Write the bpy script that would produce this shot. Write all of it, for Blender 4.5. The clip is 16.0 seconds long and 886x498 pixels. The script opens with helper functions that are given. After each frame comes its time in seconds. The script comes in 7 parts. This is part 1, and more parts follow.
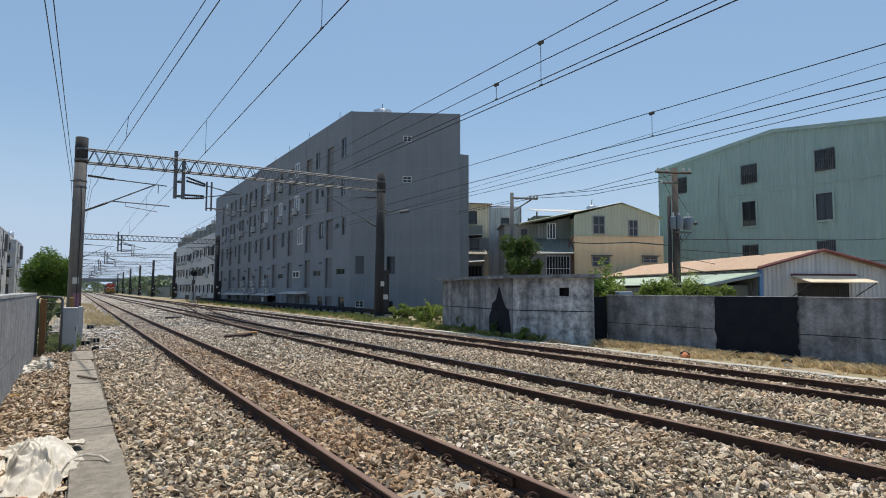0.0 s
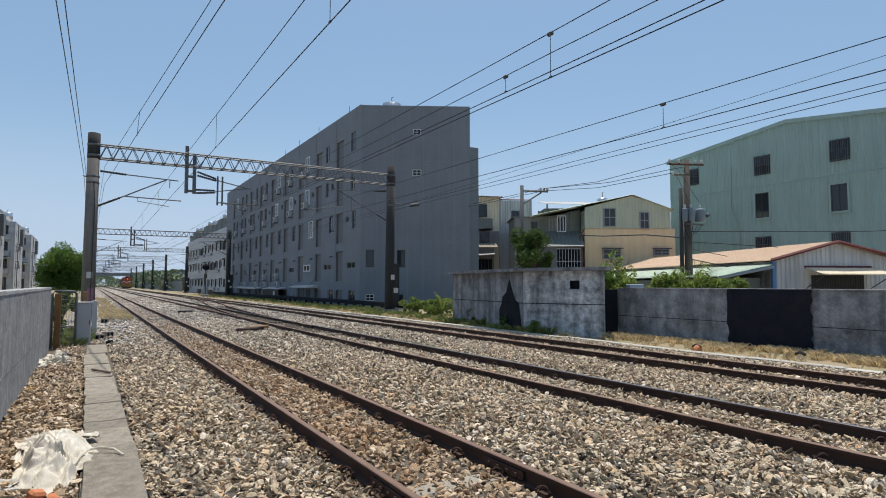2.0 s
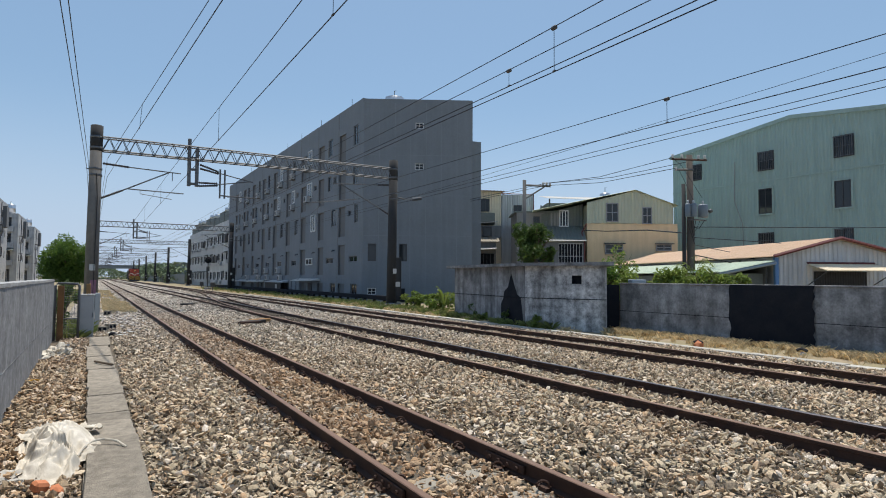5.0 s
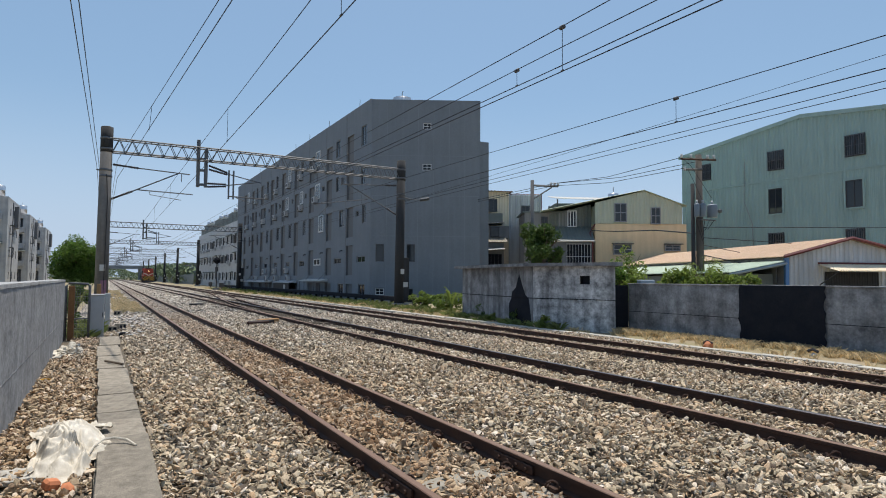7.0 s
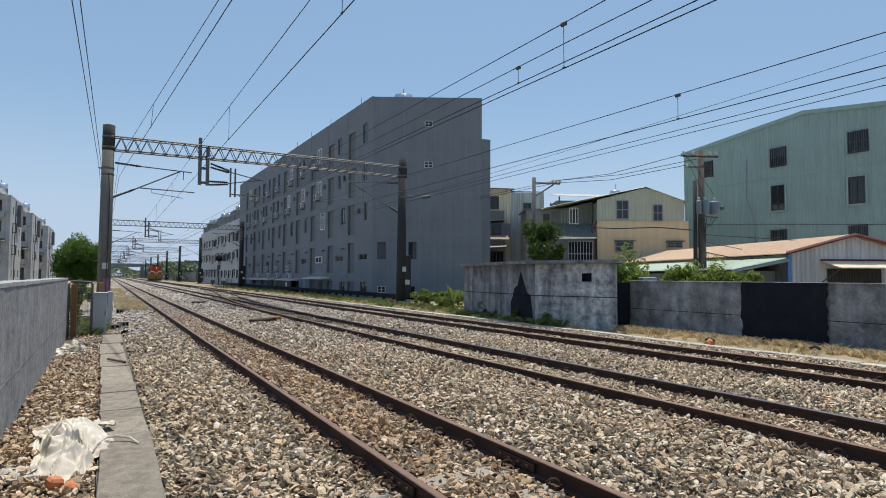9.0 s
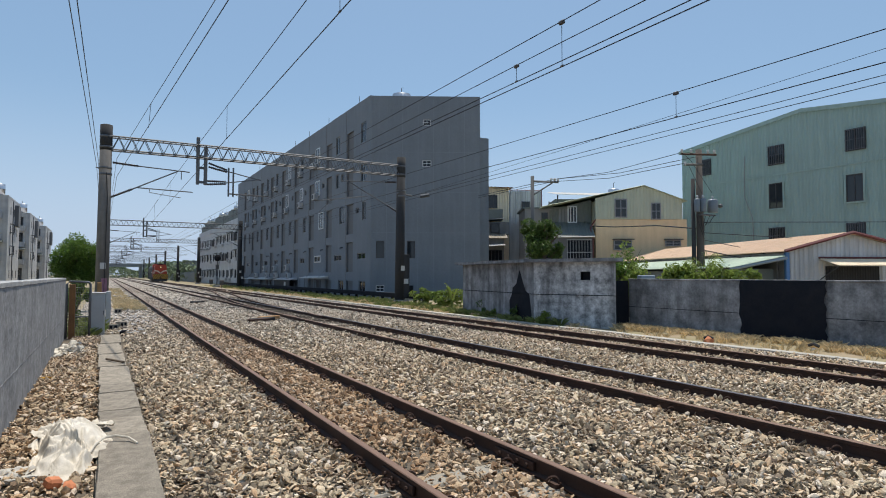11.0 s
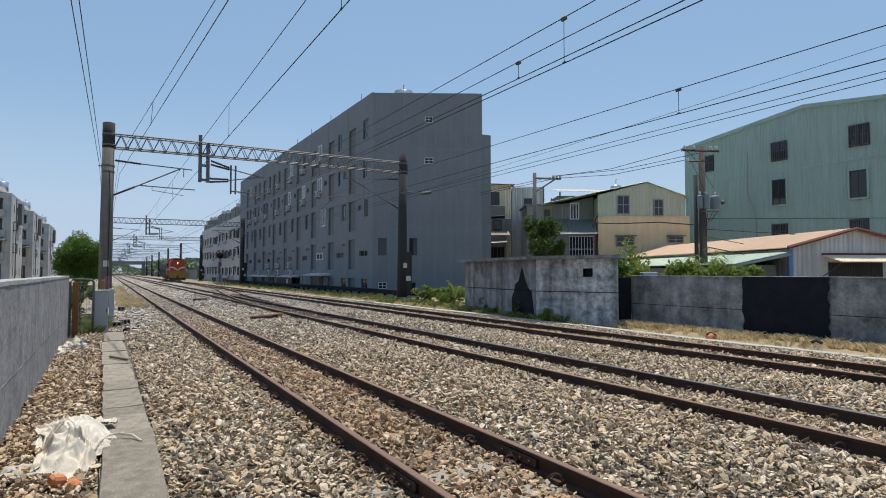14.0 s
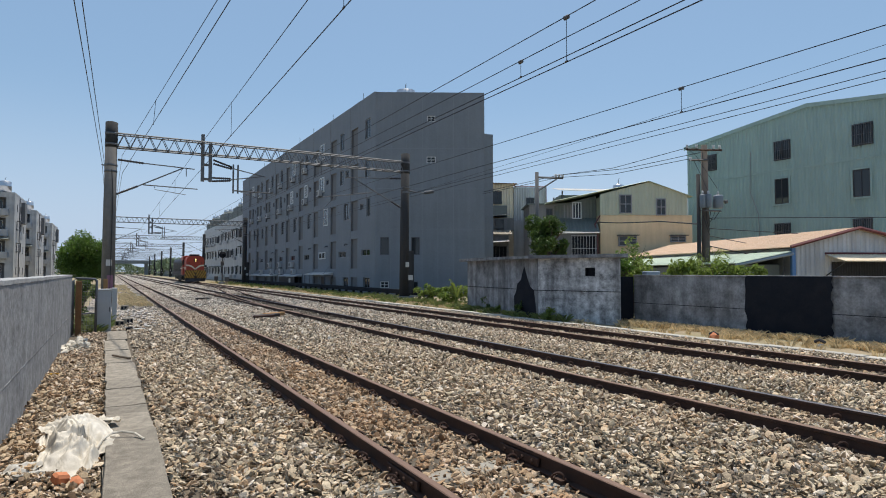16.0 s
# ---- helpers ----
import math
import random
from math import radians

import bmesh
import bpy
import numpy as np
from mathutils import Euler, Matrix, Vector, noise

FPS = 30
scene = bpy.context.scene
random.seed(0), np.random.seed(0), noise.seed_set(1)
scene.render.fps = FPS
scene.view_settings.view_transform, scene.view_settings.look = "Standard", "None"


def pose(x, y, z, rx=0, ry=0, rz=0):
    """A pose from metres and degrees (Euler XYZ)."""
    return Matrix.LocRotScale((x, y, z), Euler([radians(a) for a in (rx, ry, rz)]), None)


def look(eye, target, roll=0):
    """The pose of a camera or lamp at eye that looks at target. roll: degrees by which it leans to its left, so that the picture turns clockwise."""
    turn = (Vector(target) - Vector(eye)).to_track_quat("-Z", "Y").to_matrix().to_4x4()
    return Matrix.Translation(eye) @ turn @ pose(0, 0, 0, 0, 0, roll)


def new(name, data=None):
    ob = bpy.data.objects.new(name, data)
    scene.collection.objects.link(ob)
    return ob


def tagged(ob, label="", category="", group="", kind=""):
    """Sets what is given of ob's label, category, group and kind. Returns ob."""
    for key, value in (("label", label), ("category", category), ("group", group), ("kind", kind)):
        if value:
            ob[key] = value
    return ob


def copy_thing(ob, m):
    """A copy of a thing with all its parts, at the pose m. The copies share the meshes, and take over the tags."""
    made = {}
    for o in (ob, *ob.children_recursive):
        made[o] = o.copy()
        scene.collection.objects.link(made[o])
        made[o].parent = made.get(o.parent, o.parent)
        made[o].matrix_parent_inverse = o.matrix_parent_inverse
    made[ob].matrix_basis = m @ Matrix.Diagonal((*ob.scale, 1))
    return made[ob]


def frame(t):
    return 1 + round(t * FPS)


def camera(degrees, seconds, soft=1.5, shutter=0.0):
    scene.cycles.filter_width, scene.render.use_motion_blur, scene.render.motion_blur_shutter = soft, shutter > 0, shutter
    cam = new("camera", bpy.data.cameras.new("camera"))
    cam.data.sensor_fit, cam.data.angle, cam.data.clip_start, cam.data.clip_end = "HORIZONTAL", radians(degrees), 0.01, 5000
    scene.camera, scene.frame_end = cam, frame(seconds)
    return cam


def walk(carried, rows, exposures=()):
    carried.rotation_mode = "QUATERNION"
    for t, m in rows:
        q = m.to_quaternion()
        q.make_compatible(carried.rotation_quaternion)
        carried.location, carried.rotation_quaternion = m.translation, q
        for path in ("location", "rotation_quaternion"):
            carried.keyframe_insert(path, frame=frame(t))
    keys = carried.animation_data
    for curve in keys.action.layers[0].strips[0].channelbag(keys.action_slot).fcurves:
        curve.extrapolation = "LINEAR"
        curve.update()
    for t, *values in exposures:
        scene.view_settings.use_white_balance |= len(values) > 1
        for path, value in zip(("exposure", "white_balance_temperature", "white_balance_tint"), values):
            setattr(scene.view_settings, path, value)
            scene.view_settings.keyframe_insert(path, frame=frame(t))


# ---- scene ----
cam = camera(73.76, 16.0, soft=1.0)
PATH = [  # seconds, x, y, z, turn to the right of the tracks, tilt up, roll
    (0.0, -0.018, -0.025, 1.669, 31.733, 4.080, 0.215),
    (0.5, -0.012, -0.018, 1.669, 31.401, 4.042, 0.017),
    (1.0, -0.011, -0.026, 1.676, 30.972, 4.132, -0.122),
    (1.5, -0.011, -0.022, 1.671, 30.892, 3.959, -0.039),
    (2.0, -0.003, -0.020, 1.673, 30.744, 3.421, 0.038),
    (2.5, -0.008, -0.013, 1.670, 30.819, 3.309, 0.090),
    (3.0, -0.002, -0.016, 1.674, 30.688, 3.242, 0.191),
    (3.5, -0.002, -0.014, 1.674, 30.709, 3.080, 0.168),
    (4.0, -0.004, -0.015, 1.676, 30.673, 2.919, 0.304),
    (6.5, -0.004, -0.019, 1.676, 30.138, 2.848, 0.312),
    (7.0, -0.006, -0.008, 1.669, 29.810, 2.899, 0.373),
    (7.5, -0.002, -0.002, 1.674, 29.569, 2.846, 0.425),
    (8.0, -0.000, 0.002, 1.669, 29.609, 2.744, 0.289),
    (8.5, -0.002, -0.009, 1.672, 29.616, 2.746, 0.299),
    (9.0, -0.002, -0.011, 1.674, 29.633, 2.646, 0.274),
    (11.5, -0.001, -0.003, 1.670, 29.763, 2.537, 0.048),
    (12.0, -0.005, -0.010, 1.673, 29.684, 2.586, -0.033),
    (12.5, -0.003, -0.006, 1.672, 29.660, 2.472, 0.065),
    (13.0, -0.006, -0.006, 1.674, 29.643, 2.375, 0.041),
    (13.5, 0.001, -0.003, 1.674, 29.585, 2.279, 0.014),
    (14.0, -0.000, -0.004, 1.675, 29.557, 2.256, -0.022),
    (14.5, 0.005, -0.001, 1.668, 29.552, 2.206, 0.009),
    (15.0, -0.005, -0.004, 1.675, 29.520, 2.143, 0.068),
    (15.5, -0.004, -0.001, 1.675, 29.489, 2.109, -0.035),
    (16.0, -0.000, -0.000, 1.670, 29.348, 2.192, 0.000),
]
walk(cam, [(t, pose(x, y, z, 90 + tilt, 0, -turn) @ pose(0, 0, 0, 0, 0, roll)) for t, x, y, z, turn, tilt, roll in PATH],
     [(0, 0.0), (16, 0.0)])

# ---- light ----
SUN_EL, SUN_AZ = radians(72), radians(38)      # azimuth clockwise from +Y
world = bpy.data.worlds.new("sky")
scene.world = world
world.use_nodes = True
wn = world.node_tree.nodes
sky = wn.new("ShaderNodeTexSky")
sky.sky_type, sky.sun_disc = "NISHITA", False
sky.sun_elevation, sky.sun_rotation = SUN_EL, SUN_AZ
sky.air_density, sky.dust_density, sky.ozone_density = 1.0, 0.9, 1.3
wn["Background"].inputs["Strength"].default_value = 0.12
hue = wn.new("ShaderNodeMix")
hue.data_type, hue.blend_type = "RGBA", "MULTIPLY"
hue.inputs[0].default_value, hue.inputs[7].default_value = 1.0, (0.905, 0.972, 0.995, 1)
world.node_tree.links.new(sky.outputs[0], hue.inputs[6])
haze = wn.new("ShaderNodeMix")                  # a thin even summer haze over the whole sky
haze.data_type = "RGBA"
haze.inputs[0].default_value, haze.inputs[7].default_value = 0.40, (2.75, 4.35, 6.15, 1)
world.node_tree.links.new(hue.outputs[2], haze.inputs[6])
coord, axes, low, pale = wn.new("ShaderNodeTexCoord"), wn.new("ShaderNodeSeparateXYZ"), wn.new("ShaderNodeMapRange"), wn.new("ShaderNodeMix")
pale.data_type = "RGBA"                         # whiter, lilac air near the horizon, all the way round
low.interpolation_type = "SMOOTHSTEP"
low.inputs[1].default_value, low.inputs[2].default_value = 0.0, 0.30
low.inputs[3].default_value, low.inputs[4].default_value = 0.85, 0.0
pale.inputs[7].default_value = (4.2, 5.15, 6.7, 1)
for a, b in ((coord.outputs["Generated"], axes.inputs[0]), (axes.outputs[2], low.inputs[0]), (low.outputs[0], pale.inputs[0]),
             (haze.outputs[2], pale.inputs[6]), (pale.outputs[2], wn["Background"].inputs[0])):
    world.node_tree.links.new(a, b)
sun = new("sun", bpy.data.lights.new("sun", "SUN"))
sun.data.energy, sun.data.angle, sun.data.color = 4.6, radians(0.55), (1.0, 0.925, 0.81)
sun_dir = Vector((math.sin(SUN_AZ) * math.cos(SUN_EL), math.cos(SUN_AZ) * math.cos(SUN_EL), math.sin(SUN_EL)))
sun.matrix_world = look(sun_dir * 100, (0, 0, 0))

# ---- materials ----


def mat(name, colour, rough=0.8, metal=0.0, var=0.25, scale=1.2, fine=30.0, bump=0.2, dist=0.01, tint=None, amount=0.5,
        island=0.0, rand=0.0, stretch=(1, 1, 1), streak=0.0):
    """A weathered surface: broad stains towards `tint`, fine grain, relief; optional change piece by piece."""
    m = bpy.data.materials.new(name)
    m.use_nodes = True
    n, lk = m.node_tree.nodes, m.node_tree.links.new
    b = n["Principled BSDF"]
    b.inputs["Roughness"].default_value, b.inputs["Metallic"].default_value = rough, metal
    tc = n.new("ShaderNodeTexCoord")
    mp = n.new("ShaderNodeMapping")
    mp.inputs["Scale"].default_value = stretch
    lk(tc.outputs["Object"], mp.inputs[0])
    big, small = n.new("ShaderNodeTexNoise"), n.new("ShaderNodeTexNoise")
    big.inputs["Scale"].default_value, small.inputs["Scale"].default_value = scale, fine
    big.inputs["Detail"].default_value, small.inputs["Detail"].default_value = 11, 5
    big.inputs["Roughness"].default_value = 0.68
    lk(mp.outputs[0], big.inputs[0])
    lk(tc.outputs["Object"], small.inputs[0])
    ramp = n.new("ShaderNodeMapRange")
    ramp.inputs[1].default_value, ramp.inputs[2].default_value = 0.38, 0.68
    ramp.inputs[4].default_value = amount
    lk(big.outputs[0], ramp.inputs[0])
    mix = n.new("ShaderNodeMix")
    mix.data_type = "RGBA"
    tint = tint or tuple(c * (1 - var) for c in colour)
    mix.inputs[6].default_value, mix.inputs[7].default_value = (*colour, 1), (*tint, 1)
    lk(ramp.outputs[0], mix.inputs[0])
    hsv = n.new("ShaderNodeHueSaturation")
    grain = n.new("ShaderNodeMapRange")
    grain.inputs[3].default_value, grain.inputs[4].default_value = 1 - var, 1 + var
    lk(small.outputs[0], grain.inputs[0])
    value = grain.outputs[0]
    for amt, kind in ((island, "ShaderNodeNewGeometry"), (rand, "ShaderNodeObjectInfo")):
        if amt:
            src = n.new(kind)
            r = n.new("ShaderNodeMapRange")
            r.inputs[3].default_value, r.inputs[4].default_value = 1 - amt, 1 + amt
            lk(src.outputs["Random Per Island" if island and kind.endswith("Geometry") else "Random"], r.inputs[0])
            mul = n.new("ShaderNodeMath")
            mul.operation = "MULTIPLY"
            lk(value, mul.inputs[0])
            lk(r.outputs[0], mul.inputs[1])
            value = mul.outputs[0]
    if streak:
        st = n.new("ShaderNodeTexNoise")
        smp = n.new("ShaderNodeMapping")
        smp.inputs["Scale"].default_value = (3.0, 3.0, 0.22)
        lk(tc.outputs["Object"], smp.inputs[0])
        lk(smp.outputs[0], st.inputs[0])
        st.inputs["Scale"].default_value, st.inputs["Detail"].default_value = 1.0, 5
        r = n.new("ShaderNodeMapRange")
        r.inputs[1].default_value, r.inputs[2].default_value = 0.35, 0.7
        r.inputs[3].default_value, r.inputs[4].default_value = 1 + streak * 0.4, 1 - streak
        lk(st.outputs[0], r.inputs[0])
        mul = n.new("ShaderNodeMath")
        mul.operation = "MULTIPLY"
        lk(value, mul.inputs[0])
        lk(r.outputs[0], mul.inputs[1])
        value = mul.outputs[0]
    lk(value, hsv.inputs["Value"])
    lk(mix.outputs[2], hsv.inputs["Color"])
    lk(hsv.outputs[0], b.inputs["Base Color"])
    if bump:
        bp = n.new("ShaderNodeBump")
        bp.inputs["Strength"].default_value, bp.inputs["Distance"].default_value = bump, dist
        lk(small.outputs[0], bp.inputs["Height"])
        lk(bp.outputs[0], b.inputs["Normal"])
    return m


def grey_along_track(n, lk, hsv):
    """Ballast colour loses saturation farther down the line."""
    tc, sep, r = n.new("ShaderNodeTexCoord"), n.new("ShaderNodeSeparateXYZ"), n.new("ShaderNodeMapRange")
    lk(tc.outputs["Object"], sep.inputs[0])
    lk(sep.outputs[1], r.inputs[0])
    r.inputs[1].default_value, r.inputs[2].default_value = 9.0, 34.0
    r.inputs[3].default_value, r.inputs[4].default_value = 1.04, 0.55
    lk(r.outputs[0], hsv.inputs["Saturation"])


def rust_between_rails(n, lk, mix, base):
    """Brake and rail dust: a rusty band, broken by noise, between the rails of the old track."""
    tc, sep = n.new("ShaderNodeTexCoord"), n.new("ShaderNodeSeparateXYZ")
    lk(tc.outputs["Object"], sep.inputs[0])
    off, ab, band, nz, mul, add = (n.new("ShaderNodeMath"), n.new("ShaderNodeMath"), n.new("ShaderNodeMapRange"), n.new("ShaderNodeTexNoise"),
                                   n.new("ShaderNodeMath"), n.new("ShaderNodeMath"))
    off.operation, ab.operation, mul.operation, add.operation = "SUBTRACT", "ABSOLUTE", "MULTIPLY", "ADD"
    add.use_clamp = True
    off.inputs[1].default_value = 2.6
    lk(sep.outputs[0], off.inputs[0])
    lk(off.outputs[0], ab.inputs[0])
    lk(ab.outputs[0], band.inputs[0])
    band.inputs[1].default_value, band.inputs[2].default_value = 0.35, 1.0
    band.inputs[3].default_value, band.inputs[4].default_value = 0.78, 0.0
    nz.inputs["Scale"].default_value, nz.inputs["Detail"].default_value = 1.6, 5
    lk(tc.outputs["Object"], nz.inputs[0])
    soil = n.new("ShaderNodeMapRange")             # earthy strip between the near wall and the trough
    soil.inputs[1].default_value, soil.inputs[2].default_value = -0.25, 0.1
    soil.inputs[3].default_value, soil.inputs[4].default_value = 0.36, 0.0
    lk(sep.outputs[0], soil.inputs[0])
    most = n.new("ShaderNodeMath")
    most.operation = "MAXIMUM"
    lk(band.outputs[0], most.inputs[0])
    lk(soil.outputs[0], most.inputs[1])
    lk(most.outputs[0], mul.inputs[0])
    lk(nz.outputs[0], mul.inputs[1])
    lk(mul.outputs[0], add.inputs[0])
    lk(base.outputs[0], add.inputs[1])
    lk(add.outputs[0], mix.inputs[0])


def stone_mat(name, stops, broad=None):
    """Ballast: each stone takes its own colour."""
    m = mat(name, (0.3, 0.27, 0.23), 0.9, var=0.55, fine=85, bump=0.6, dist=0.008)
    n, lk = m.node_tree.nodes, m.node_tree.links.new
    g, cr = n.new("ShaderNodeNewGeometry"), n.new("ShaderNodeValToRGB")
    for i, (p, c) in enumerate(stops):
        e = cr.color_ramp.elements[i] if i < 2 else cr.color_ramp.elements.new(p)
        e.position, e.color = p, (*c, 1)
    lk(g.outputs["Random Per Island"], cr.inputs[0])
    mix = next(k for k in n if k.bl_idname == "ShaderNodeMix")
    lk(cr.outputs[0], mix.inputs[6])
    mix.inputs[7].default_value = (0.32, 0.17, 0.075, 1)
    r = next(k for k in n if k.bl_idname == "ShaderNodeMapRange")
    r.inputs[4].default_value = 0.25
    rust_between_rails(n, lk, mix, r)
    big = next(k for k in n if k.bl_idname == "ShaderNodeTexNoise")
    big.inputs["Scale"].default_value = 0.35
    hsv = next(k for k in n if k.bl_idname == "ShaderNodeHueSaturation")
    grey_along_track(n, lk, hsv)
    return m


def ground_mat():
    """Ballast seen from far off: cells of stone colours with relief, rusty patches."""
    m = bpy.data.materials.new("ballast_ground")
    m.use_nodes = True
    n, lk = m.node_tree.nodes, m.node_tree.links.new
    b = n["Principled BSDF"]
    b.inputs["Roughness"].default_value = 0.95
    tc, v, cr = n.new("ShaderNodeTexCoord"), n.new("ShaderNodeTexVoronoi"), n.new("ShaderNodeValToRGB")
    v.inputs["Scale"].default_value = 14
    lk(tc.outputs["Object"], v.inputs[0])
    sep = n.new("ShaderNodeSeparateColor")
    lk(v.outputs["Color"], sep.inputs[0])
    for i, (p, c) in enumerate(STONES):
        e = cr.color_ramp.elements[i] if i < 2 else cr.color_ramp.elements.new(p)
        e.position, e.color = p, (*c, 1)
    lk(sep.outputs[0], cr.inputs[0])
    big, mix, r = n.new("ShaderNodeTexNoise"), n.new("ShaderNodeMix"), n.new("ShaderNodeMapRange")
    big.inputs["Scale"].default_value, big.inputs["Detail"].default_value = 0.3, 6
    lk(tc.outputs["Object"], big.inputs[0])
    r.inputs[1].default_value, r.inputs[2].default_value, r.inputs[4].default_value = 0.4, 0.7, 0.45
    lk(big.outputs[0], r.inputs[0])
    mix.data_type = "RGBA"
    mix.inputs[7].default_value = (0.27, 0.17, 0.10, 1)
    lk(r.outputs[0], mix.inputs[0])
    rust_between_rails(n, lk, mix, r)
    lk(cr.outputs[0], mix.inputs[6])
    # shade between the stones, painted as near-black cell edges
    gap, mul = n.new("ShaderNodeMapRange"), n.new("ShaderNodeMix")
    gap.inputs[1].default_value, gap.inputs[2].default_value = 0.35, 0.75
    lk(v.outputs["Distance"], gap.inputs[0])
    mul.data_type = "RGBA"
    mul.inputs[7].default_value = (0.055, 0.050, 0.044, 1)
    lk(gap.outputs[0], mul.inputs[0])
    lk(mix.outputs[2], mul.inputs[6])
    hsv = n.new("ShaderNodeHueSaturation")
    lk(mul.outputs[2], hsv.inputs["Color"])
    grey_along_track(n, lk, hsv)
    lk(hsv.outputs[0], b.inputs["Base Color"])
    bp = n.new("ShaderNodeBump")
    bp.invert = True
    bp.inputs["Strength"].default_value, bp.inputs["Distance"].default_value = 0.9, 0.03
    lk(v.outputs["Distance"], bp.inputs["Height"])
    lk(bp.outputs[0], b.inputs["Normal"])
    return m


def glass_mat(name, colour=(0.02, 0.025, 0.03)):
    m = bpy.data.materials.new(name)
    m.use_nodes = True
    b = m.node_tree.nodes["Principled BSDF"]
    b.inputs["Base Color"].default_value, b.inputs["Roughness"].default_value = (*colour, 1), 0.06
    return m


def glow_mat(name, colour, strength):
    m = bpy.data.materials.new(name)
    m.use_nodes = True
    b = m.node_tree.nodes["Principled BSDF"]
    b.inputs["Base Color"].default_value = (*colour, 1)
    b.inputs["Emission Color"].default_value, b.inputs["Emission Strength"].default_value = (*colour, 1), strength
    return m


STONES = [(0.0, (0.048, 0.040, 0.033)), (1.0, (0.76, 0.67, 0.57)), (0.13, (0.22, 0.175, 0.13)), (0.34, (0.455, 0.380, 0.268)),
          (0.57, (0.58, 0.490, 0.358)), (0.73, (0.52, 0.355, 0.22)), (0.86, (0.665, 0.570, 0.437))]
M_STONE = stone_mat("ballast_stone", STONES)
M_GROUND = ground_mat()
# dark bed colour that paints the shade in the gaps between near stones
M_GAP_SHADE = mat("gap_shade_bed", (0.14, 0.114, 0.084), 0.97, 0, 0.4, 3, 45, 0.8, 0.01, (0.05, 0.042, 0.034), 0.9)
M_RAIL = mat("rusty_rail", (0.058, 0.028, 0.019), 0.8, 0.1, 0.35, 3, 60, 0.25, 0.002, (0.028, 0.018, 0.014))
M_RAIL_HEAD = mat("worn_rail_head", (0.19, 0.115, 0.08), 0.6, 0.15, 0.25, 3, 60, 0.1, 0.001, (0.12, 0.066, 0.045))
M_RAIL_BRIGHT = mat("polished_rail_head", (0.13, 0.12, 0.13), 0.42, 0.55, 0.15, 3, 60, 0.05, 0.001)
M_SLEEPER = mat("sleeper_concrete", (0.30, 0.28, 0.24), 0.95, 0, 0.2, 2, 25, 0.4, 0.005, (0.22, 0.17, 0.12))
M_TIMBER = mat("oily_turnout_timber", (0.055, 0.043, 0.034), 0.9, 0, 0.35, 2.5, 30, 0.5, 0.006, (0.11, 0.085, 0.06), 0.8)
M_CONC = mat("weathered_concrete", (0.29, 0.298, 0.312), 0.92, 0, 0.6, 3.2, 15, 0.8, 0.010, (0.14, 0.145, 0.155), 0.95, streak=0.16)
M_CONC_DARK = mat("blackened_concrete", (0.30, 0.303, 0.312), 0.93, 0, 0.4, 2.4, 22, 0.5, 0.008, (0.105, 0.105, 0.11), 1.0, streak=0.52)
M_CONC_PALE = mat("lime_washed_concrete", (0.60, 0.605, 0.61), 0.92, 0, 0.35, 3.6, 20, 0.7, 0.010, (0.10, 0.10, 0.105), 1.0, streak=0.55)
M_CAP = mat("pale_concrete_cap", (0.54, 0.54, 0.53), 0.9, 0, 0.15, 2, 30, 0.3, 0.004, (0.42, 0.42, 0.40))
M_CAP_WORN = mat("worn_rim", (0.39, 0.395, 0.40), 0.93, 0, 0.45, 6, 24, 0.7, 0.008, (0.25, 0.255, 0.26), 0.9)
M_LID = mat("trough_concrete", (0.29, 0.258, 0.212), 0.96, 0, 0.9, 9, 120, 1.0, 0.006, (0.14, 0.122, 0.10), 0.9, rand=0.18)
# black paint; also stands for the shade inside holes and openings
M_BLACK = mat("black_paint_and_hole_shade", (0.011, 0.013, 0.020), 0.8, 0, 0.3, 2, 30, 0.2, 0.003, (0.03, 0.03, 0.032))
M_BLACK.node_tree.nodes["Principled BSDF"].inputs["Specular IOR Level"].default_value = 0.15
M_GREY_WALL = mat("dark_grey_render", (0.196, 0.220, 0.250), 0.85, 0, 0.10, 0.45, 7, 0.2, 0.004, (0.165, 0.188, 0.216), 0.9, streak=0.06)
# darker grey; in the recesses it puts their shade into the colour
M_GREY_DARK = mat("dark_render_and_recess_shade", (0.15, 0.155, 0.165), 0.85, 0, 0.06, 0.4, 18, 0.15, 0.004)
M_WHITE_WALL = mat("stained_white_render", (0.56, 0.57, 0.58), 0.85, 0, 0.08, 0.5, 12, 0.2, 0.004, (0.44, 0.45, 0.46), streak=0.2)
M_BEIGE = mat("beige_render", (0.72, 0.57, 0.37), 0.9, 0, 0.08, 0.6, 14, 0.2, 0.004, (0.58, 0.45, 0.28), streak=0.08)
M_CREAM = mat("cream_sheet", (0.88, 0.76, 0.58), 0.7, 0, 0.08, 0.6, 14, 0.1, 0.004, (0.74, 0.6, 0.44), streak=0.08)
M_GREEN_SHEET = mat("green_corrugated_steel", (0.31, 0.43, 0.41), 0.55, 0.1, 0.06, 0.35, 10, 0.1, 0.003, (0.27, 0.37, 0.35), 0.8, streak=0.10)
M_SAGE_SHEET = mat("sage_corrugated_steel", (0.46, 0.50, 0.40), 0.55, 0.1, 0.07, 0.5, 10, 0.1, 0.003, (0.38, 0.42, 0.34), streak=0.07)
M_ORANGE_ROOF = mat("faded_orange_roof_sheet", (0.58, 0.40, 0.27), 0.6, 0.1, 0.1, 0.6, 12, 0.1, 0.003, (0.50, 0.36, 0.26), streak=0.1)
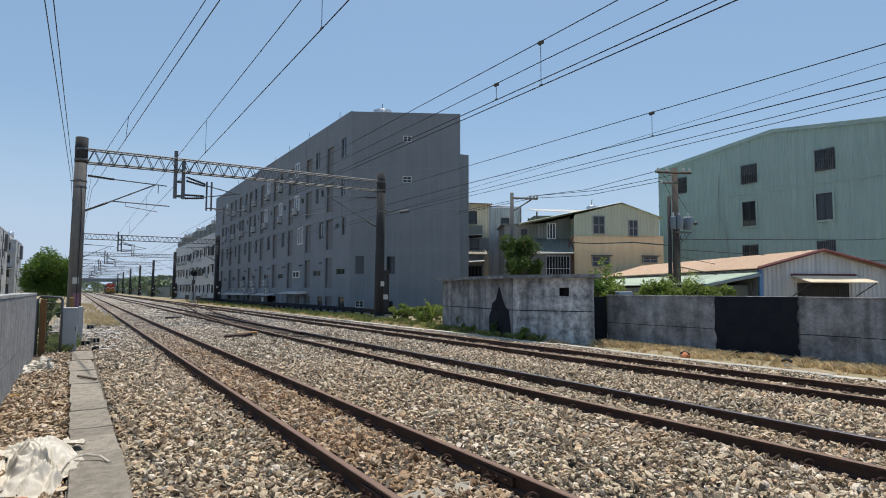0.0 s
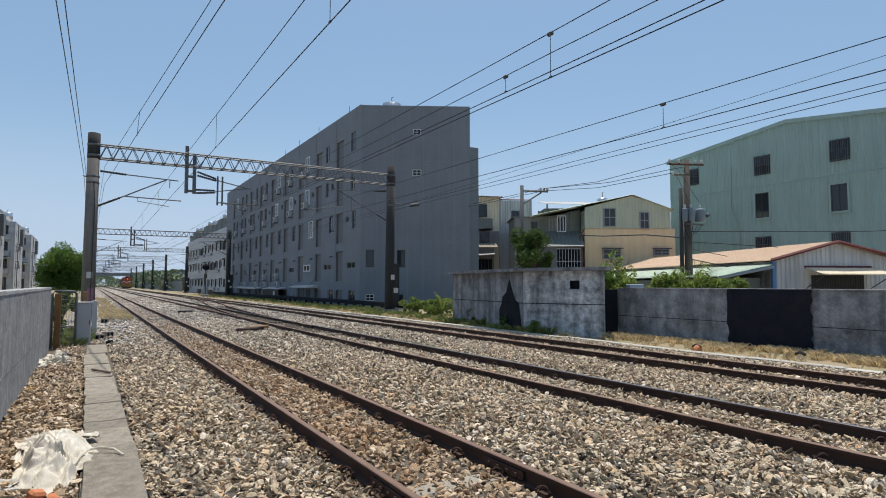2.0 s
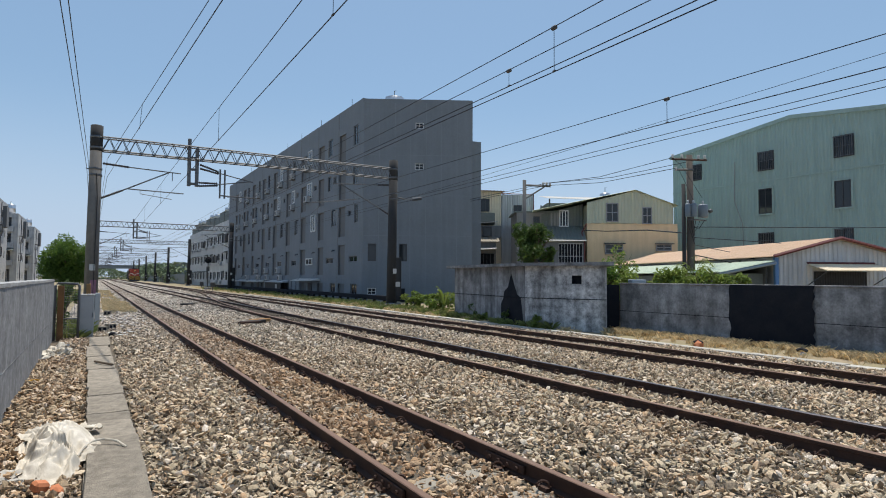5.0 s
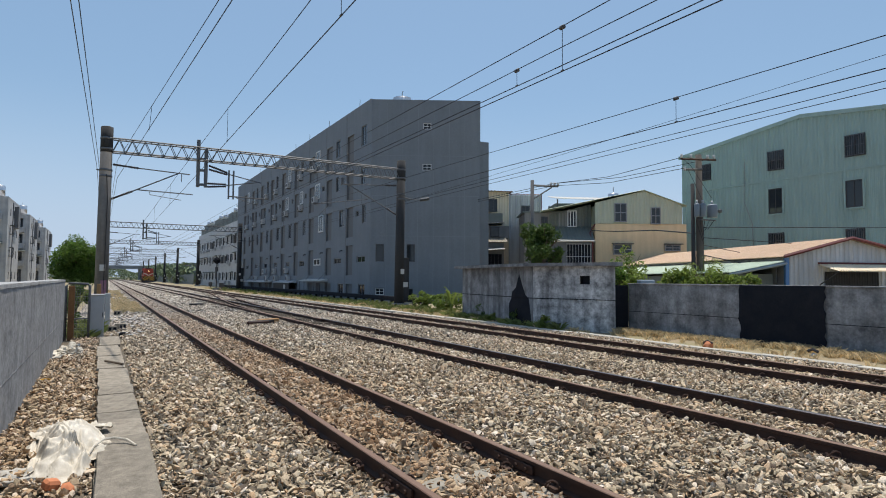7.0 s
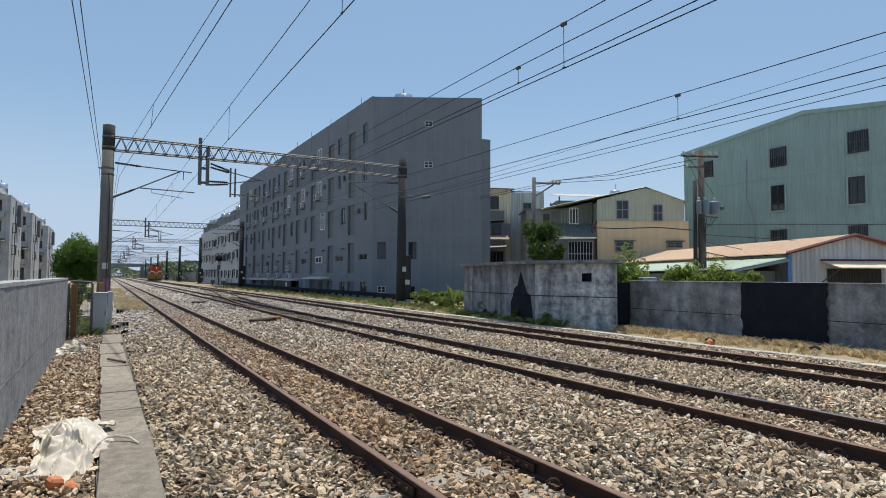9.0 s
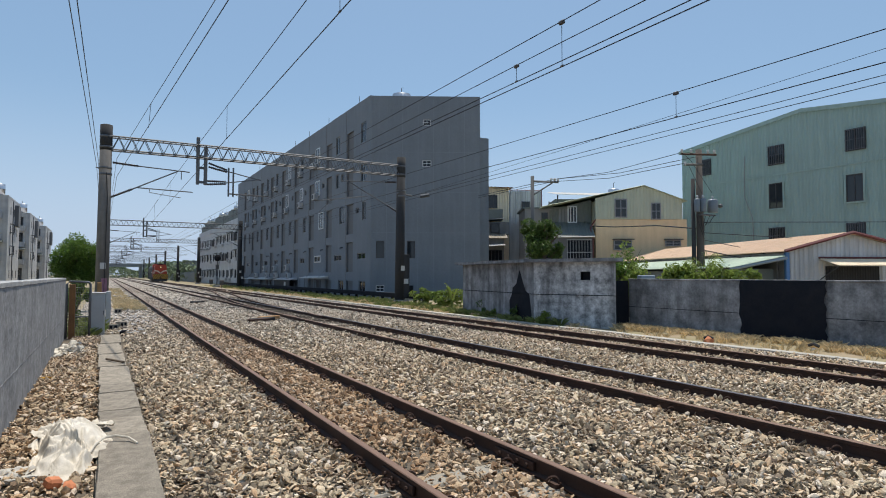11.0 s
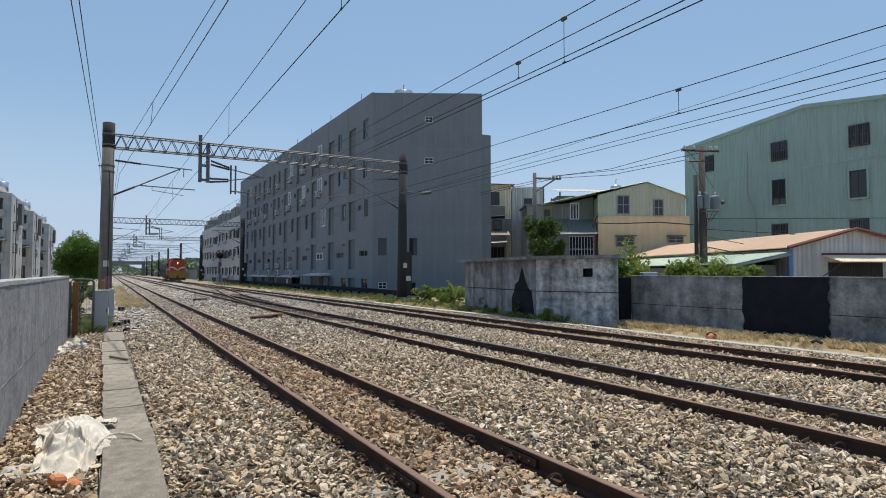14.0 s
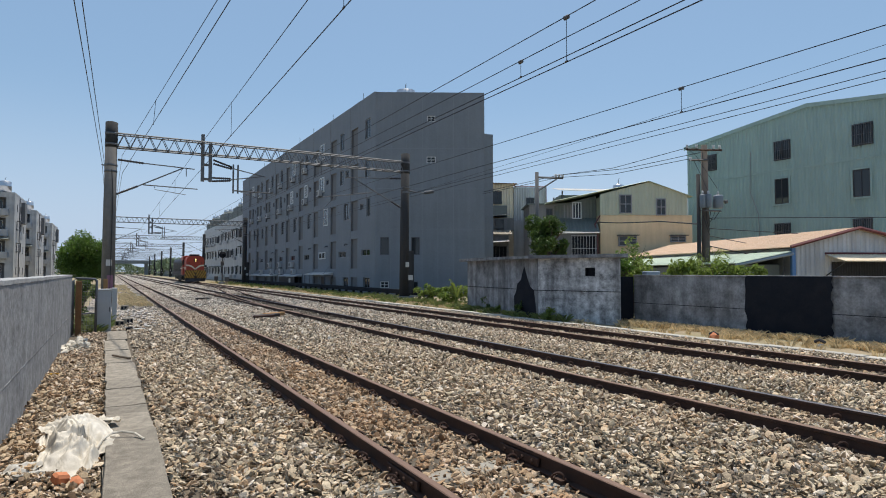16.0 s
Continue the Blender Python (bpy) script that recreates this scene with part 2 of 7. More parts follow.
M_MINT_ROOF = mat("mint_roof_sheet", (0.47, 0.56, 0.44), 0.6, 0.1, 0.1, 0.6, 12, 0.1, 0.003, (0.40, 0.46, 0.38))
M_PALE_SHEET = mat("pale_grey_sheet", (0.52, 0.53, 0.55), 0.55, 0.1, 0.1, 0.6, 12, 0.1, 0.003, (0.40, 0.40, 0.42), streak=0.2)
M_STEEL = mat("galvanised_steel", (0.13, 0.14, 0.155), 0.65, 0.3, 0.25, 4, 40, 0.1, 0.002, (0.09, 0.09, 0.095))
M_DARK_STEEL = mat("dark_grey_steel", (0.10, 0.10, 0.105), 0.6, 0.4, 0.25, 3, 40, 0.15, 0.002)
M_POST = mat("dark_pole_concrete", (0.036, 0.037, 0.041), 0.95, 0, 0.3, 2, 30, 0.25, 0.003, (0.030, 0.031, 0.033), 0.8, streak=0.3)
M_WIRE = mat("dark_wire", (0.03, 0.03, 0.034), 0.5, 0.5, 0.1, 5, 40, 0)
M_INSUL = mat("brown_insulator", (0.03, 0.025, 0.03), 0.3, 0, 0.2, 5, 40, 0)
M_GLASS = glass_mat("dark_window_glass")
M_ALU = mat("white_window_frame", (0.62, 0.63, 0.64), 0.5, 0.2, 0.08, 3, 30, 0.05)
M_DARK_FRAME = mat("dark_window_frame", (0.05, 0.05, 0.055), 0.5, 0.3, 0.1, 3, 30, 0.05)
M_TRIM_RED = mat("dark_red_trim", (0.13, 0.03, 0.03), 0.6, 0, 0.2, 3, 30, 0.1)
M_BLUE = mat("blue_paint", (0.10, 0.22, 0.45), 0.6, 0, 0.2, 3, 30, 0.1)
M_CABINET = mat("pale_grey_painted_steel", (0.42, 0.43, 0.44), 0.55, 0.1, 0.07, 1.5, 30, 0.05, tint=(0.34, 0.35, 0.36))
M_RUST = mat("rusty_steel", (0.26, 0.13, 0.05), 0.85, 0.1, 0.3, 4, 40, 0.3, 0.003, (0.14, 0.06, 0.03))
M_LEAF = mat("tree_leaf", (0.12, 0.21, 0.036), 0.6, 0, 0.25, 1.0, 12, 0, island=0.4, tint=(0.04, 0.085, 0.018))
M_LEAF_LIGHT = mat("shrub_leaf", (0.20, 0.26, 0.055), 0.6, 0, 0.25, 1.5, 12, 0, island=0.4, tint=(0.12, 0.20, 0.035))
M_BARK = mat("bark", (0.12, 0.09, 0.065), 0.95, 0, 0.3, 4, 25, 0.6, 0.01)
M_STRAW = mat("dry_grass", (0.74, 0.60, 0.37), 0.9, 0, 0.2, 1, 12, 0, island=0.35, tint=(0.33, 0.24, 0.12))
M_GRASS = mat("green_weed", (0.19, 0.235, 0.075), 0.85, 0, 0.2, 1, 12, 0, island=0.4, tint=(0.30, 0.28, 0.10))
M_EARTH = mat("dusty_earth", (0.30, 0.24, 0.16), 0.95, 0, 0.2, 0.5, 14, 0.5, 0.02, (0.20, 0.19, 0.09), 0.8)
M_SACK = mat("white_woven_sack", (0.66, 0.615, 0.54), 0.75, 0, 0.1, 5, 120, 0.3, 0.002, (0.42, 0.37, 0.29), 0.8)
M_RED = mat("orange_red_paint", (0.40, 0.05, 0.025), 0.45, 0, 0.12, 1.5, 20, 0.05, tint=(0.28, 0.04, 0.02))
M_YELLOW = mat("warning_yellow", (0.55, 0.30, 0.03), 0.5, 0, 0.1, 2, 20, 0.05)
M_CREAM_PAINT = mat("cream_stripe", (0.72, 0.66, 0.55), 0.5, 0, 0.1, 2, 20, 0.05)
M_LOCO_DARK = mat("sooty_black_steel", (0.025, 0.024, 0.026), 0.6, 0.2, 0.3, 2, 20, 0.1)
M_LAMP = glow_mat("headlight_glow", (1.0, 0.6, 0.2), 3.0)
M_ORANGE = mat("terracotta", (0.55, 0.20, 0.09), 0.85, 0, 0.2, 5, 40, 0.3, 0.003)
M_WOOD = mat("weathered_timber", (0.40, 0.22, 0.09), 0.9, 0, 0.25, 3, 30, 0.3, 0.003, (0.2, 0.12, 0.06))



def let_light_through(m, share):
    """Thin leaves and blades pass part of the light that falls on their backs."""
    n, lk = m.node_tree.nodes, m.node_tree.links.new
    b, tr, mx = n["Principled BSDF"], n.new("ShaderNodeBsdfTranslucent"), n.new("ShaderNodeMixShader")
    lk(b.inputs["Base Color"].links[0].from_socket, tr.inputs["Color"])
    mx.inputs[0].default_value = share
    lk(b.outputs[0], mx.inputs[1])
    lk(tr.outputs[0], mx.inputs[2])
    lk(mx.outputs[0], n["Material Output"].inputs["Surface"])


for thin in (M_LEAF, M_LEAF_LIGHT, M_STRAW, M_GRASS):
    let_light_through(thin, 0.4)

# ---- building helpers ----


def mesh_of(bm, name, *mats):
    me = bpy.data.meshes.new(name)
    bm.normal_update()
    bm.to_mesh(me)
    bm.free()
    for m in mats:
        me.materials.append(m)
    return me


def part(name, bm, material, parent=None, label=""):
    mats = material if isinstance(material, (list, tuple)) else [material]
    ob = new(name, mesh_of(bm, name, *mats))
    ob.parent = parent
    return tagged(ob, label)


def piece(name, me, parent, m=None):
    ob = new(name, me)
    ob.parent = parent
    if m is not None:
        ob.matrix_basis = m
    return ob


def empty(name, m=None, label="", category="", group="", kind=""):
    ob = new(name)
    ob.empty_display_size = 0.2
    if m is not None:
        ob.matrix_basis = m
    return tagged(ob, label, category, group, kind)


def box(bm, x0, x1, y0, y1, z0, z1, bevel=0.0, mi=0, m=None):
    vs = [bm.verts.new((x, y, z)) for z in (z0, z1) for x, y in ((x0, y0), (x1, y0), (x1, y1), (x0, y1))]
    fs = [bm.faces.new([vs[i] for i in q]) for q in
          ((3, 2, 1, 0), (4, 5, 6, 7), (0, 1, 5, 4), (1, 2, 6, 5), (2, 3, 7, 6), (3, 0, 4, 7))]
    for fc in fs:
        fc.material_index = mi
    if bevel:
        es = list({e for fc in fs for e in fc.edges})
        out = bmesh.ops.bevel(bm, geom=es, offset=bevel, segments=1, affect="EDGES")
        vs = list({v for fc in out["faces"] for v in fc.verts} | {v for v in vs if v.is_valid})
    if m is not None:
        bmesh.ops.transform(bm, matrix=m, verts=vs)
    return bm


def bx(*a, **k):
    return box(bmesh.new(), *a, **k)


def prism(bm, poly, z0, z1, mi=0):
    """An upright prism over a polygon in plan; z1 may be one height or one for each corner."""
    tops = z1 if isinstance(z1, (list, tuple)) else [z1] * len(poly)
    lo = [bm.verts.new((x, y, z0)) for x, y in poly]
    hi = [bm.verts.new((x, y, z)) for (x, y), z in zip(poly, tops)]
    n = len(poly)
    fs = [bm.faces.new(lo[::-1]), bm.faces.new(hi)]
    fs += [bm.faces.new((lo[i], lo[(i + 1) % n], hi[(i + 1) % n], hi[i])) for i in range(n)]
    for fc in fs:
        fc.material_index = mi
    bmesh.ops.recalc_face_normals(bm, faces=fs)
    return bm


def tube(bm, pts, r, n=6, mi=0, caps=True):
    """A round bar along points; r may be one radius or one for each point."""
    pts = [Vector(p) for p in pts]
    rs = r if isinstance(r, (list, tuple)) else [r] * len(pts)
    rings = []
    for i, p in enumerate(pts):
        d = (pts[min(i + 1, len(pts) - 1)] - pts[max(i - 1, 0)]).normalized()
        a = d.orthogonal().normalized() if abs(d.z) > 0.9 else d.cross(Vector((0, 0, 1))).normalized()
        b = d.cross(a)
        rings.append([bm.verts.new(p + rs[i] * (math.cos(k * math.tau / n) * a + math.sin(k * math.tau / n) * b)) for k in range(n)])
    fs = []
    for u, v in zip(rings, rings[1:]):
        fs += [bm.faces.new((u[k], u[(k + 1) % n], v[(k + 1) % n], v[k])) for k in range(n)]
    if caps:
        fs += [bm.faces.new(rings[0][::-1]), bm.faces.new(rings[-1])]
    for fc in fs:
        fc.material_index = mi
        fc.smooth = n > 6
    return bm


def tb(*a, **k):
    return tube(bmesh.new(), *a, **k)


def holed(bm, width, height, holes, base=0.0, thick=0.3, mi=0, mr=0, tops=None):
    """A wall in its own x-z plane, outside at y=0 and inside at y=thick, with recesses (x0, x1, z0, z1, depth)."""
    us = sorted({0.0, width, *[h[0] for h in holes], *[h[1] for h in holes]})
    zs = sorted({base, height, *[h[2] for h in holes], *[h[3] for h in holes]})
    grid = {}

    def v(x, y, z):
        k = (round(x, 4), round(y, 4), round(z, 4))
        if k not in grid:
            grid[k] = bm.verts.new(k)
        return grid[k]

    def quad(pts, m):
        bm.faces.new([v(*p) for p in pts]).material_index = m
    for x0, x1 in zip(us, us[1:]):
        for z0, z1 in zip(zs, zs[1:]):
            cx, cz = (x0 + x1) / 2, (z0 + z1) / 2
            if not any(h[0] < cx < h[1] and h[2] < cz < h[3] for h in holes):
                quad(((x0, 0, z0), (x1, 0, z0), (x1, 0, z1), (x0, 0, z1)), mi)
    for x0, x1, z0, z1, d in holes:
        quad(((x0, d, z0), (x1, d, z0), (x1, d, z1), (x0, d, z1)), mr)
        quad(((x0, 0, z0), (x0, d, z0), (x0, d, z1), (x0, 0, z1)), mr)
        quad(((x1, d, z0), (x1, 0, z0), (x1, 0, z1), (x1, d, z1)), mr)
        quad(((x0, 0, z1), (x0, d, z1), (x1, d, z1), (x1, 0, z1)), mr)
        quad(((x0, d, z0), (x0, 0, z0), (x1, 0, z0), (x1, d, z0)), mr)
    return bm


def window_meshes(w, h, bars=(1, 0), frame_mat=None, depth=0.07, fw=0.05):
    """Meshes of a window frame with its bars and of its glass, lower left corner at the origin, outside towards -y."""
    bm = bmesh.new()

    def lines(size, count):
        out, bars_at = [0.0, fw], {0}
        for i in range(count):
            c = size * (i + 1) / (count + 1)
            bars_at.add(len(out))
            out += [c - fw * 0.4, c + fw * 0.4]
        bars_at.add(len(out))
        return out + [size - fw, size], {i for i in range(len(out) + 1) if i % 2 == 0}
    us, cu = lines(w, bars[0])
    zs, cz = lines(h, bars[1])
    solid = {(i, j) for i in range(len(us) - 1) for j in range(len(zs) - 1) if i in cu or j in cz}
    grid = {}

    def v(i, j, y):
        if (i, j, y) not in grid:
            grid[i, j, y] = bm.verts.new((us[i], y, zs[j]))
        return grid[i, j, y]
    for i, j in solid:
        bm.faces.new((v(i, j, 0), v(i + 1, j, 0), v(i + 1, j + 1, 0), v(i, j + 1, 0)))
        bm.faces.new((v(i, j + 1, depth), v(i + 1, j + 1, depth), v(i + 1, j, depth), v(i, j, depth)))
        for di, dj, p, q in ((-1, 0, (0, 0), (0, 1)), (1, 0, (1, 1), (1, 0)), (0, -1, (1, 0), (0, 0)), (0, 1, (0, 1), (1, 1))):
            if (i + di, j + dj) not in solid:
                a, b = (i + p[0], j + p[1]), (i + q[0], j + q[1])
                bm.faces.new((v(*a, 0), v(*b, 0), v(*b, depth), v(*a, depth)))
    bmesh.ops.recalc_face_normals(bm, faces=bm.faces[:])
    return mesh_of(bm, "window_frame", frame_mat or M_ALU), mesh_of(bx(fw * 0.5, w - fw * 0.5, 0.03, 0.04, fw * 0.5, h - fw * 0.5), "pane", M_GLASS)


def add_window(parent, meshes, m, name="window"):
    fr = piece(name, meshes[0], parent, m)
    piece("pane", meshes[1], fr)
    return fr


def corrugated(bm, width, height, pitch=0.2, depth=0.03, top=None, mi=0):
    """A ribbed sheet in its own x-z plane facing -y; top(x) gives the upper edge."""
    n = max(2, int(width / pitch))
    prev = None
    for i in range(n):
        x = width * i / n
        w = width / n
        for dx, y in ((0, 0), (0.42, 0), (0.55, -depth), (0.85, -depth)):
            px = x + dx * w
            cur = (bm.verts.new((px, y, 0)), bm.verts.new((px, y, top(px) if top else height)))
            if prev:
                bm.faces.new((prev[0], cur[0], cur[1], prev[1])).material_index = mi
            prev = cur
    cur = (bm.verts.new((width, 0, 0)), bm.verts.new((width, 0, top(width) if top else height)))
    bm.faces.new((prev[0], cur[0], cur[1], prev[1])).material_index = mi
    return bm


def leaves(bm, pts, size, rng, mi=0, droop=0.3):
    """Small folded leaf clumps at the points given."""
    for p in pts:
        s = size * rng.uniform(0.6, 1.35)
        q = Euler((rng.uniform(-1.0, 1.0), rng.uniform(-1.0, 1.0), rng.uniform(0, 6.3))).to_matrix()
        o = Vector(p)
        a, b, c, d = (bm.verts.new(o + q @ Vector(k)) for k in ((-s, 0, 0), (0, -s * 0.45, s * droop), (s, 0, 0), (0, s * 0.45, s * droop)))
        bm.faces.new((a, b, c)).material_index = mi
        bm.faces.new((a, c, d)).material_index = mi
    return bm

# ---- ground and tracks ----
TRACKS = (2.62, 6.60, 10.45)          # centre lines, x
GAUGE = 1.13                          # between the middles of the rail heads


def terrain():
    g = part("ground", bx(-3000, 3000, -3000, 3000, -1.0, -0.04), M_EARTH)
    tagged(g, "dusty bare earth with sparse weeds", kind="structure")
    bm = bmesh.new()
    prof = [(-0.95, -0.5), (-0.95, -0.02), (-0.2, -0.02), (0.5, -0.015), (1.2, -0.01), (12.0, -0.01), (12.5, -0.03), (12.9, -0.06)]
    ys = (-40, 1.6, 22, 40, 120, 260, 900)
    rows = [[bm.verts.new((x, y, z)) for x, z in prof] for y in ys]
    # the stretch under the dense stones gets the painted gap shade
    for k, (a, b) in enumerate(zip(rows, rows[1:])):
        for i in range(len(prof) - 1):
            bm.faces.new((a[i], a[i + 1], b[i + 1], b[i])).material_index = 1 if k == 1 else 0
    tagged(part("track_bed", bm, [M_GROUND, M_GAP_SHADE]), "grey and tan stone ballast bed", kind="structure")


def rail_path(bm, pts, top=0.15, bright=1):
    """A flat-bottomed rail along points in plan."""
    prof = [(-0.055, -0.145), (-0.055, -0.132), (-0.012, -0.118), (-0.009, -0.045), (-0.033, -0.034), (-0.033, -0.006), (-0.026, 0),
            (0.026, 0), (0.033, -0.006), (0.033, -0.034), (0.009, -0.045), (0.012, -0.118), (0.055, -0.132), (0.055, -0.145)]
    rows = []
    for i, (x, y) in enumerate(pts):
        a, b = pts[max(0, i - 1)], pts[min(len(pts) - 1, i + 1)]
        d = Vector((b[0] - a[0], b[1] - a[1])).normalized()
        rows.append([bm.verts.new((x + d.y * u, y - d.x * u, top + w)) for u, w in prof])
    for a, b in zip(rows, rows[1:]):
        for i in range(len(prof) - 1):
            fc = bm.faces.new((a[i], a[i + 1], b[i + 1], b[i]))
            fc.material_index = 1 if 5 <= i <= 7 else 0
    bm.faces.new(rows[0][::-1])
    bm.faces.new(rows[-1])
    bmesh.ops.recalc_face_normals(bm, faces=bm.faces[:])
    return bm


def clip_mesh():
    """A spring clip: a straight leg beside the rail foot and an open coil standing out from it."""
    bm = bmesh.new()
    pts = [(0.055, -0.06, 0.022), (0.085, -0.065, 0.026)]
    for k in range(11):
        a = radians(-150 + 30 * k)
        pts.append((0.115 + 0.036 * math.cos(a), -0.055 + 0.011 * k, 0.042 + 0.034 * math.sin(a)))
    pts += [(0.08, 0.06, 0.03), (0.05, 0.045, 0.024)]
    tube(bm, pts, 0.0105, 5)
    box(bm, 0.045, 0.10, -0.05, 0.05, -0.02, 0.012)
    return mesh_of(bm, "rail_clip", M_RAIL)


def track(cx, bright, rng, label, clips_to):
    t = empty("railway_track", label=label, category="railway track", group="parallel railway tracks")
    for s in (-1, 1):
        x = cx + s * GAUGE / 2
        part("rail", rail_path(bmesh.new(), [(x, -12), (x, 700)]), [M_RAIL, M_RAIL_BRIGHT if bright == s else M_RAIL_HEAD], t)
    sl = bmesh.new()
    box(sl, -1.0, 1.0, -0.12, 0.12, -0.2, 0.004, 0.02)
    sl = mesh_of(sl, "sleeper", M_SLEEPER)
    y, k = -1.3, 0
    while y < 70:
        piece("sleeper", sl, t, pose(cx + rng.uniform(-0.02, 0.02), y + rng.uniform(-0.02, 0.02), -0.004 + rng.uniform(-0.012, 0.006), 0, 0, rng.uniform(-0.6, 0.6)))
        if y < clips_to:
            for s in (-1, 1):
                for o in (0, 180):
                    piece("rail_clip", CLIP, t, pose(cx + s * GAUGE / 2, y, 0.018, 0, rng.uniform(-5, 5), o + rng.uniform(-9, 9)))
        y += 0.62
    # fishplates at a rail joint
    for s in (-1, 1):
        bm = bmesh.new()
        for o in (-1, 1):
            box(bm, o * 0.03 - 0.012, o * 0.03 + 0.012, -0.28, 0.28, 0.035, 0.105, 0.004)
            for j in range(4):
                tube(bm, [(o * 0.035, -0.2 + j * 0.13, 0.07), (o * 0.062, -0.2 + j * 0.13, 0.07)], 0.016, 6)
        ob = part("fishplate", bm, M_RAIL, t)
        ob.location = (cx + s * GAUGE / 2, 4.25 if cx < 4 else 13.0 + s, 0)
    return t


def crossover():
    """Two turnouts back to back: rails that leave the middle track and join the far one."""
    t = empty("crossover_rails", label="rusty crossover rails linking two parallel tracks", category="railway track")
    x0, x1, toe, lead, slope = TRACKS[1], TRACKS[2], 21.0, 22.0, 0.1027
    half = lead * slope / 2
    straight = (x1 - x0 - 2 * half) / slope
    end = toe + 2 * lead + straight

    def off(y):
        d, e = y - toe, end - y
        if d <= 0:
            return 0.0
        if e <= 0:
            return x1 - x0
        if d < lead:
            return d * d * slope / (2 * lead)
        if e < lead:
            return x1 - x0 - e * e * slope / (2 * lead)
        return half + (d - lead) * slope
    ys = [toe + 0.4 + (end - toe - 0.8) * i / 60 for i in range(61)]
    for s in (-1, 1):
        part("rail", rail_path(bmesh.new(), [(x0 + off(y) + s * (GAUGE / 2 - (0.075 if y < toe + 1.5 or y > end - 1.5 else 0.0)), y) for y in ys], 0.153), [M_RAIL, M_RAIL_HEAD], t)
    frogs = (toe + lead, end - lead)
    # guard rails facing each frog, and the wings that flare beside it
    for cx, fy, sgn in ((x0, frogs[0], -1), (x1, frogs[1], 1)):
        gx = cx + sgn * (GAUGE / 2 - 0.11)
        part("guard_rail", rail_path(bmesh.new(), [(gx - sgn * 0.06, fy - 2.6), (gx, fy - 2.0), (gx, fy + 2.0), (gx - sgn * 0.06, fy + 2.6)], 0.16), [M_RAIL, M_RAIL_HEAD], t)
        far = [x0 + off(fy + k) - sgn * (GAUGE / 2 - 0.11) for k in (-2.4, 0.0, 2.4)]
        part("guard_rail", rail_path(bmesh.new(), list(zip(far, (fy - 2.4, fy, fy + 2.4))), 0.16), [M_RAIL, M_RAIL_HEAD], t)
        wx = cx - sgn * (GAUGE / 2)
        part("wing_rail", rail_path(bmesh.new(), [(wx + sgn * 0.10, fy - 1.8), (wx + sgn * 0.09, fy + 0.6)], 0.155), [M_RAIL, M_RAIL_HEAD], t)
        part("wing_rail", rail_path(bmesh.new(), [(wx - sgn * 0.09, fy - 0.6), (wx - sgn * 0.10, fy + 1.8)], 0.155), [M_RAIL, M_RAIL_HEAD], t)
    # long oily timbers under both turnouts
    r = random.Random(61)
    for a, b, cx, lean in ((toe - 2.5, toe + lead + 4, x0, 1), (end - lead - 4, end + 2.5, x1, -1)):
        y = a
        while y < b:
            o = off(y) if lean > 0 else off(y) - (x1 - x0)
            w = 1.05 + abs(o) / 2 + r.uniform(0, 0.12)
            sl = part("timber_sleeper", bx(-w, w, -0.11, 0.11, -0.2, 0.034 + r.uniform(-0.01, 0.012), 0.015), M_TIMBER, t)
            sl.matrix_basis = pose(cx + o / 2, y, 0.012, 0, 0, r.uniform(-1.5, 1.5))
            y += 0.6
    part("oily_bed", prism(bmesh.new(), [(x0 - 0.75, toe - 2), (x0 + 0.75, toe - 2), (x0 + 1.0, toe + 10), (x0 + 2.3, toe + 25), (x0 - 0.75, toe + 25)], -0.05, 0.002), M_TIMBER, t)


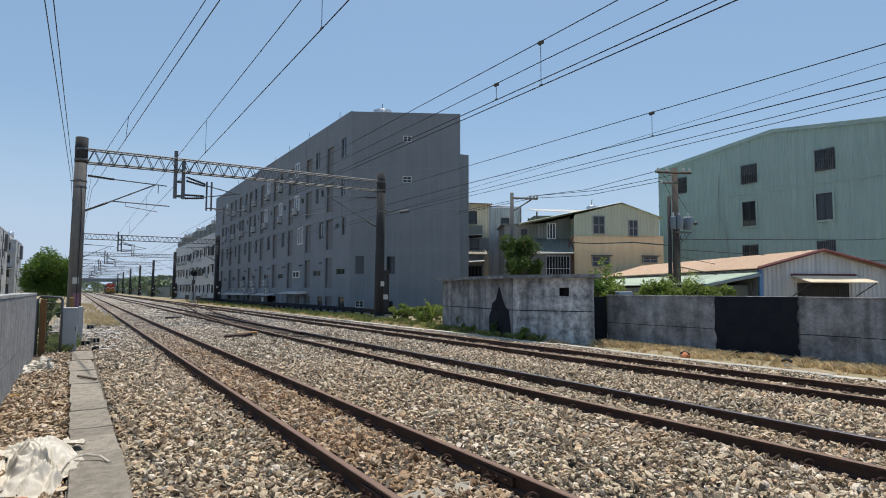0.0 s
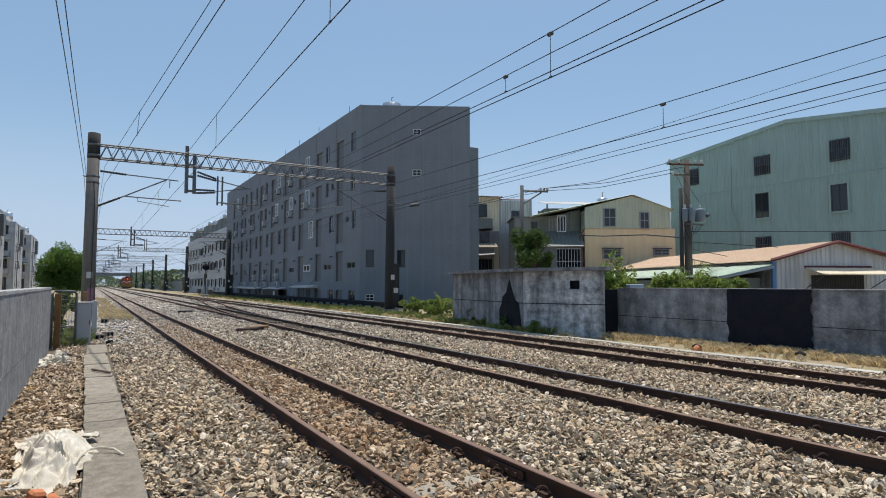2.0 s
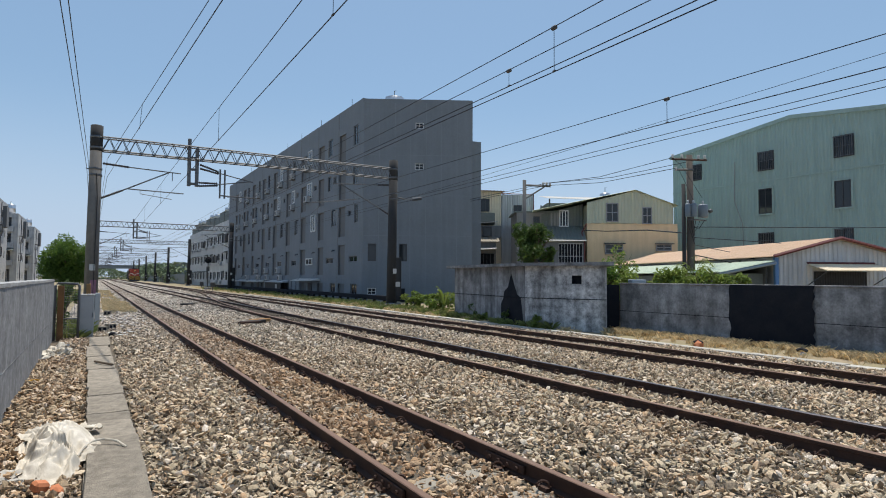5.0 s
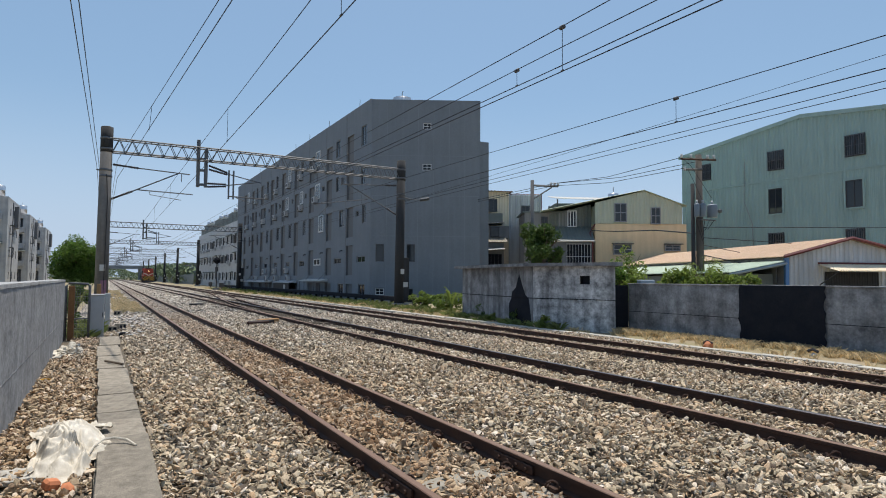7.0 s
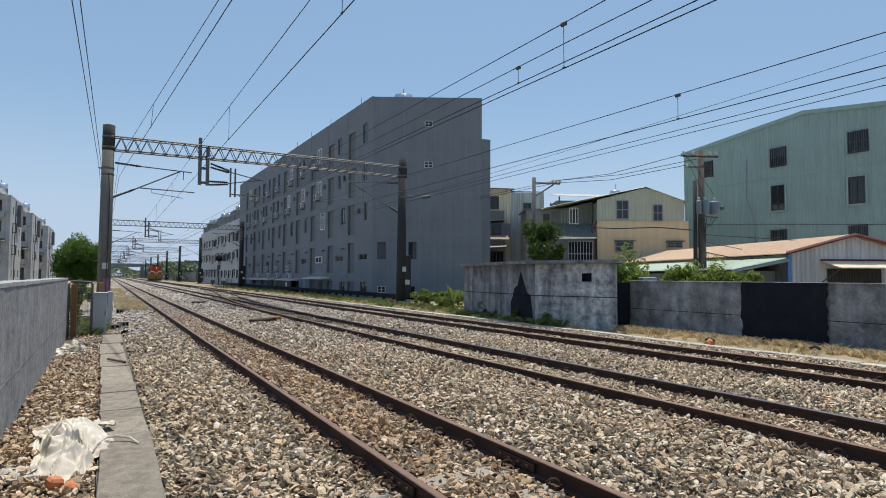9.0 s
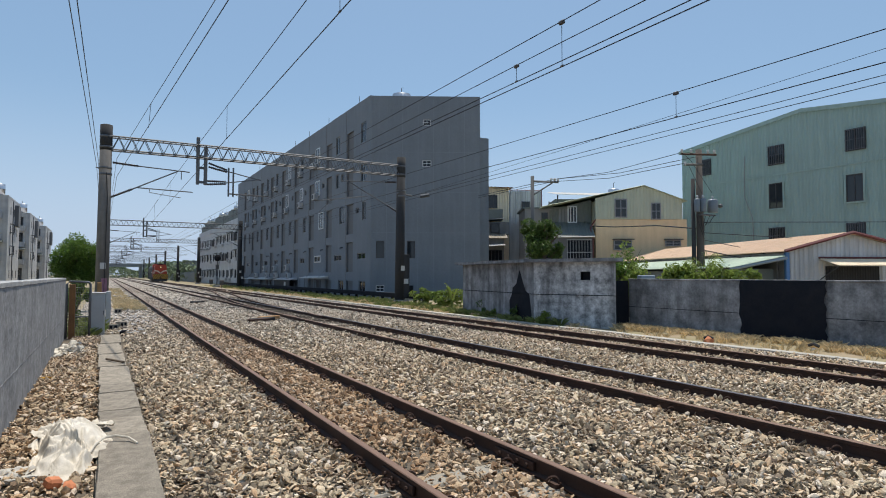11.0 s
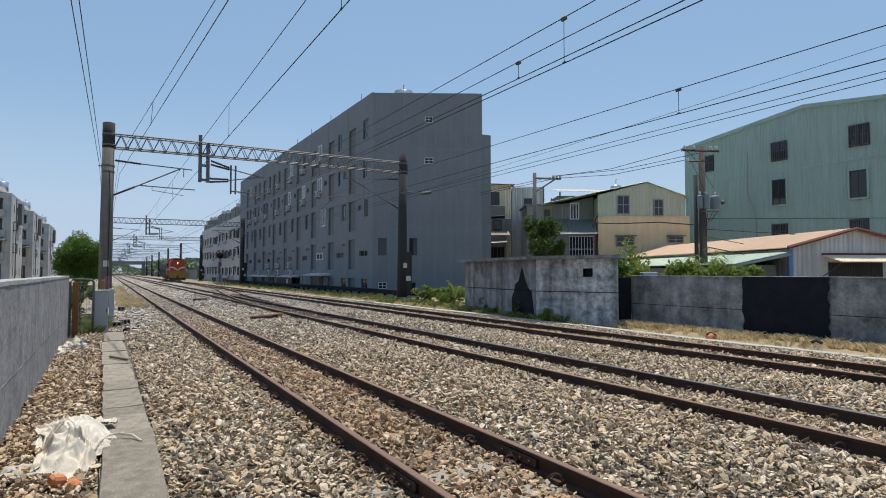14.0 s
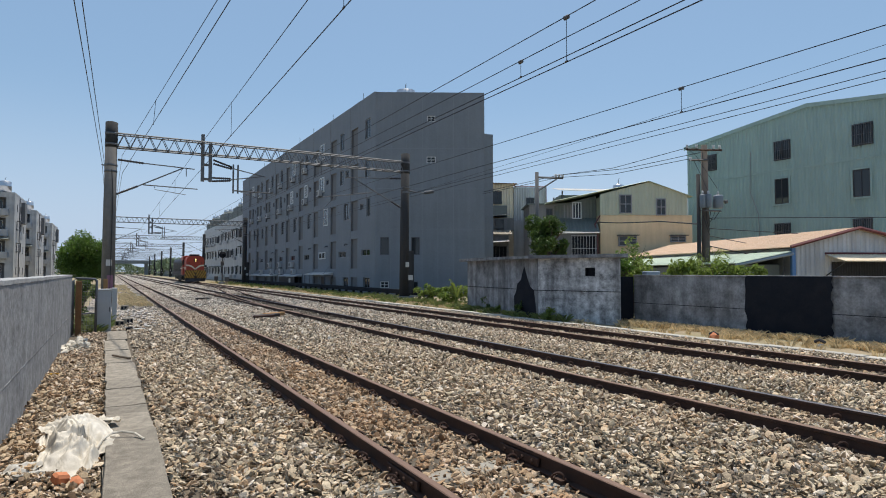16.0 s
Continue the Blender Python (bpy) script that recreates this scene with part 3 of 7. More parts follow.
def ballast():
    """Loose stones, dense by the camera and thinner farther off."""
    rng = np.random.default_rng(4)
    p = (1 + 5 ** 0.5) / 2
    ico = np.array([(-1, p, 0), (1, p, 0), (-1, -p, 0), (1, -p, 0), (0, -1, p), (0, 1, p), (0, -1, -p), (0, 1, -p),
                    (p, 0, -1), (p, 0, 1), (-p, 0, -1), (-p, 0, 1)]) / 1.9
    tri = np.array([(0, 11, 5), (0, 5, 1), (0, 1, 7), (0, 7, 10), (0, 10, 11), (1, 5, 9), (5, 11, 4), (11, 10, 2), (10, 7, 6), (7, 1, 8),
                    (3, 9, 4), (3, 4, 2), (3, 2, 6), (3, 6, 8), (3, 8, 9), (4, 9, 5), (2, 4, 11), (6, 2, 10), (8, 6, 7), (9, 8, 1)])
    spots = []
    for y0, y1, xa, xb, dens, size in ((-4, 1.6, -0.9, 5.0, 210, 0.026), (1.6, 8, -0.9, 12.6, 780, 0.0192), (8, 14, -0.9, 12.6, 650, 0.0198), (14, 26, -0.7, 12.4, 290, 0.0225), (26, 45, 0.6, 12.3, 85, 0.029), (45, 85, 0.4, 12.3, 14, 0.055)):
        n = int((y1 - y0) * (xb - xa) * dens)
        xy = np.c_[rng.uniform(xa, xb, n), rng.uniform(y0, y1, n)]
        # only the ground that lies before the camera
        a = np.degrees(np.arctan2(xy[:, 0], xy[:, 1]))
        keep = ((a > -11) & (a < 71)) | (y0 < 0)
        keep &= ~((xy[:, 0] > -0.04) & (xy[:, 0] < 0.44) & (xy[:, 1] < 19))
        for c in TRACKS:
            for s in (-1, 1):
                keep &= np.abs(xy[:, 0] - c - s * GAUGE / 2) > 0.062
        oily = (xy[:, 0] > TRACKS[1] - 0.5) & (xy[:, 0] < TRACKS[1] + 1.7) & (xy[:, 1] > 20) & (xy[:, 1] < 47)
        keep &= ~oily | (rng.random(n) < 0.22)           # little stone lies between the turnout timbers
        xy = xy[keep]
        spots.append(np.c_[xy, size * np.clip(rng.lognormal(-0.03, 0.42, len(xy)), 0.45, 2.1)])
    # larger flat slabs of stone among the rest by the old track
    xy = np.c_[rng.uniform(0.6, 4.6, 330), rng.uniform(3.0, 13.0, 330)]
    for s in (-1, 1):
        xy = xy[np.abs(xy[:, 0] - TRACKS[0] - s * GAUGE / 2) > 0.15]
    spots.append(np.c_[xy, rng.uniform(0.032, 0.055, len(xy))])
    s = np.concatenate(spots)
    n = len(s)
    v = np.repeat(ico[None], n, 0) * (1 + rng.uniform(-0.25, 0.30, (n, 12, 1)))
    for _ in range(6):                                  # broken faces
        d = rng.normal(0, 1, (n, 1, 3))
        d /= np.linalg.norm(d, axis=2, keepdims=True)
        v -= np.maximum((v * d).sum(2, keepdims=True) - rng.uniform(0.35, 0.75, (n, 1, 1)), 0) * d
    v *= 1.13 * (s[:, 2, None] * rng.uniform((0.95, 0.7, 0.26), (1.8, 1.25, 0.62), (n, 3)))[:, None, :]
    v[:, :, 2] *= np.clip(1.6 - 16 * s[:, 2], 0.5, 1.0)[:, None]
    a, b, c = rng.uniform(0, 6.28, n), rng.normal(0, 0.62, n), rng.normal(0, 0.62, n)
    flat = s[:, 2] > 0.05
    b[flat] *= 0.3
    c[flat] *= 0.3
    for ang, (i, j) in ((b, (1, 2)), (c, (0, 2)), (a, (0, 1))):
        ca, sa = np.cos(ang)[:, None], np.sin(ang)[:, None]
        vi, vj = v[:, :, i].copy(), v[:, :, j].copy()
        v[:, :, i], v[:, :, j] = ca * vi - sa * vj, sa * vi + ca * vj
    hump = 0.018 * np.sin(s[:, 0] * 2.3 + np.sin(s[:, 1])) * np.sin(s[:, 1] * 1.7) + rng.uniform(-0.022, 0.032, n)
    mid = np.exp(-((s[:, 0] - 4.6) / 0.6) ** 2) * 0.05 + np.exp(-((s[:, 0] - 8.5) / 0.5) ** 2) * 0.05
    rail = np.min([np.abs(s[:, 0] - c - k * GAUGE / 2) for c in TRACKS for k in (-1, 1)], axis=0)
    low = np.where(s[:, 0] < 4.3, -0.024, -0.006) * np.exp(-(rail / 0.26) ** 2)     # the stone lies lower along the old rails
    low += 0.030 * np.exp(-((s[:, 0] - 5.75) / 0.22) ** 2)           # and is heaped against the middle track
    v += np.c_[s[:, :2], hump + mid + low + 0.010][:, None, :]
    me = bpy.data.meshes.new("ballast_stones")
    me.vertices.add(n * 12)
    me.vertices.foreach_set("co", v.reshape(-1))
    f = (tri[None] + 12 * np.arange(n)[:, None, None]).reshape(-1)
    me.loops.add(len(f))
    me.loops.foreach_set("vertex_index", f.astype(np.int32))
    me.polygons.add(len(f) // 3)
    me.polygons.foreach_set("loop_start", np.arange(0, len(f), 3, dtype=np.int32))
    me.polygons.foreach_set("use_smooth", np.zeros(len(f) // 3, dtype=bool))
    me.update(calc_edges=True)
    me.materials.append(M_STONE)
    tagged(new("ballast_stones", me), "loose angular ballast stones, grey, tan and rust", "gravel", kind="stuff")


M_KERB = mat("kerb_concrete", (0.46, 0.44, 0.40), 0.95, 0, 0.2, 2, 30, 0.4, 0.004, (0.34, 0.31, 0.26), rand=0.12)


def troughs(rng):
    """Concrete cable trough with loose lids, each lid a piece."""
    t = empty("cable_trough", label="row of worn concrete cable trough lids, some tilted", category="cable trough")
    part("channel", bx(-0.03, 0.37, -3, 18.6, -0.1, 0.03), M_LID, t)
    joints = (3.4, 6.70, 7.48, 7.98, 8.52, 9.2, 9.85, 11.8, 13.7, 15.8, 18.1)
    for y, y2 in zip(joints, joints[1:]):
        ln = y2 - y
        bm = bx(-0.215, 0.215, 0, ln - 0.014, -0.03, 0.03, 0.006)
        bmesh.ops.subdivide_edges(bm, edges=[e for e in bm.edges if e.calc_length() > 0.3], cuts=5, use_grid_fill=True)
        for v in bm.verts:                                  # chipped rims and a worn top
            q = noise.noise(Vector((v.co.x * 5, (v.co.y + y) * 5, v.co.z * 9)))
            v.co += Vector((0.012 * q, 0.010 * q, 0.004 * q))
        ob = part("trough_lid", bm, M_LID, t)
        ob.matrix_basis = pose(0.185 - 0.055 * math.exp(-((y - 13.2) / 2.6) ** 2) + rng.uniform(-0.02, 0.02), y, 0.064, rng.uniform(-0.5, 0.5) if ln > 1 else rng.uniform(-1.3, 1.0), rng.uniform(-1.2, 1.2), rng.uniform(-0.5, 0.5) if ln > 1 else rng.uniform(-2.0, 2.0))
    t2 = empty("drain_kerb", label="narrow pale concrete kerb beside the far track", category="kerb")
    y = -4.0
    while y < 60:
        part("kerb_stone", bx(12.62, 12.88, y, y + 1.98, -0.2, 0.045 + rng.uniform(-0.01, 0.01), 0.01), M_KERB, t2)
        y += 2.0


terrain()
CLIP = clip_mesh()
rng = random.Random(7)
track(TRACKS[0], 0, rng, "rusty little-used railway track on concrete sleepers", 16)
track(TRACKS[1], 1, rng, "railway track, one rail head polished, on grey ballast", 22)
track(TRACKS[2], 0, rng, "dark brown railway track on ballast beside the kerb", 22)
crossover()
ballast()
troughs(rng)

# ---- boundary walls and the hut ----


def left_wall():
    w = part("boundary_wall", bx(-1.16, -0.88, -14, 18.3, -0.3, 1.54), M_CONC)
    tagged(w, "grey concrete boundary wall with pale worn cap", "wall", kind="structure")
    cap = bx(-1.165, -0.872, -14.01, 18.33, 1.54, 1.585)
    bmesh.ops.subdivide_edges(cap, edges=[e for e in cap.edges if e.calc_length() > 5], cuts=160)
    for v in cap.verts:
        v.co += Vector((0.5, 0, 0.6)) * 0.018 * noise.noise(v.co * 3.1) + Vector((0, 0, 0.008 * noise.noise(v.co * 11)))
    part("coping", cap, M_CAP_WORN, w, "pale worn rim of the wall")
    part("joint_strip", bx(-0.882, -0.876, -14, 18.28, 0.545, 0.553), M_CONC_DARK, w)


def right_wall():
    w = part("boundary_wall", bx(15.12, 15.40, -30, 13.98, -0.3, 1.52), M_CONC_DARK)
    tagged(w, "grey concrete boundary wall with black painted patch", "wall", kind="structure")
    part("coping", bx(15.09, 15.43, -30.02, 14.0, 1.52, 1.565, 0.008), M_CONC_DARK, w)
    part("joint_strip", bx(15.112, 15.122, -30, 14.1, 0.64, 0.655), M_BLACK, w)
    bm = bmesh.new()
    r = random.Random(3)
    left, right = [], []
    for i in range(13):
        z = -0.06 + 1.62 * i / 12
        left.append((10.0 + r.uniform(-0.03, 0.05), z))
        right.append((7.81 + r.uniform(-0.05, 0.03), z))
    a = [bm.verts.new((15.082, y, min(z, 1.55))) for y, z in left]
    b = [bm.verts.new((15.082, y, min(z, 1.55))) for y, z in right]
    for i in range(12):
        bm.faces.new((a[i], b[i], b[i + 1], a[i + 1]))
    part("painted_patch", bm, M_BLACK, w, "flat black painted patch")
    # black panel closing the space between wall and hut
    part("painted_end", bx(14.15, 15.12, 14.0, 14.3, -0.3, 1.50), M_BLACK, w, "flat black panel between wall and hut")


def hut():
    a, b, c = (13.85, 22.4), (12.99, 16.33), (14.16, 13.64)
    poly = [a, b, c, (16.4, 16.9), (17.0, 22.6)]
    h = empty("trackside_hut", label="small stained concrete hut with flat slab roof", category="hut")
    ang = math.atan2(c[1] - b[1], c[0] - b[0])
    ln = math.dist(b, c)
    bm = bmesh.new()
    for i, j in ((0, 1), (2, 3), (3, 4), (4, 0)):
        p, q = poly[i], poly[j]
        vs = [bm.verts.new((*p, -0.3)), bm.verts.new((*q, -0.3)), bm.verts.new((*q, 2.12)), bm.verts.new((*p, 2.12))]
        bm.faces.new(vs)
    bmesh.ops.recalc_face_normals(bm, faces=bm.faces[:])
    part("wall", bm, M_CONC_DARK, h)
    # the opening is lined black, its inner shade put into the colour
    bm = holed(bmesh.new(), ln, 2.12, [(1.74, 2.08, 1.52, 1.80, 0.18)], base=-0.3, mi=0, mr=1)
    ob = part("wall", bm, [M_CONC_PALE, M_BLACK], h, "lime-streaked end wall with a small dark opening")
    ob.matrix_basis = Matrix.Translation((*b, 0)) @ Matrix.Rotation(ang, 4, "Z")
    roof = [(13.62, 22.75), (12.62, 16.35), (14.12, 13.28), (16.9, 16.7), (17.2, 22.9)]
    part("roof_slab", prism(bmesh.new(), roof, 2.12, 2.235), M_CONC_DARK, h)
    # black painted doorway shape on the long face
    bm = bmesh.new()
    d = (Vector(a) - Vector(b)).normalized()
    nrm = Vector((d.y, -d.x)) * -1
    prof = [(-0.02 + 0.1, -0.05), (1.75, -0.05), (1.78, 0.75), (1.6, 0.95), (1.52, 1.22), (1.25, 1.36), (1.18, 1.5), (1.06, 1.74), (0.98, 1.86), (0.9, 1.72), (0.78, 1.5), (0.70, 1.36), (0.55, 1.12), (0.30, 1.02), (0.2, 0.6)]
    vs = [bm.verts.new((b[0] + d.x * u + nrm.x * 0.004, b[1] + d.y * u + nrm.y * 0.004, z)) for u, z in prof]
    bm.faces.new(vs)
    part("painted_patch", bm, M_BLACK, h, "black painted former doorway")
    part("joint_strip", tb([(a[0] - 0.01, a[1], 1.02), (b[0] - 0.01, b[1], 1.02), (c[0] - 0.01, c[1] - 0.005, 1.02)], 0.012, 5), M_BLACK, h)


left_wall()
right_wall()
hut()

# ---- buildings ----


def grey_block():
    """Five storeys, long face along the tracks (x = 17.5), end wall askew."""
    g = empty("apartment_building", label="five-storey dark grey rendered apartment block", category="building")
    top = 15.47
    wid = 94.0 - 41.67
    # long face: own x runs from the far end towards the camera
    base = Matrix.Translation((17.5, 94.0, 0)) @ Matrix.Rotation(radians(-90), 4, "Z")
    holes, wins, acs = [], [], []
    r = random.Random(12)
    bays = [47.0 + 5.25 * i for i in range(9)]
    # near bays: y from, y to, z from, z to, pale frame or not
    table = [(42.7, 43.75, 12.2, 13.75, 0), (42.7, 43.75, 9.1, 10.45, 0), (42.7, 43.42, 6.0, 7.45, 0), (44.15, 44.78, 6.62, 7.1, 0),
             (42.75, 44.45, 2.93, 3.42, 0), (42.75, 44.05, 0.4, 1.22, 0), (48.62, 49.62, 12.25, 13.75, 0), (48.72, 49.6, 9.22, 10.5, 0),
             (47.5, 48.25, 9.65, 10.3, 0), (47.4, 48.65, 6.05, 7.45, 0), (48.1, 49.9, 2.9, 3.4, 0), (47.55, 48.8, 0.4, 1.22, 0),
             (54.05, 55.25, 12.35, 13.8, 1), (54.0, 55.3, 9.2, 10.65, 1), (52.75, 53.5, 9.75, 10.25, 0), (52.85, 54.15, 5.95, 7.55, 1),
             (53.55, 55.45, 2.85, 3.5, 1), (58.55, 59.5, 6.0, 7.45, 0), (58.35, 59.0, 9.72, 10.25, 0), (58.9, 60.45, 2.86, 3.4, 0),
             (59.5, 60.4, 9.3, 10.6, 1), (59.5, 60.4, 12.4, 13.7, 0)]
    acs += [(55.35, 8.85), (60.3, 8.55), (60.4, 11.75), (55.9, 11.9)]
    for k, by in enumerate(bays):
        u = 94.0 - by                                       # bay line
        for z in (11.1, 8.1, 5.05, 1.92, 0.3):
            holes.append((u + 0.12, u + 1.62, z, z + (2.45 if z > 1 else 0.9), 0.16))
        if k < 4:
            continue
        o = by - 5.25
        for f, (z, h) in enumerate(((12.25, 1.45), (9.2, 1.4), (6.0, 1.45), (2.88, 0.55))):
            lo = o + (1.1, 2.0, 0.9, 1.3)[f] + r.choice((0.0, 0.25, 0.6))
            pale = f in (0, 1) and r.random() < 0.45
            table.append((lo, lo + (0.95 if f < 3 else 1.5), z, z + h, 1 if pale else 0))
            if f == 1:
                table.append((o + 0.45, o + 1.05, 9.7, 10.25, 0))
            if f in (0, 1) and r.random() < 0.6 or f == 3 and r.random() < 0.3:
                acs.append((lo + 0.9, z - 0.72))
        if by < 88:
            acs.append((o + r.uniform(0.8, 1.8), 1.35))
    bright = []
    for ya, yb, z0, z1, pale in table:
        u, w, h = 94.0 - yb, round(yb - ya, 3), round(z1 - z0, 3)
        if pale:
            bright.append((u, z0, w, h))
        else:
            holes.append((u, u + w, z0, z1, 0.14))
            wins.append((u, z0, w, h))
    acs = [(94.0 - y, z) for y, z in acs]
    # recess linings use the darker grey as painted shade
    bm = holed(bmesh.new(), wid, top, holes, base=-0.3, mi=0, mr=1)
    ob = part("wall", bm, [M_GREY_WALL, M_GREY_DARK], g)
    ob.matrix_basis = base
    # end wall, askew to the tracks
    a, b = Vector((17.5, 41.67)), Vector((24.88, 37.75))
    ln = (b - a).length
    eb = Matrix.Translation((*a, 0)) @ Matrix.Rotation(math.atan2(b.y - a.y, b.x - a.x), 4, "Z")
    ends = [(3.95, 0.62, 13.18, 0.48, 1), (3.92, 0.68, 9.99, 0.5, 1), (0.40, 0.64, 2.96, 1.33, 0), (2.76, 0.62, 2.96, 1.33, 0), (0.41, 0.64, 0.42, 0.5, 1), (2.76, 0.5, -0.2, 1.1, 0)]
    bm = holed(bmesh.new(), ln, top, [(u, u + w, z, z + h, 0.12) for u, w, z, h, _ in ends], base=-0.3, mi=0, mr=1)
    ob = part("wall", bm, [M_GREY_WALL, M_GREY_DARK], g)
    ob.matrix_basis = eb
    bm = bmesh.new()
    back = [(24.88, 37.75), (27.6, 42.9), (27.6, 94.0), (17.5, 94.0)]
    for p, q in zip(back, back[1:]):
        bm.faces.new([bm.verts.new(v) for v in ((*p, -0.3), (*q, -0.3), (*q, top), (*p, top))])
    part("wall", bm, M_GREY_WALL, g)
    part("roof", prism(bmesh.new(), [(17.7, 41.9), (24.7, 38.1), (27.4, 43.0), (27.4, 93.8), (17.7, 93.8)], top - 0.5, top - 0.35), M_CONC, g)
    bm = bmesh.new()
    box(bm, 17.5, 17.75, 41.9, 94, top - 0.002, top + 0.1)
    part("parapet", bm, M_GREY_WALL, g)
    part("annex", prism(bmesh.new(), [(24.6, 38.55), (26.15, 38.45), (28.5, 43), (26.9, 43.5)], -0.3, 12.5), M_GREY_WALL, g)
    cache = {}
    for u, z, w, h in wins:
        key = (w, h)
        if key not in cache:
            cache[key] = window_meshes(w, h, (1, 0) if w > 0.6 else (0, 0), M_DARK_FRAME if h < 1 and w < 0.5 else M_ALU2)
        add_window(g, cache[key], base @ Matrix.Translation((u, 0.06, z)))
    for i, (u, w, z, h, lt) in enumerate(ends):
        add_window(g, window_meshes(w, h, (1, 1) if lt else (0, 0), M_ALU if lt else M_DARK_FRAME), eb @ Matrix.Translation((u, 0.05, z)))
    # pale-framed windows that stand proud of the face
    for u, z, w, h in bright:
        add_window(g, window_meshes(w, h, (1, 0), M_ALU, 0.1, 0.10), base @ Matrix.Translation((u, -0.08, z)))
    for u, z in acs:
        ac = part("air_conditioner", bx(0, 0.85, -0.42, -0.05, 0, 0.58, 0.02), M_AC, g)
        ac.matrix_basis = base @ Matrix.Translation((u, 0, z))
        part("fan_grille", tb([(0.32, -0.425, 0.29), (0.32, -0.435, 0.29)], 0.22, 12), M_DARK_STEEL, ac)
        part("bracket", bx(0.05, 0.8, -0.4, 0.0, -0.05, -0.005), M_DARK_STEEL, ac)
    # bay steps' shade painted as dark strips; shallow render joints on the end wall
    for by in bays:
        part("bay_joint", bx(17.488, 17.5, by + 0.02, by + 0.10, 0, top - 0.05), M_GREY_DARK, g)
    for i in range(1, 7):
        part("render_joint", bx(ln * i / 7 - 0.012, ln * i / 7 + 0.012, -0.004, 0.0, 0, top - 0.3), M_JOINT, g).matrix_basis = eb
    for z in (4.9, 8.0, 11.1):
        part("render_joint", bx(0.1, ln - 0.1, -0.0045, 0.0, z, z + 0.02), M_JOINT, g).matrix_basis = eb
    # ground-floor canopies
    for y0, y1, z, dark in ((51.4, 57.8, 1.36, 0), (61.4, 68.2, 1.14, 1), (71.8, 85.0, 1.12, 0)):
        bm = bmesh.new()
        prism(bm, [(16.68, y0), (17.5, y0), (17.5, y1), (16.68, y1)], z, [z + 0.05, z + 0.24, z + 0.24, z + 0.05])
        part("canopy", bm, M_PALE_SHEET if dark else M_CAP, g)
        if dark:
            part("porch_screen", bx(16.74, 16.8, y0 + 0.15, y1 - 0.15, -0.1, z), M_LOCO_DARK, g)
            part("notice", bx(16.725, 16.738, y0 + 1.6, y0 + 2.3, 0.35, 0.95), M_CAP, g, "small white notice")
        else:
            part("door", bx(17.44, 17.52, y0 + 2.2, y0 + 3.3, -0.1, 1.2), M_DARK_FRAME, g)
            n = 4
            for i in range(n + 1):
                y = y0 + 0.1 + (y1 - y0 - 0.2) * i / n
                part("canopy_post", tb([(16.74, y, -0.2), (16.74, y, z + 0.02)], 0.03, 6), M_STEEL, g)
            for y in (y0 + 0.6, y1 - 2.0):
                part("stay", tb([(17.46, y, z + 0.85), (16.75, y, z + 0.08)], 0.018, 5), M_STEEL, g)
    # pipe stubs and drain pipes on the face
    for by in bays[:6]:
        for z in (4.0, 7.4):
            part("vent_pipe", tb([(17.5, by + 0.75, z), (17.3, by + 0.75, z), (17.22, by + 0.75, z - 0.12)], 0.05, 7), M_STEEL, g)
    for y in (44.5, 52, 58, 63, 70, 80):
        part("antenna", tb([(17.62, y, top), (17.62, y, top + 0.7)], 0.02, 5), M_STEEL, g)
    tank("water_tank", (20.6, 42.8, top - 0.35), 0.75, 1.3, "stainless steel water tank on the grey block's roof")
    return g


def tank(name, at, r, h, label):
    t = empty(name, Matrix.Translation(at), label, "water tank", "rooftop water tanks")
    bm = bmesh.new()
    tube(bm, [(0, 0, 0.25), (0, 0, 0.3), (0, 0, h * 0.55), (0, 0, h * 0.57), (0, 0, h * 0.6), (0, 0, h - 0.12), (0, 0, h)], [r * 0.9, r, r, r * 1.04, r, r, r * 0.5], 16)
    part("shell", bm, M_TANK, t)
    bm = bmesh.new()
    for a in (0, 90, 180, 270):
        tube(bm, [(r * 0.8 * math.cos(radians(a)), r * 0.8 * math.sin(radians(a)), -0.1), (r * 0.8 * math.cos(radians(a)), r * 0.8 * math.sin(radians(a)), 0.3)], 0.04, 5)
    part("stand", bm, M_STEEL, t)
    part("vent_pipe", tb([(0, 0, h), (0, 0, h + 0.45), (0.12, 0, h + 0.5)], 0.03, 6), M_STEEL, t)


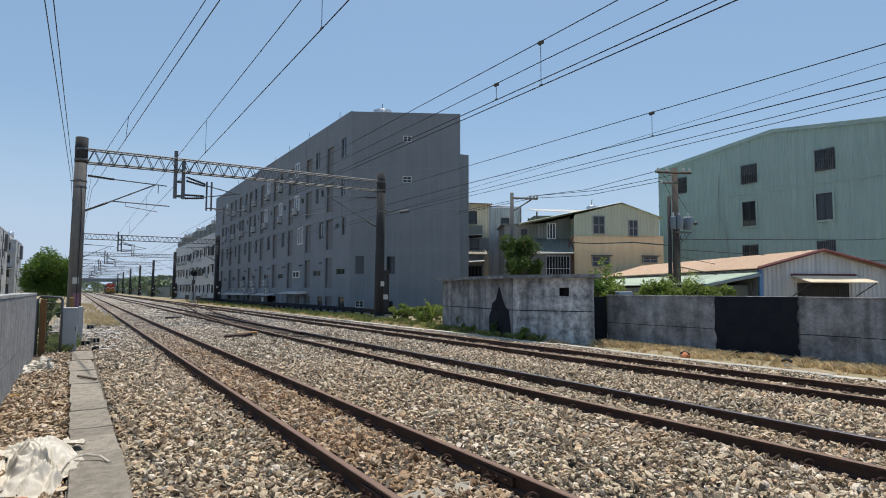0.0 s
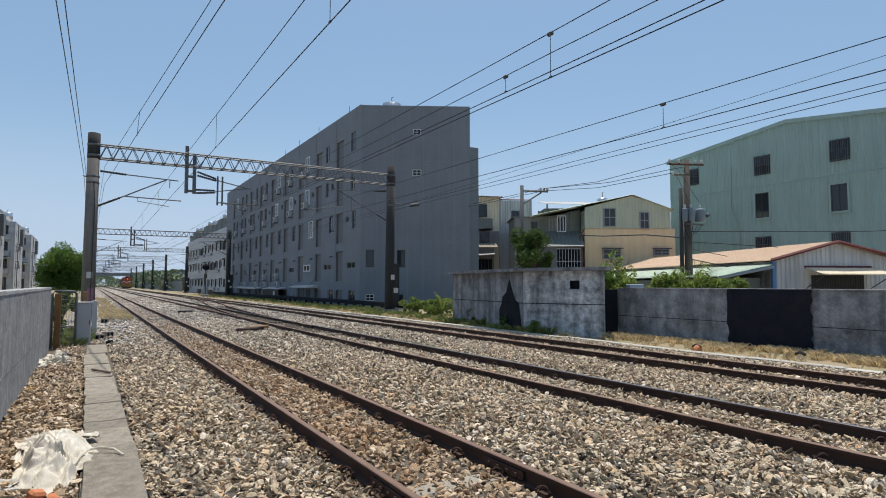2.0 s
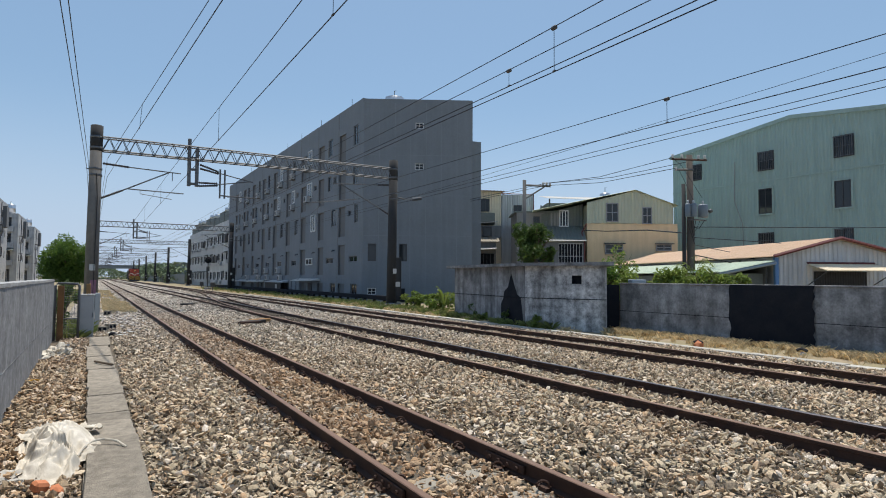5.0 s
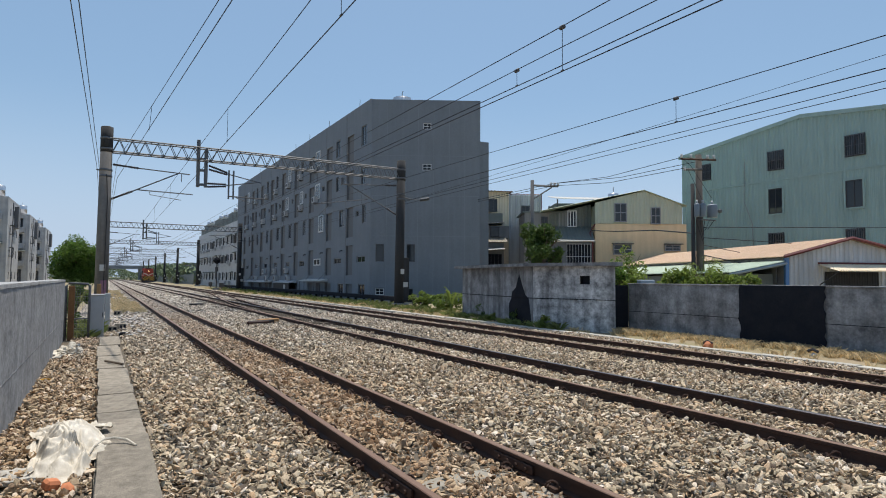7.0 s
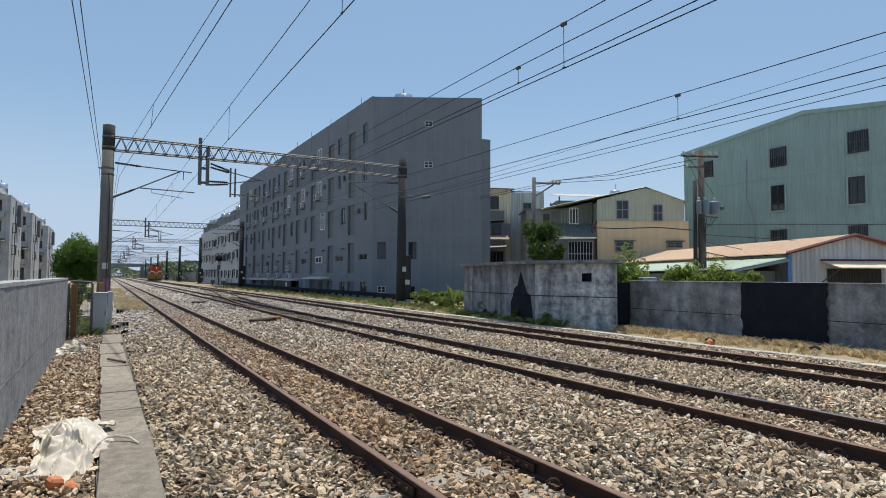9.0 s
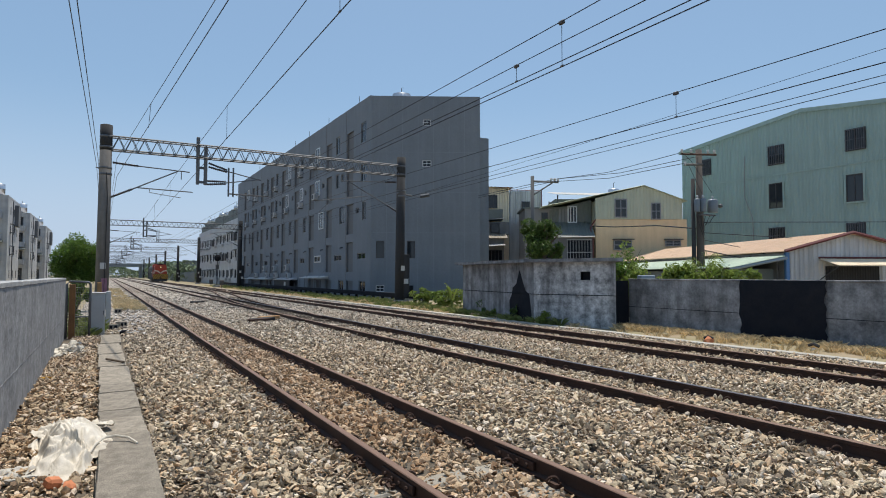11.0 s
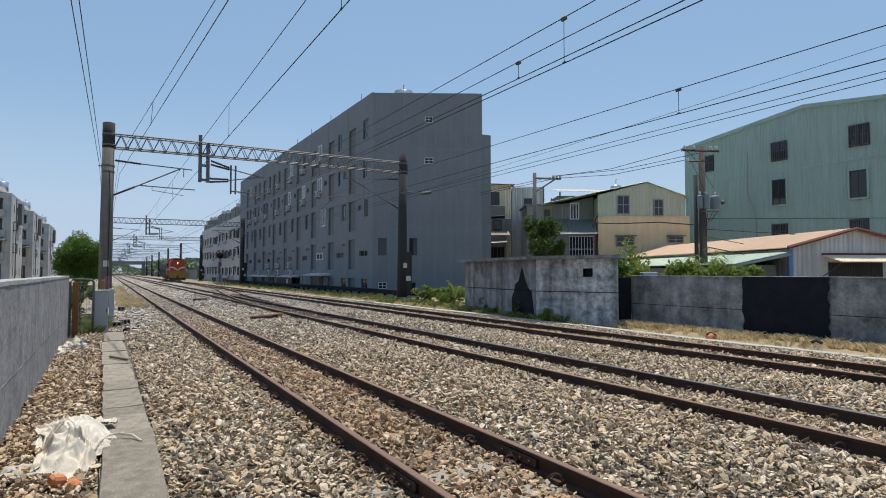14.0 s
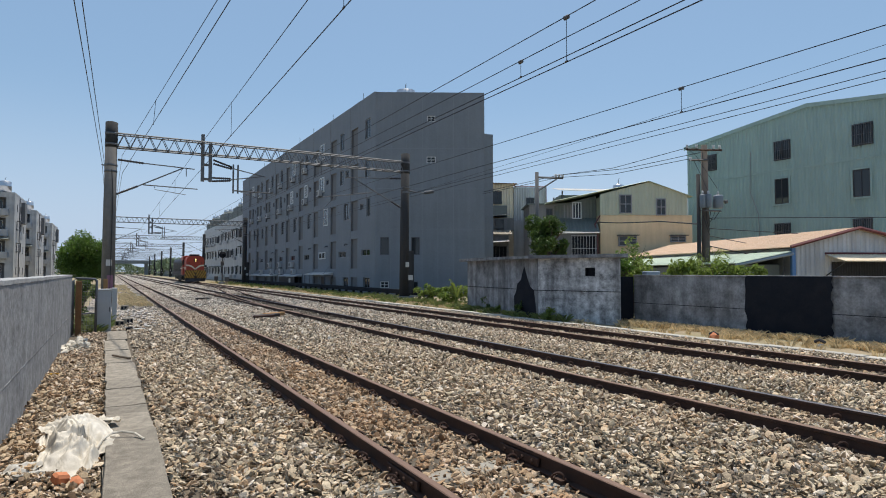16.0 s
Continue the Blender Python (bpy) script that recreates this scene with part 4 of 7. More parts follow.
def white_block():
    """The long pale block beyond the grey one."""
    g = empty("apartment_building", label="pale four-storey apartment block with rooftop tanks", category="building")
    base = Matrix.Translation((19.0, 148.0, 0)) @ Matrix.Rotation(radians(-90), 4, "Z")
    holes, wins = [], []
    for i in range(12):
        u = 1.0 + i * 3.9
        for z in (1.2, 4.4, 7.6):
            holes += [(u, u + 1.5, z, z + 1.4, 0.25), (u + 2.0, u + 2.7, z + 0.3, z + 1.3, 0.2)]
            wins += [(u, z, 1.5, 1.4), (u + 2.0, z + 0.3, 0.7, 1.0)]
    # window recesses lined dark grey, shade in the colour
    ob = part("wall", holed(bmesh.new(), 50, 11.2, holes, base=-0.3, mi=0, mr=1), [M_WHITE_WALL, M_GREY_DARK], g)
    ob.matrix_basis = base
    bm = bmesh.new()
    prism(bm, [(19.3, 98), (29, 98), (29, 148), (19.3, 148)], -0.3, 11.1)
    part("wall", bm, M_WHITE_WALL, g)
    cache = {k: window_meshes(*k, (1, 0), M_DARK_FRAME) for k in ((1.5, 1.4), (0.7, 1.0))}
    for u, z, w, h in wins:
        add_window(g, cache[(w, h)], base @ Matrix.Translation((u, 0.1, z)))
    r = random.Random(77)
    for u, z, w, h in wins:
        k = r.random()
        if k < 0.34:
            part("awning", prism(bmesh.new(), [(u - 0.15, -0.6), (u + w + 0.15, -0.6), (u + w + 0.15, 0), (u - 0.15, 0)], z + h, [z + h + 0.04, z + h + 0.04, z + h + 0.25, z + h + 0.25]), M_ROOF_SHED if k < 0.2 else M_PALE_SHEET, g).matrix_basis = base
        elif k < 0.62:
            part("air_conditioner", bx(u + 0.1, u + 0.9, -0.4, -0.04, z - 0.7, z - 0.12, 0.02), M_AC, g).matrix_basis = base
        elif k < 0.8 and w > 1:
            part("window_cage", bx(u - 0.1, u + w + 0.1, -0.45, -0.02, z - 0.15, z + h * 0.75), M_DARK_STEEL, g).matrix_basis = base
    for z in (0.5, 3.7, 6.9, 10.1):
        part("floor_band", bx(0, 50, -0.09, 0.0, z, z + 0.22), M_WHITE_WALL, g).matrix_basis = base
    bm = bmesh.new()
    for i in range(10):
        y = 99 + i * 4.9
        box(bm, 19.4, 24, y, y + 4.3, 11.1, 12.6 + 0.3 * (i % 3))
    part("roof_shed", bm, M_ROOF_SHED, g, "dark green-grey sheet roof sheds")
    for i in range(9):
        tank("water_tank", (20.6, 101 + i * 5.2, 12.6 + 0.3 * (i % 3)), 0.6, 1.1, "steel water tank on a sheet-roofed shed")


def left_blocks():
    """A row of stepped white blocks on the other side of the wall."""
    for i, (y0, y1) in enumerate(((103, 116), (131, 145.5), (164, 181))):
        g = empty("apartment_building", label="white four-storey walk-up block, balconies facing the end", category="building", group="row of white blocks")
        x1 = -12.1
        holes, wins = [], []
        for z in (0.6, 3.8, 7.0, 9.9):
            holes += [(14.0, 17.0, z, z + 2.3, 1.2), (9.0, 12.6, z, z + 2.3, 1.2), (3.0, 6.6, z, z + 2.3, 1.2)]
            wins += [(14.3, z + 0.1, 2.2, 1.9), (9.4, z + 0.1, 2.2, 1.9), (3.4, z + 0.1, 2.2, 1.9)]
        base = Matrix.Translation((x1 - 18, y0, 0))
        # balcony recesses lined dark grey to paint their inner shade
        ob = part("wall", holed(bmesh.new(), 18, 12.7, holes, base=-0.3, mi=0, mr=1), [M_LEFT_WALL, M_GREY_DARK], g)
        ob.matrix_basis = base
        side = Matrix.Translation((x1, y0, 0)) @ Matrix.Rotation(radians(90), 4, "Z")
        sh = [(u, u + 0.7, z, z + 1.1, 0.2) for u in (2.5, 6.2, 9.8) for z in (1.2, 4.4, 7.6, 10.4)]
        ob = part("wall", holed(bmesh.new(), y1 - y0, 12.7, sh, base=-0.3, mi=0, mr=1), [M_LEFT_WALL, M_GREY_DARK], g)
        ob.matrix_basis = side
        bm = bmesh.new()
        box(bm, x1 - 18, x1 - 1.3, y0 + 1.3, y1, -0.3, 12.6)
        part("wall", bm, M_LEFT_WALL, g)
        part("roof", bx(x1 - 18.02, x1 + 0.02, y0 - 0.02, y1 + 0.02, 12.7, 12.95), M_LEFT_WALL, g)
        wm = window_meshes(2.2, 1.9, (2, 0), M_ALU)
        for u, z, w, h in wins:
            add_window(g, wm, base @ Matrix.Translation((u, 1.1, z)))
        wm = window_meshes(0.7, 1.1, (1, 0), M_DARK_FRAME)
        for u, _, z, _, _ in sh:
            add_window(g, wm, side @ Matrix.Translation((u, 0.1, z)))
        for z in (3.7, 6.9, 9.8):
            for u in (13.9, 8.9, 2.9):
                part("balcony", bx(x1 - 18 + u, x1 - 18 + u + 3.4, y0 - 0.55, y0 + 0.1, z - 0.2, z + 0.75, 0.02), M_LEFT_WALL, g)
        for u, z in ((14.6, 4.0), (9.6, 7.2), (13.9, 10.1)):
            ac = part("air_conditioner", bx(x1 - 18 + u, x1 - 18 + u + 0.85, y0 - 0.95, y0 - 0.56, z - 0.3, z + 0.3, 0.02), M_AC, g)
            part("fan_grille", tb([(x1 - 18 + u + 0.35, y0 - 0.951, z), (x1 - 18 + u + 0.35, y0 - 0.965, z)], 0.22, 12), M_DARK_STEEL, ac)
        for u, z in ((13.6, 6.2), (8.6, 2.9)):
            part("awning", prism(bmesh.new(), [(x1 - 18 + u, y0 - 1.6), (x1 - 18 + u + 3.9, y0 - 1.6), (x1 - 18 + u + 3.9, y0 + 0.05), (x1 - 18 + u, y0 + 0.05)], z, [z + 0.05, z + 0.05, z + 0.4, z + 0.4]), M_ROOF_SHED, g)
        for v in (5.0,):
            part("drain_pipe", tb([(x1 + 0.06, y0 + v, 0), (x1 + 0.06, y0 + v, 12.6)], 0.06, 6), M_STEEL, g)
        for z in (4.6, 7.8):
            bm = bmesh.new()
            for i in range(8):
                tube(bm, [(x1 + 0.45, y0 + 2.3 + i * 0.16, z), (x1 + 0.45, y0 + 2.3 + i * 0.16, z + 1.2)], 0.02, 4)
            box(bm, x1, x1 + 0.5, y0 + 2.25, y0 + 3.5, z - 0.06, z)
            box(bm, x1, x1 + 0.5, y0 + 2.25, y0 + 3.5, z + 1.2, z + 1.26)
            part("window_cage", bm, M_DARK_STEEL, g)
        part("stair_shaft", bx(x1 - 0.9, x1 + 0.5, y1 - 6, y1 - 3.5, 9.0, 12.2), M_GREY_DARK, g)
        for k in range(3):
            tank("water_tank", (x1 - 1.5 - k * 2.1, y0 + 2.5 + k * 0.5, 12.95), 0.8, 1.9, "steel water tank on a white block's roof")


M_LEFT_WALL = mat("grey_white_tiles", (0.46, 0.465, 0.475), 0.8, 0, 0.12, 0.8, 14, 0.2, 0.004, (0.33, 0.335, 0.345), 0.9, streak=0.15)
M_JOINT = mat("joint_render", (0.235, 0.26, 0.29), 0.85, 0, 0.1, 0.5, 12, 0.1)
M_ALU2 = mat("grey_window_frame", (0.25, 0.26, 0.28), 0.5, 0.3, 0.1, 3, 30, 0.05)
M_AC = mat("dull_white_metal", (0.42, 0.43, 0.44), 0.6, 0.1, 0.1, 2, 30, 0.05)
M_TANK = mat("stainless_tank", (0.62, 0.63, 0.65), 0.28, 0.9, 0.08, 3, 30, 0.05)
M_ROOF_SHED = mat("dark_roof_sheet", (0.16, 0.18, 0.17), 0.7, 0.1, 0.2, 1, 12, 0.1)
grey_block()
white_block()
left_blocks()


def green_house():
    """Tall shed-like house in green ribbed sheet, gable end towards the tracks (x = 45.7)."""
    g = empty("factory_house", label="four-storey green corrugated steel building, gable facing the tracks", category="building")
    ya, yr, yb = 35.76, 25.0, 14.2
    base = Matrix.Translation((45.7, ya, 0)) @ Matrix.Rotation(radians(-90), 4, "Z")
    wins = [(8.1, 10.40, 1.31, 1.53, 1), (13.76, 10.51, 1.32, 1.55, 1), (2.09, 10.48, 0.9, 1.4, 1), (8.13, 6.96, 1.11, 1.99, 0), (13.76, 6.90, 1.1, 1.93, 0), (8.05, 4.2, 1.23, 1.25, 1), (13.68, 3.9, 1.24, 1.5, 1)]
    top = lambda u: 12.97 + (14.25 - 12.97) * (u / (ya - yr)) if u < ya - yr else 14.25 - (u - ya + yr) * 0.119
    ob = part("wall", corrugated(bmesh.new(), ya - yb, 13, 0.24, 0.035, top), M_GREEN_SHEET, g)
    ob.matrix_basis = base
    bm = bmesh.new()
    prism(bm, [(45.76, ya), (45.76, yr), (45.76, yb), (62, yb), (62, yr), (62, ya)], -0.3, [12.9, 14.18, 12.9, 12.9, 14.18, 12.9])
    part("wall", bm, M_GREEN_SHEET, g)
    bm = bmesh.new()
    fascia(bm, (45.5, ya + 0.2, 13.02), (45.5, yr, 14.36))
    fascia(bm, (45.5, yr, 14.36), (45.5, yb - 0.2, 13.04))
    part("roof_trim", bm, M_GREEN_SHEET, g)
    part("belt_trim", bx(45.63, 45.68, yb, ya, 9.55, 9.66), M_GREEN_SHEET, g)
    part("downpipe", tb([(45.6, 29.6, 11.5), (45.6, 29.7, 8.2), (45.58, 29.0, 6.3), (45.58, 28.9, 3)], 0.025, 6), M_GREYHOUSE, g)
    for u, z, w, h, barred in wins:
        m = base @ Matrix.Translation((u, -0.09, z))
        wd = add_window(g, window_meshes(w, h, (1, 0), M_DARK_FRAME, 0.1, 0.07), m)
        if barred:
            bm = bmesh.new()
            for i in range(9):
                tube(bm, [(w * (i + 0.5) / 9, -0.09, 0.0), (w * (i + 0.5) / 9, -0.09, h)], 0.018, 4)
            for k in (0.05, 0.5, 0.95):
                box(bm, 0, w, -0.10, -0.08, h * k - 0.015, h * k + 0.015)
            part("security_grille", bm, M_STEEL, wd)
        else:
            part("surround", mesh_frame(w, h, 0.13), M_GREEN_SHEET, wd, "green sheet surround")


def fascia(bm, p, q, drop=0.3, t=0.05):
    """An upright board under the straight line from p to q."""
    p, q = Vector(p), Vector(q)
    vs = [bm.verts.new(k + Vector((dx, 0, dz))) for k in (p, q) for dx in (0, t) for dz in (-drop, 0)]
    for f in ((0, 1, 5, 4), (2, 6, 7, 3), (1, 3, 7, 5), (0, 4, 6, 2), (0, 2, 3, 1), (4, 5, 7, 6)):
        bm.faces.new([vs[i] for i in f])
    return bm


def mesh_frame(w, h, t):
    bm = bmesh.new()
    box(bm, -t, w + t, -0.04, 0.03, -t, 0)
    box(bm, -t, w + t, -0.04, 0.03, h, h + t)
    box(bm, -t, 0, -0.038, 0.028, 0, h)
    box(bm, w, w + t, -0.038, 0.028, 0, h)
    return bm


def roof_sheet(bm, a, b, c, d, pitch=0.2, depth=0.03, t=0.02):
    """A ribbed roof over the corners a-b (eave) and d-c (ridge), ribs running from eave to ridge."""
    a, b, c, d = map(Vector, (a, b, c, d))
    n = max(2, int((b - a).length / pitch))
    up = (b - a).cross(d - a).normalized()
    if up.z < 0:
        up = -up
    prev = None
    for i in range(n + 1):
        for dx, hgt in (((0, 0), (0.4, 0), (0.55, depth), (0.85, depth)) if i < n else ((0, 0),)):
            u = (i + dx) / n
            lo, hi = a.lerp(b, u) + up * hgt, d.lerp(c, u) + up * hgt
            cur = [bm.verts.new(p) for p in (lo, hi, lo - up * (t + hgt), hi - up * (t + hgt))]
            if prev:
                bm.faces.new((prev[0], cur[0], cur[1], prev[1]))
                bm.faces.new((prev[3], cur[3], cur[2], prev[2]))
                bm.faces.new((prev[2], cur[2], cur[0], prev[0]))
            prev = cur
    return bm


def orange_shed():
    """Low workshop behind the wall: orange roof, white gable, mint lean-to."""
    g = empty("workshop_shed", label="low workshop with faded orange roof and pale gable", category="shed")
    # frame of the shed: x across the gable, y along the ridge away from the camera
    m = Matrix.Translation((26.2, 15.1, 0)) @ Matrix.Rotation(radians(-24), 4, "Z")
    w, ln, eave, ridge = 6.6, 17.5, 2.80, 3.57
    bm = corrugated(bmesh.new(), w, 3, 0.22, 0.03, lambda u: eave + (ridge - eave) * (1 - abs(u - 2.9) / 2.9) if u < 2.9 else ridge - (u - 2.9) * 0.24)
    ob = part("gable_wall", bm, M_PALE_SHEET, g)
    ob.matrix_basis = m
    bm = bmesh.new()
    box(bm, 0.02, w - 0.02, 0.06, ln, -0.2, eave - 0.1)
    ob = part("wall", bm, M_PALE_SHEET, g)
    ob.matrix_basis = m
    bm = roof_sheet(bmesh.new(), (-0.35, -0.3, eave - 0.06), (-0.35, ln, eave - 0.06), (2.9, ln, ridge + 0.04), (2.9, -0.3, ridge + 0.04))
    roof_sheet(bm, (w + 0.5, -0.3, ridge - 0.94), (w + 0.5, ln, ridge - 0.94), (2.9, ln, ridge + 0.04), (2.9, -0.3, ridge + 0.04))
    ob = part("roof", bm, M_ORANGE_ROOF, g)
    ob.matrix_basis = m
    ob = part("gable_trim", tb([(-0.35, -0.33, eave - 0.05), (2.9, -0.33, ridge + 0.03), (w + 0.5, -0.33, ridge - 0.93)], 0.075, 4), M_TRIM_RED, g)
    ob.matrix_basis = m
    # near-black ribbed sheet stands in for the shaded opening under the awning
    ob = part("roller_door", corrugated(bmesh.new(), 2.6, 2.2, 0.12, 0.02), M_LOCO_DARK, g)
    ob.matrix_basis = m @ Matrix.Translation((1.75, -0.06, -0.1))
    bm = roof_sheet(bmesh.new(), (1.45, -1.25, 2.12), (4.75, -1.25, 2.12), (4.75, -0.05, 2.42), (1.45, -0.05, 2.42), 0.12)
    ob = part("awning", bm, M_CREAM, g, "cream ribbed awning over the dark doorway")
    ob.matrix_basis = m
    ob = part("awning_edge", tb([(1.45, -0.06, 2.47), (4.75, -0.06, 2.47)], 0.05, 4), M_TRIM_RED, g)
    ob.matrix_basis = m
    for u in (1.5, 4.7):
        ob = part("strut", tb([(u, -1.2, 2.1), (u, -0.05, 1.5)], 0.025, 5), M_DARK_STEEL, g)
        ob.matrix_basis = m
    bm = roof_sheet(bmesh.new(), (-3.2, -0.9, 2.02), (-3.2, ln - 2, 2.02), (-0.25, ln - 2, 2.55), (-0.25, -0.3, 2.55))
    ob = part("lean_to_roof", bm, M_MINT_ROOF, g, "mint green lean-to roof")
    ob.matrix_basis = m
    ob = part("corner_post", bx(-0.16, 0.0, -0.14, 0.0, -0.2, 2.7), M_BLUE, g, "blue painted corner post")
    ob.matrix_basis = m
    ob = part("beam", tb([(-3.2, -0.85, 1.95), (-0.2, -0.25, 2.45)], 0.07, 4), M_BLUE2, g)
    ob.matrix_basis = m
    for k in range(4):
        ob = part("lean_to_post", tb([(-3.1, 0.2 + k * 4, -0.2), (-3.1, 0.2 + k * 4, 2.05)], 0.05, 6), M_STEEL, g)
        ob.matrix_basis = m
    # dark panels added in place of the shade under the lean-to roof
    ob = part("lean_to_wall", bx(-3.05, -0.32, 0.5, 0.56, -0.2, 1.98), M_ROOF_SHED, g)
    ob.matrix_basis = m
    ob = part("lean_to_wall", bx(-3.05, -3.0, 0.6, ln - 2.2, -0.2, 1.9), M_ROOF_SHED, g)
    ob.matrix_basis = m
    ob = part("back_panel", bx(-0.3, -0.26, 0.3, ln - 2, -0.2, 2.4), M_GREY_DARK, g)
    ob.matrix_basis = m


def sage_house():
    """Gabled house, sage sheet above and beige render below."""
    g = empty("house", label="two-storey house, sage sheet gable over beige render", category="house")
    a, b = Vector((32.53, 33.33)), Vector((38.3, 30.09))
    ln = (b - a).length
    m = Matrix.Translation((*a, 0)) @ Matrix.Rotation(math.atan2(b.y - a.y, b.x - a.x), 4, "Z")

    def add(name, bm, mt, label=""):
        ob = part(name, bm, mt, g, label)
        ob.matrix_basis = m
        return ob
    pk = ln * 0.56
    ob = part("gable_wall", corrugated(bmesh.new(), ln, 3, 0.25, 0.025, lambda u: 1.58 + 0.95 * (u / pk if u < pk else (ln - u * 1.0) / (ln - pk))), M_SAGE_SHEET, g)
    ob.matrix_basis = m @ Matrix.Translation((0, -0.02, 6.0))
    bm = bmesh.new()
    prism(bm, [(0, 0.02), (ln + 0.4, 0.02), (ln + 0.4, 12), (0, 12)], -0.3, 5.98)
    add("wall", bm, M_BEIGE)
    bm = bmesh.new()
    box(bm, 0.03, ln + 0.1, 0.05, 12, 5.98, 7.4)
    add("wall", bm, M_SAGE_SHEET)
    bm = roof_sheet(bmesh.new(), (-4.1, -0.25, 6.93), (-4.1, 12, 6.93), (pk, 12, 8.58), (pk, -0.25, 8.58), 0.3)
    roof_sheet(bm, (ln + 0.4, -0.25, 7.38), (ln + 0.4, 12, 7.38), (pk, 12, 8.58), (pk, -0.25, 8.58), 0.3)
    add("roof", bm, M_MINT_ROOF)
    for u, z, w, h in ((1.45, 6.1, 0.95, 1.45), (4.25, 5.95, 0.75, 1.3), (1.35, 3.6, 1.4, 0.8), (5.3, 3.9, 1.2, 0.5)):
        wd = add_window(g, window_meshes(w, h, (1, 1), M_ALU2, 0.1, 0.07), m @ Matrix.Translation((u, -0.12, z)))
        if z < 5:
            part("shade", bx(-0.1, w + 0.1, -0.3, 0.02, h, h + 0.06), M_DARK_FRAME, wd)
    # set-back side part under the long roof, with its lean-to
    # the roof overhang's shade is put into these walls' dark colour
    add("side_wall", corrugated(bmesh.new(), 3.3, 2.2, 0.25, 0.025, lambda u: 1.05 + 0.245 * u), M_ROOF_SHED).matrix_basis = m @ Matrix.Translation((-3.3, 1.2, 5.75))
    add("side_wall", bx(-3.3, -0.03, 1.24, 12, -0.3, 6.6), M_ROOF_SHED)
    add_window(g, window_meshes(0.72, 1.3, (2, 0), M_ALU, 0.1, 0.07), m @ Matrix.Translation((-1.9, 1.05, 5.8)))
    add("lean_to_roof", roof_sheet(bmesh.new(), (-3.6, -1.2, 4.6), (-0.35, -1.2, 4.6), (-0.05, 1.2, 5.85), (-3.4, 1.2, 5.85), 0.25), M_ROOF_SHED)
    add("canopy_edge", tb([(-3.7, -1.3, 4.52), (-0.4, -1.3, 4.56)], 0.05, 4), M_CAP)
    add("side_bay", bx(-3.35, -0.45, -0.9, 1.2, -0.3, 4.5), M_GREY_DARK)
    # black slab painted in for the dark interior behind the grille
    add("bay_opening", bx(-2.4, -0.6, -0.93, -0.9, 2.6, 4.3), M_BLACK)
    bm = bmesh.new()
    for k in range(9):
        tube(bm, [(-2.4 + k * 0.22, -1.0, 2.5), (-2.4 + k * 0.22, -1.0, 4.35)], 0.018, 4)
    for z in (2.5, 3.4, 4.35):
        tube(bm, [(-2.45, -1.0, z), (-0.55, -1.0, z)], 0.022, 4)
    add("window_grille", bm, M_PALE_SHEET)
    add("corner_trim", tb([(-0.03, -0.06, 5.95), (-0.44, -0.06, 5.25), (-0.46, -0.96, 4.6), (-0.46, -0.96, 0)], 0.05, 4), M_TRIM_RED)
    tank("water_tank", tuple(m @ Vector((2.9, 5.0, 8.05))), 0.45, 1.05, "stainless water tank on the sage house roof")


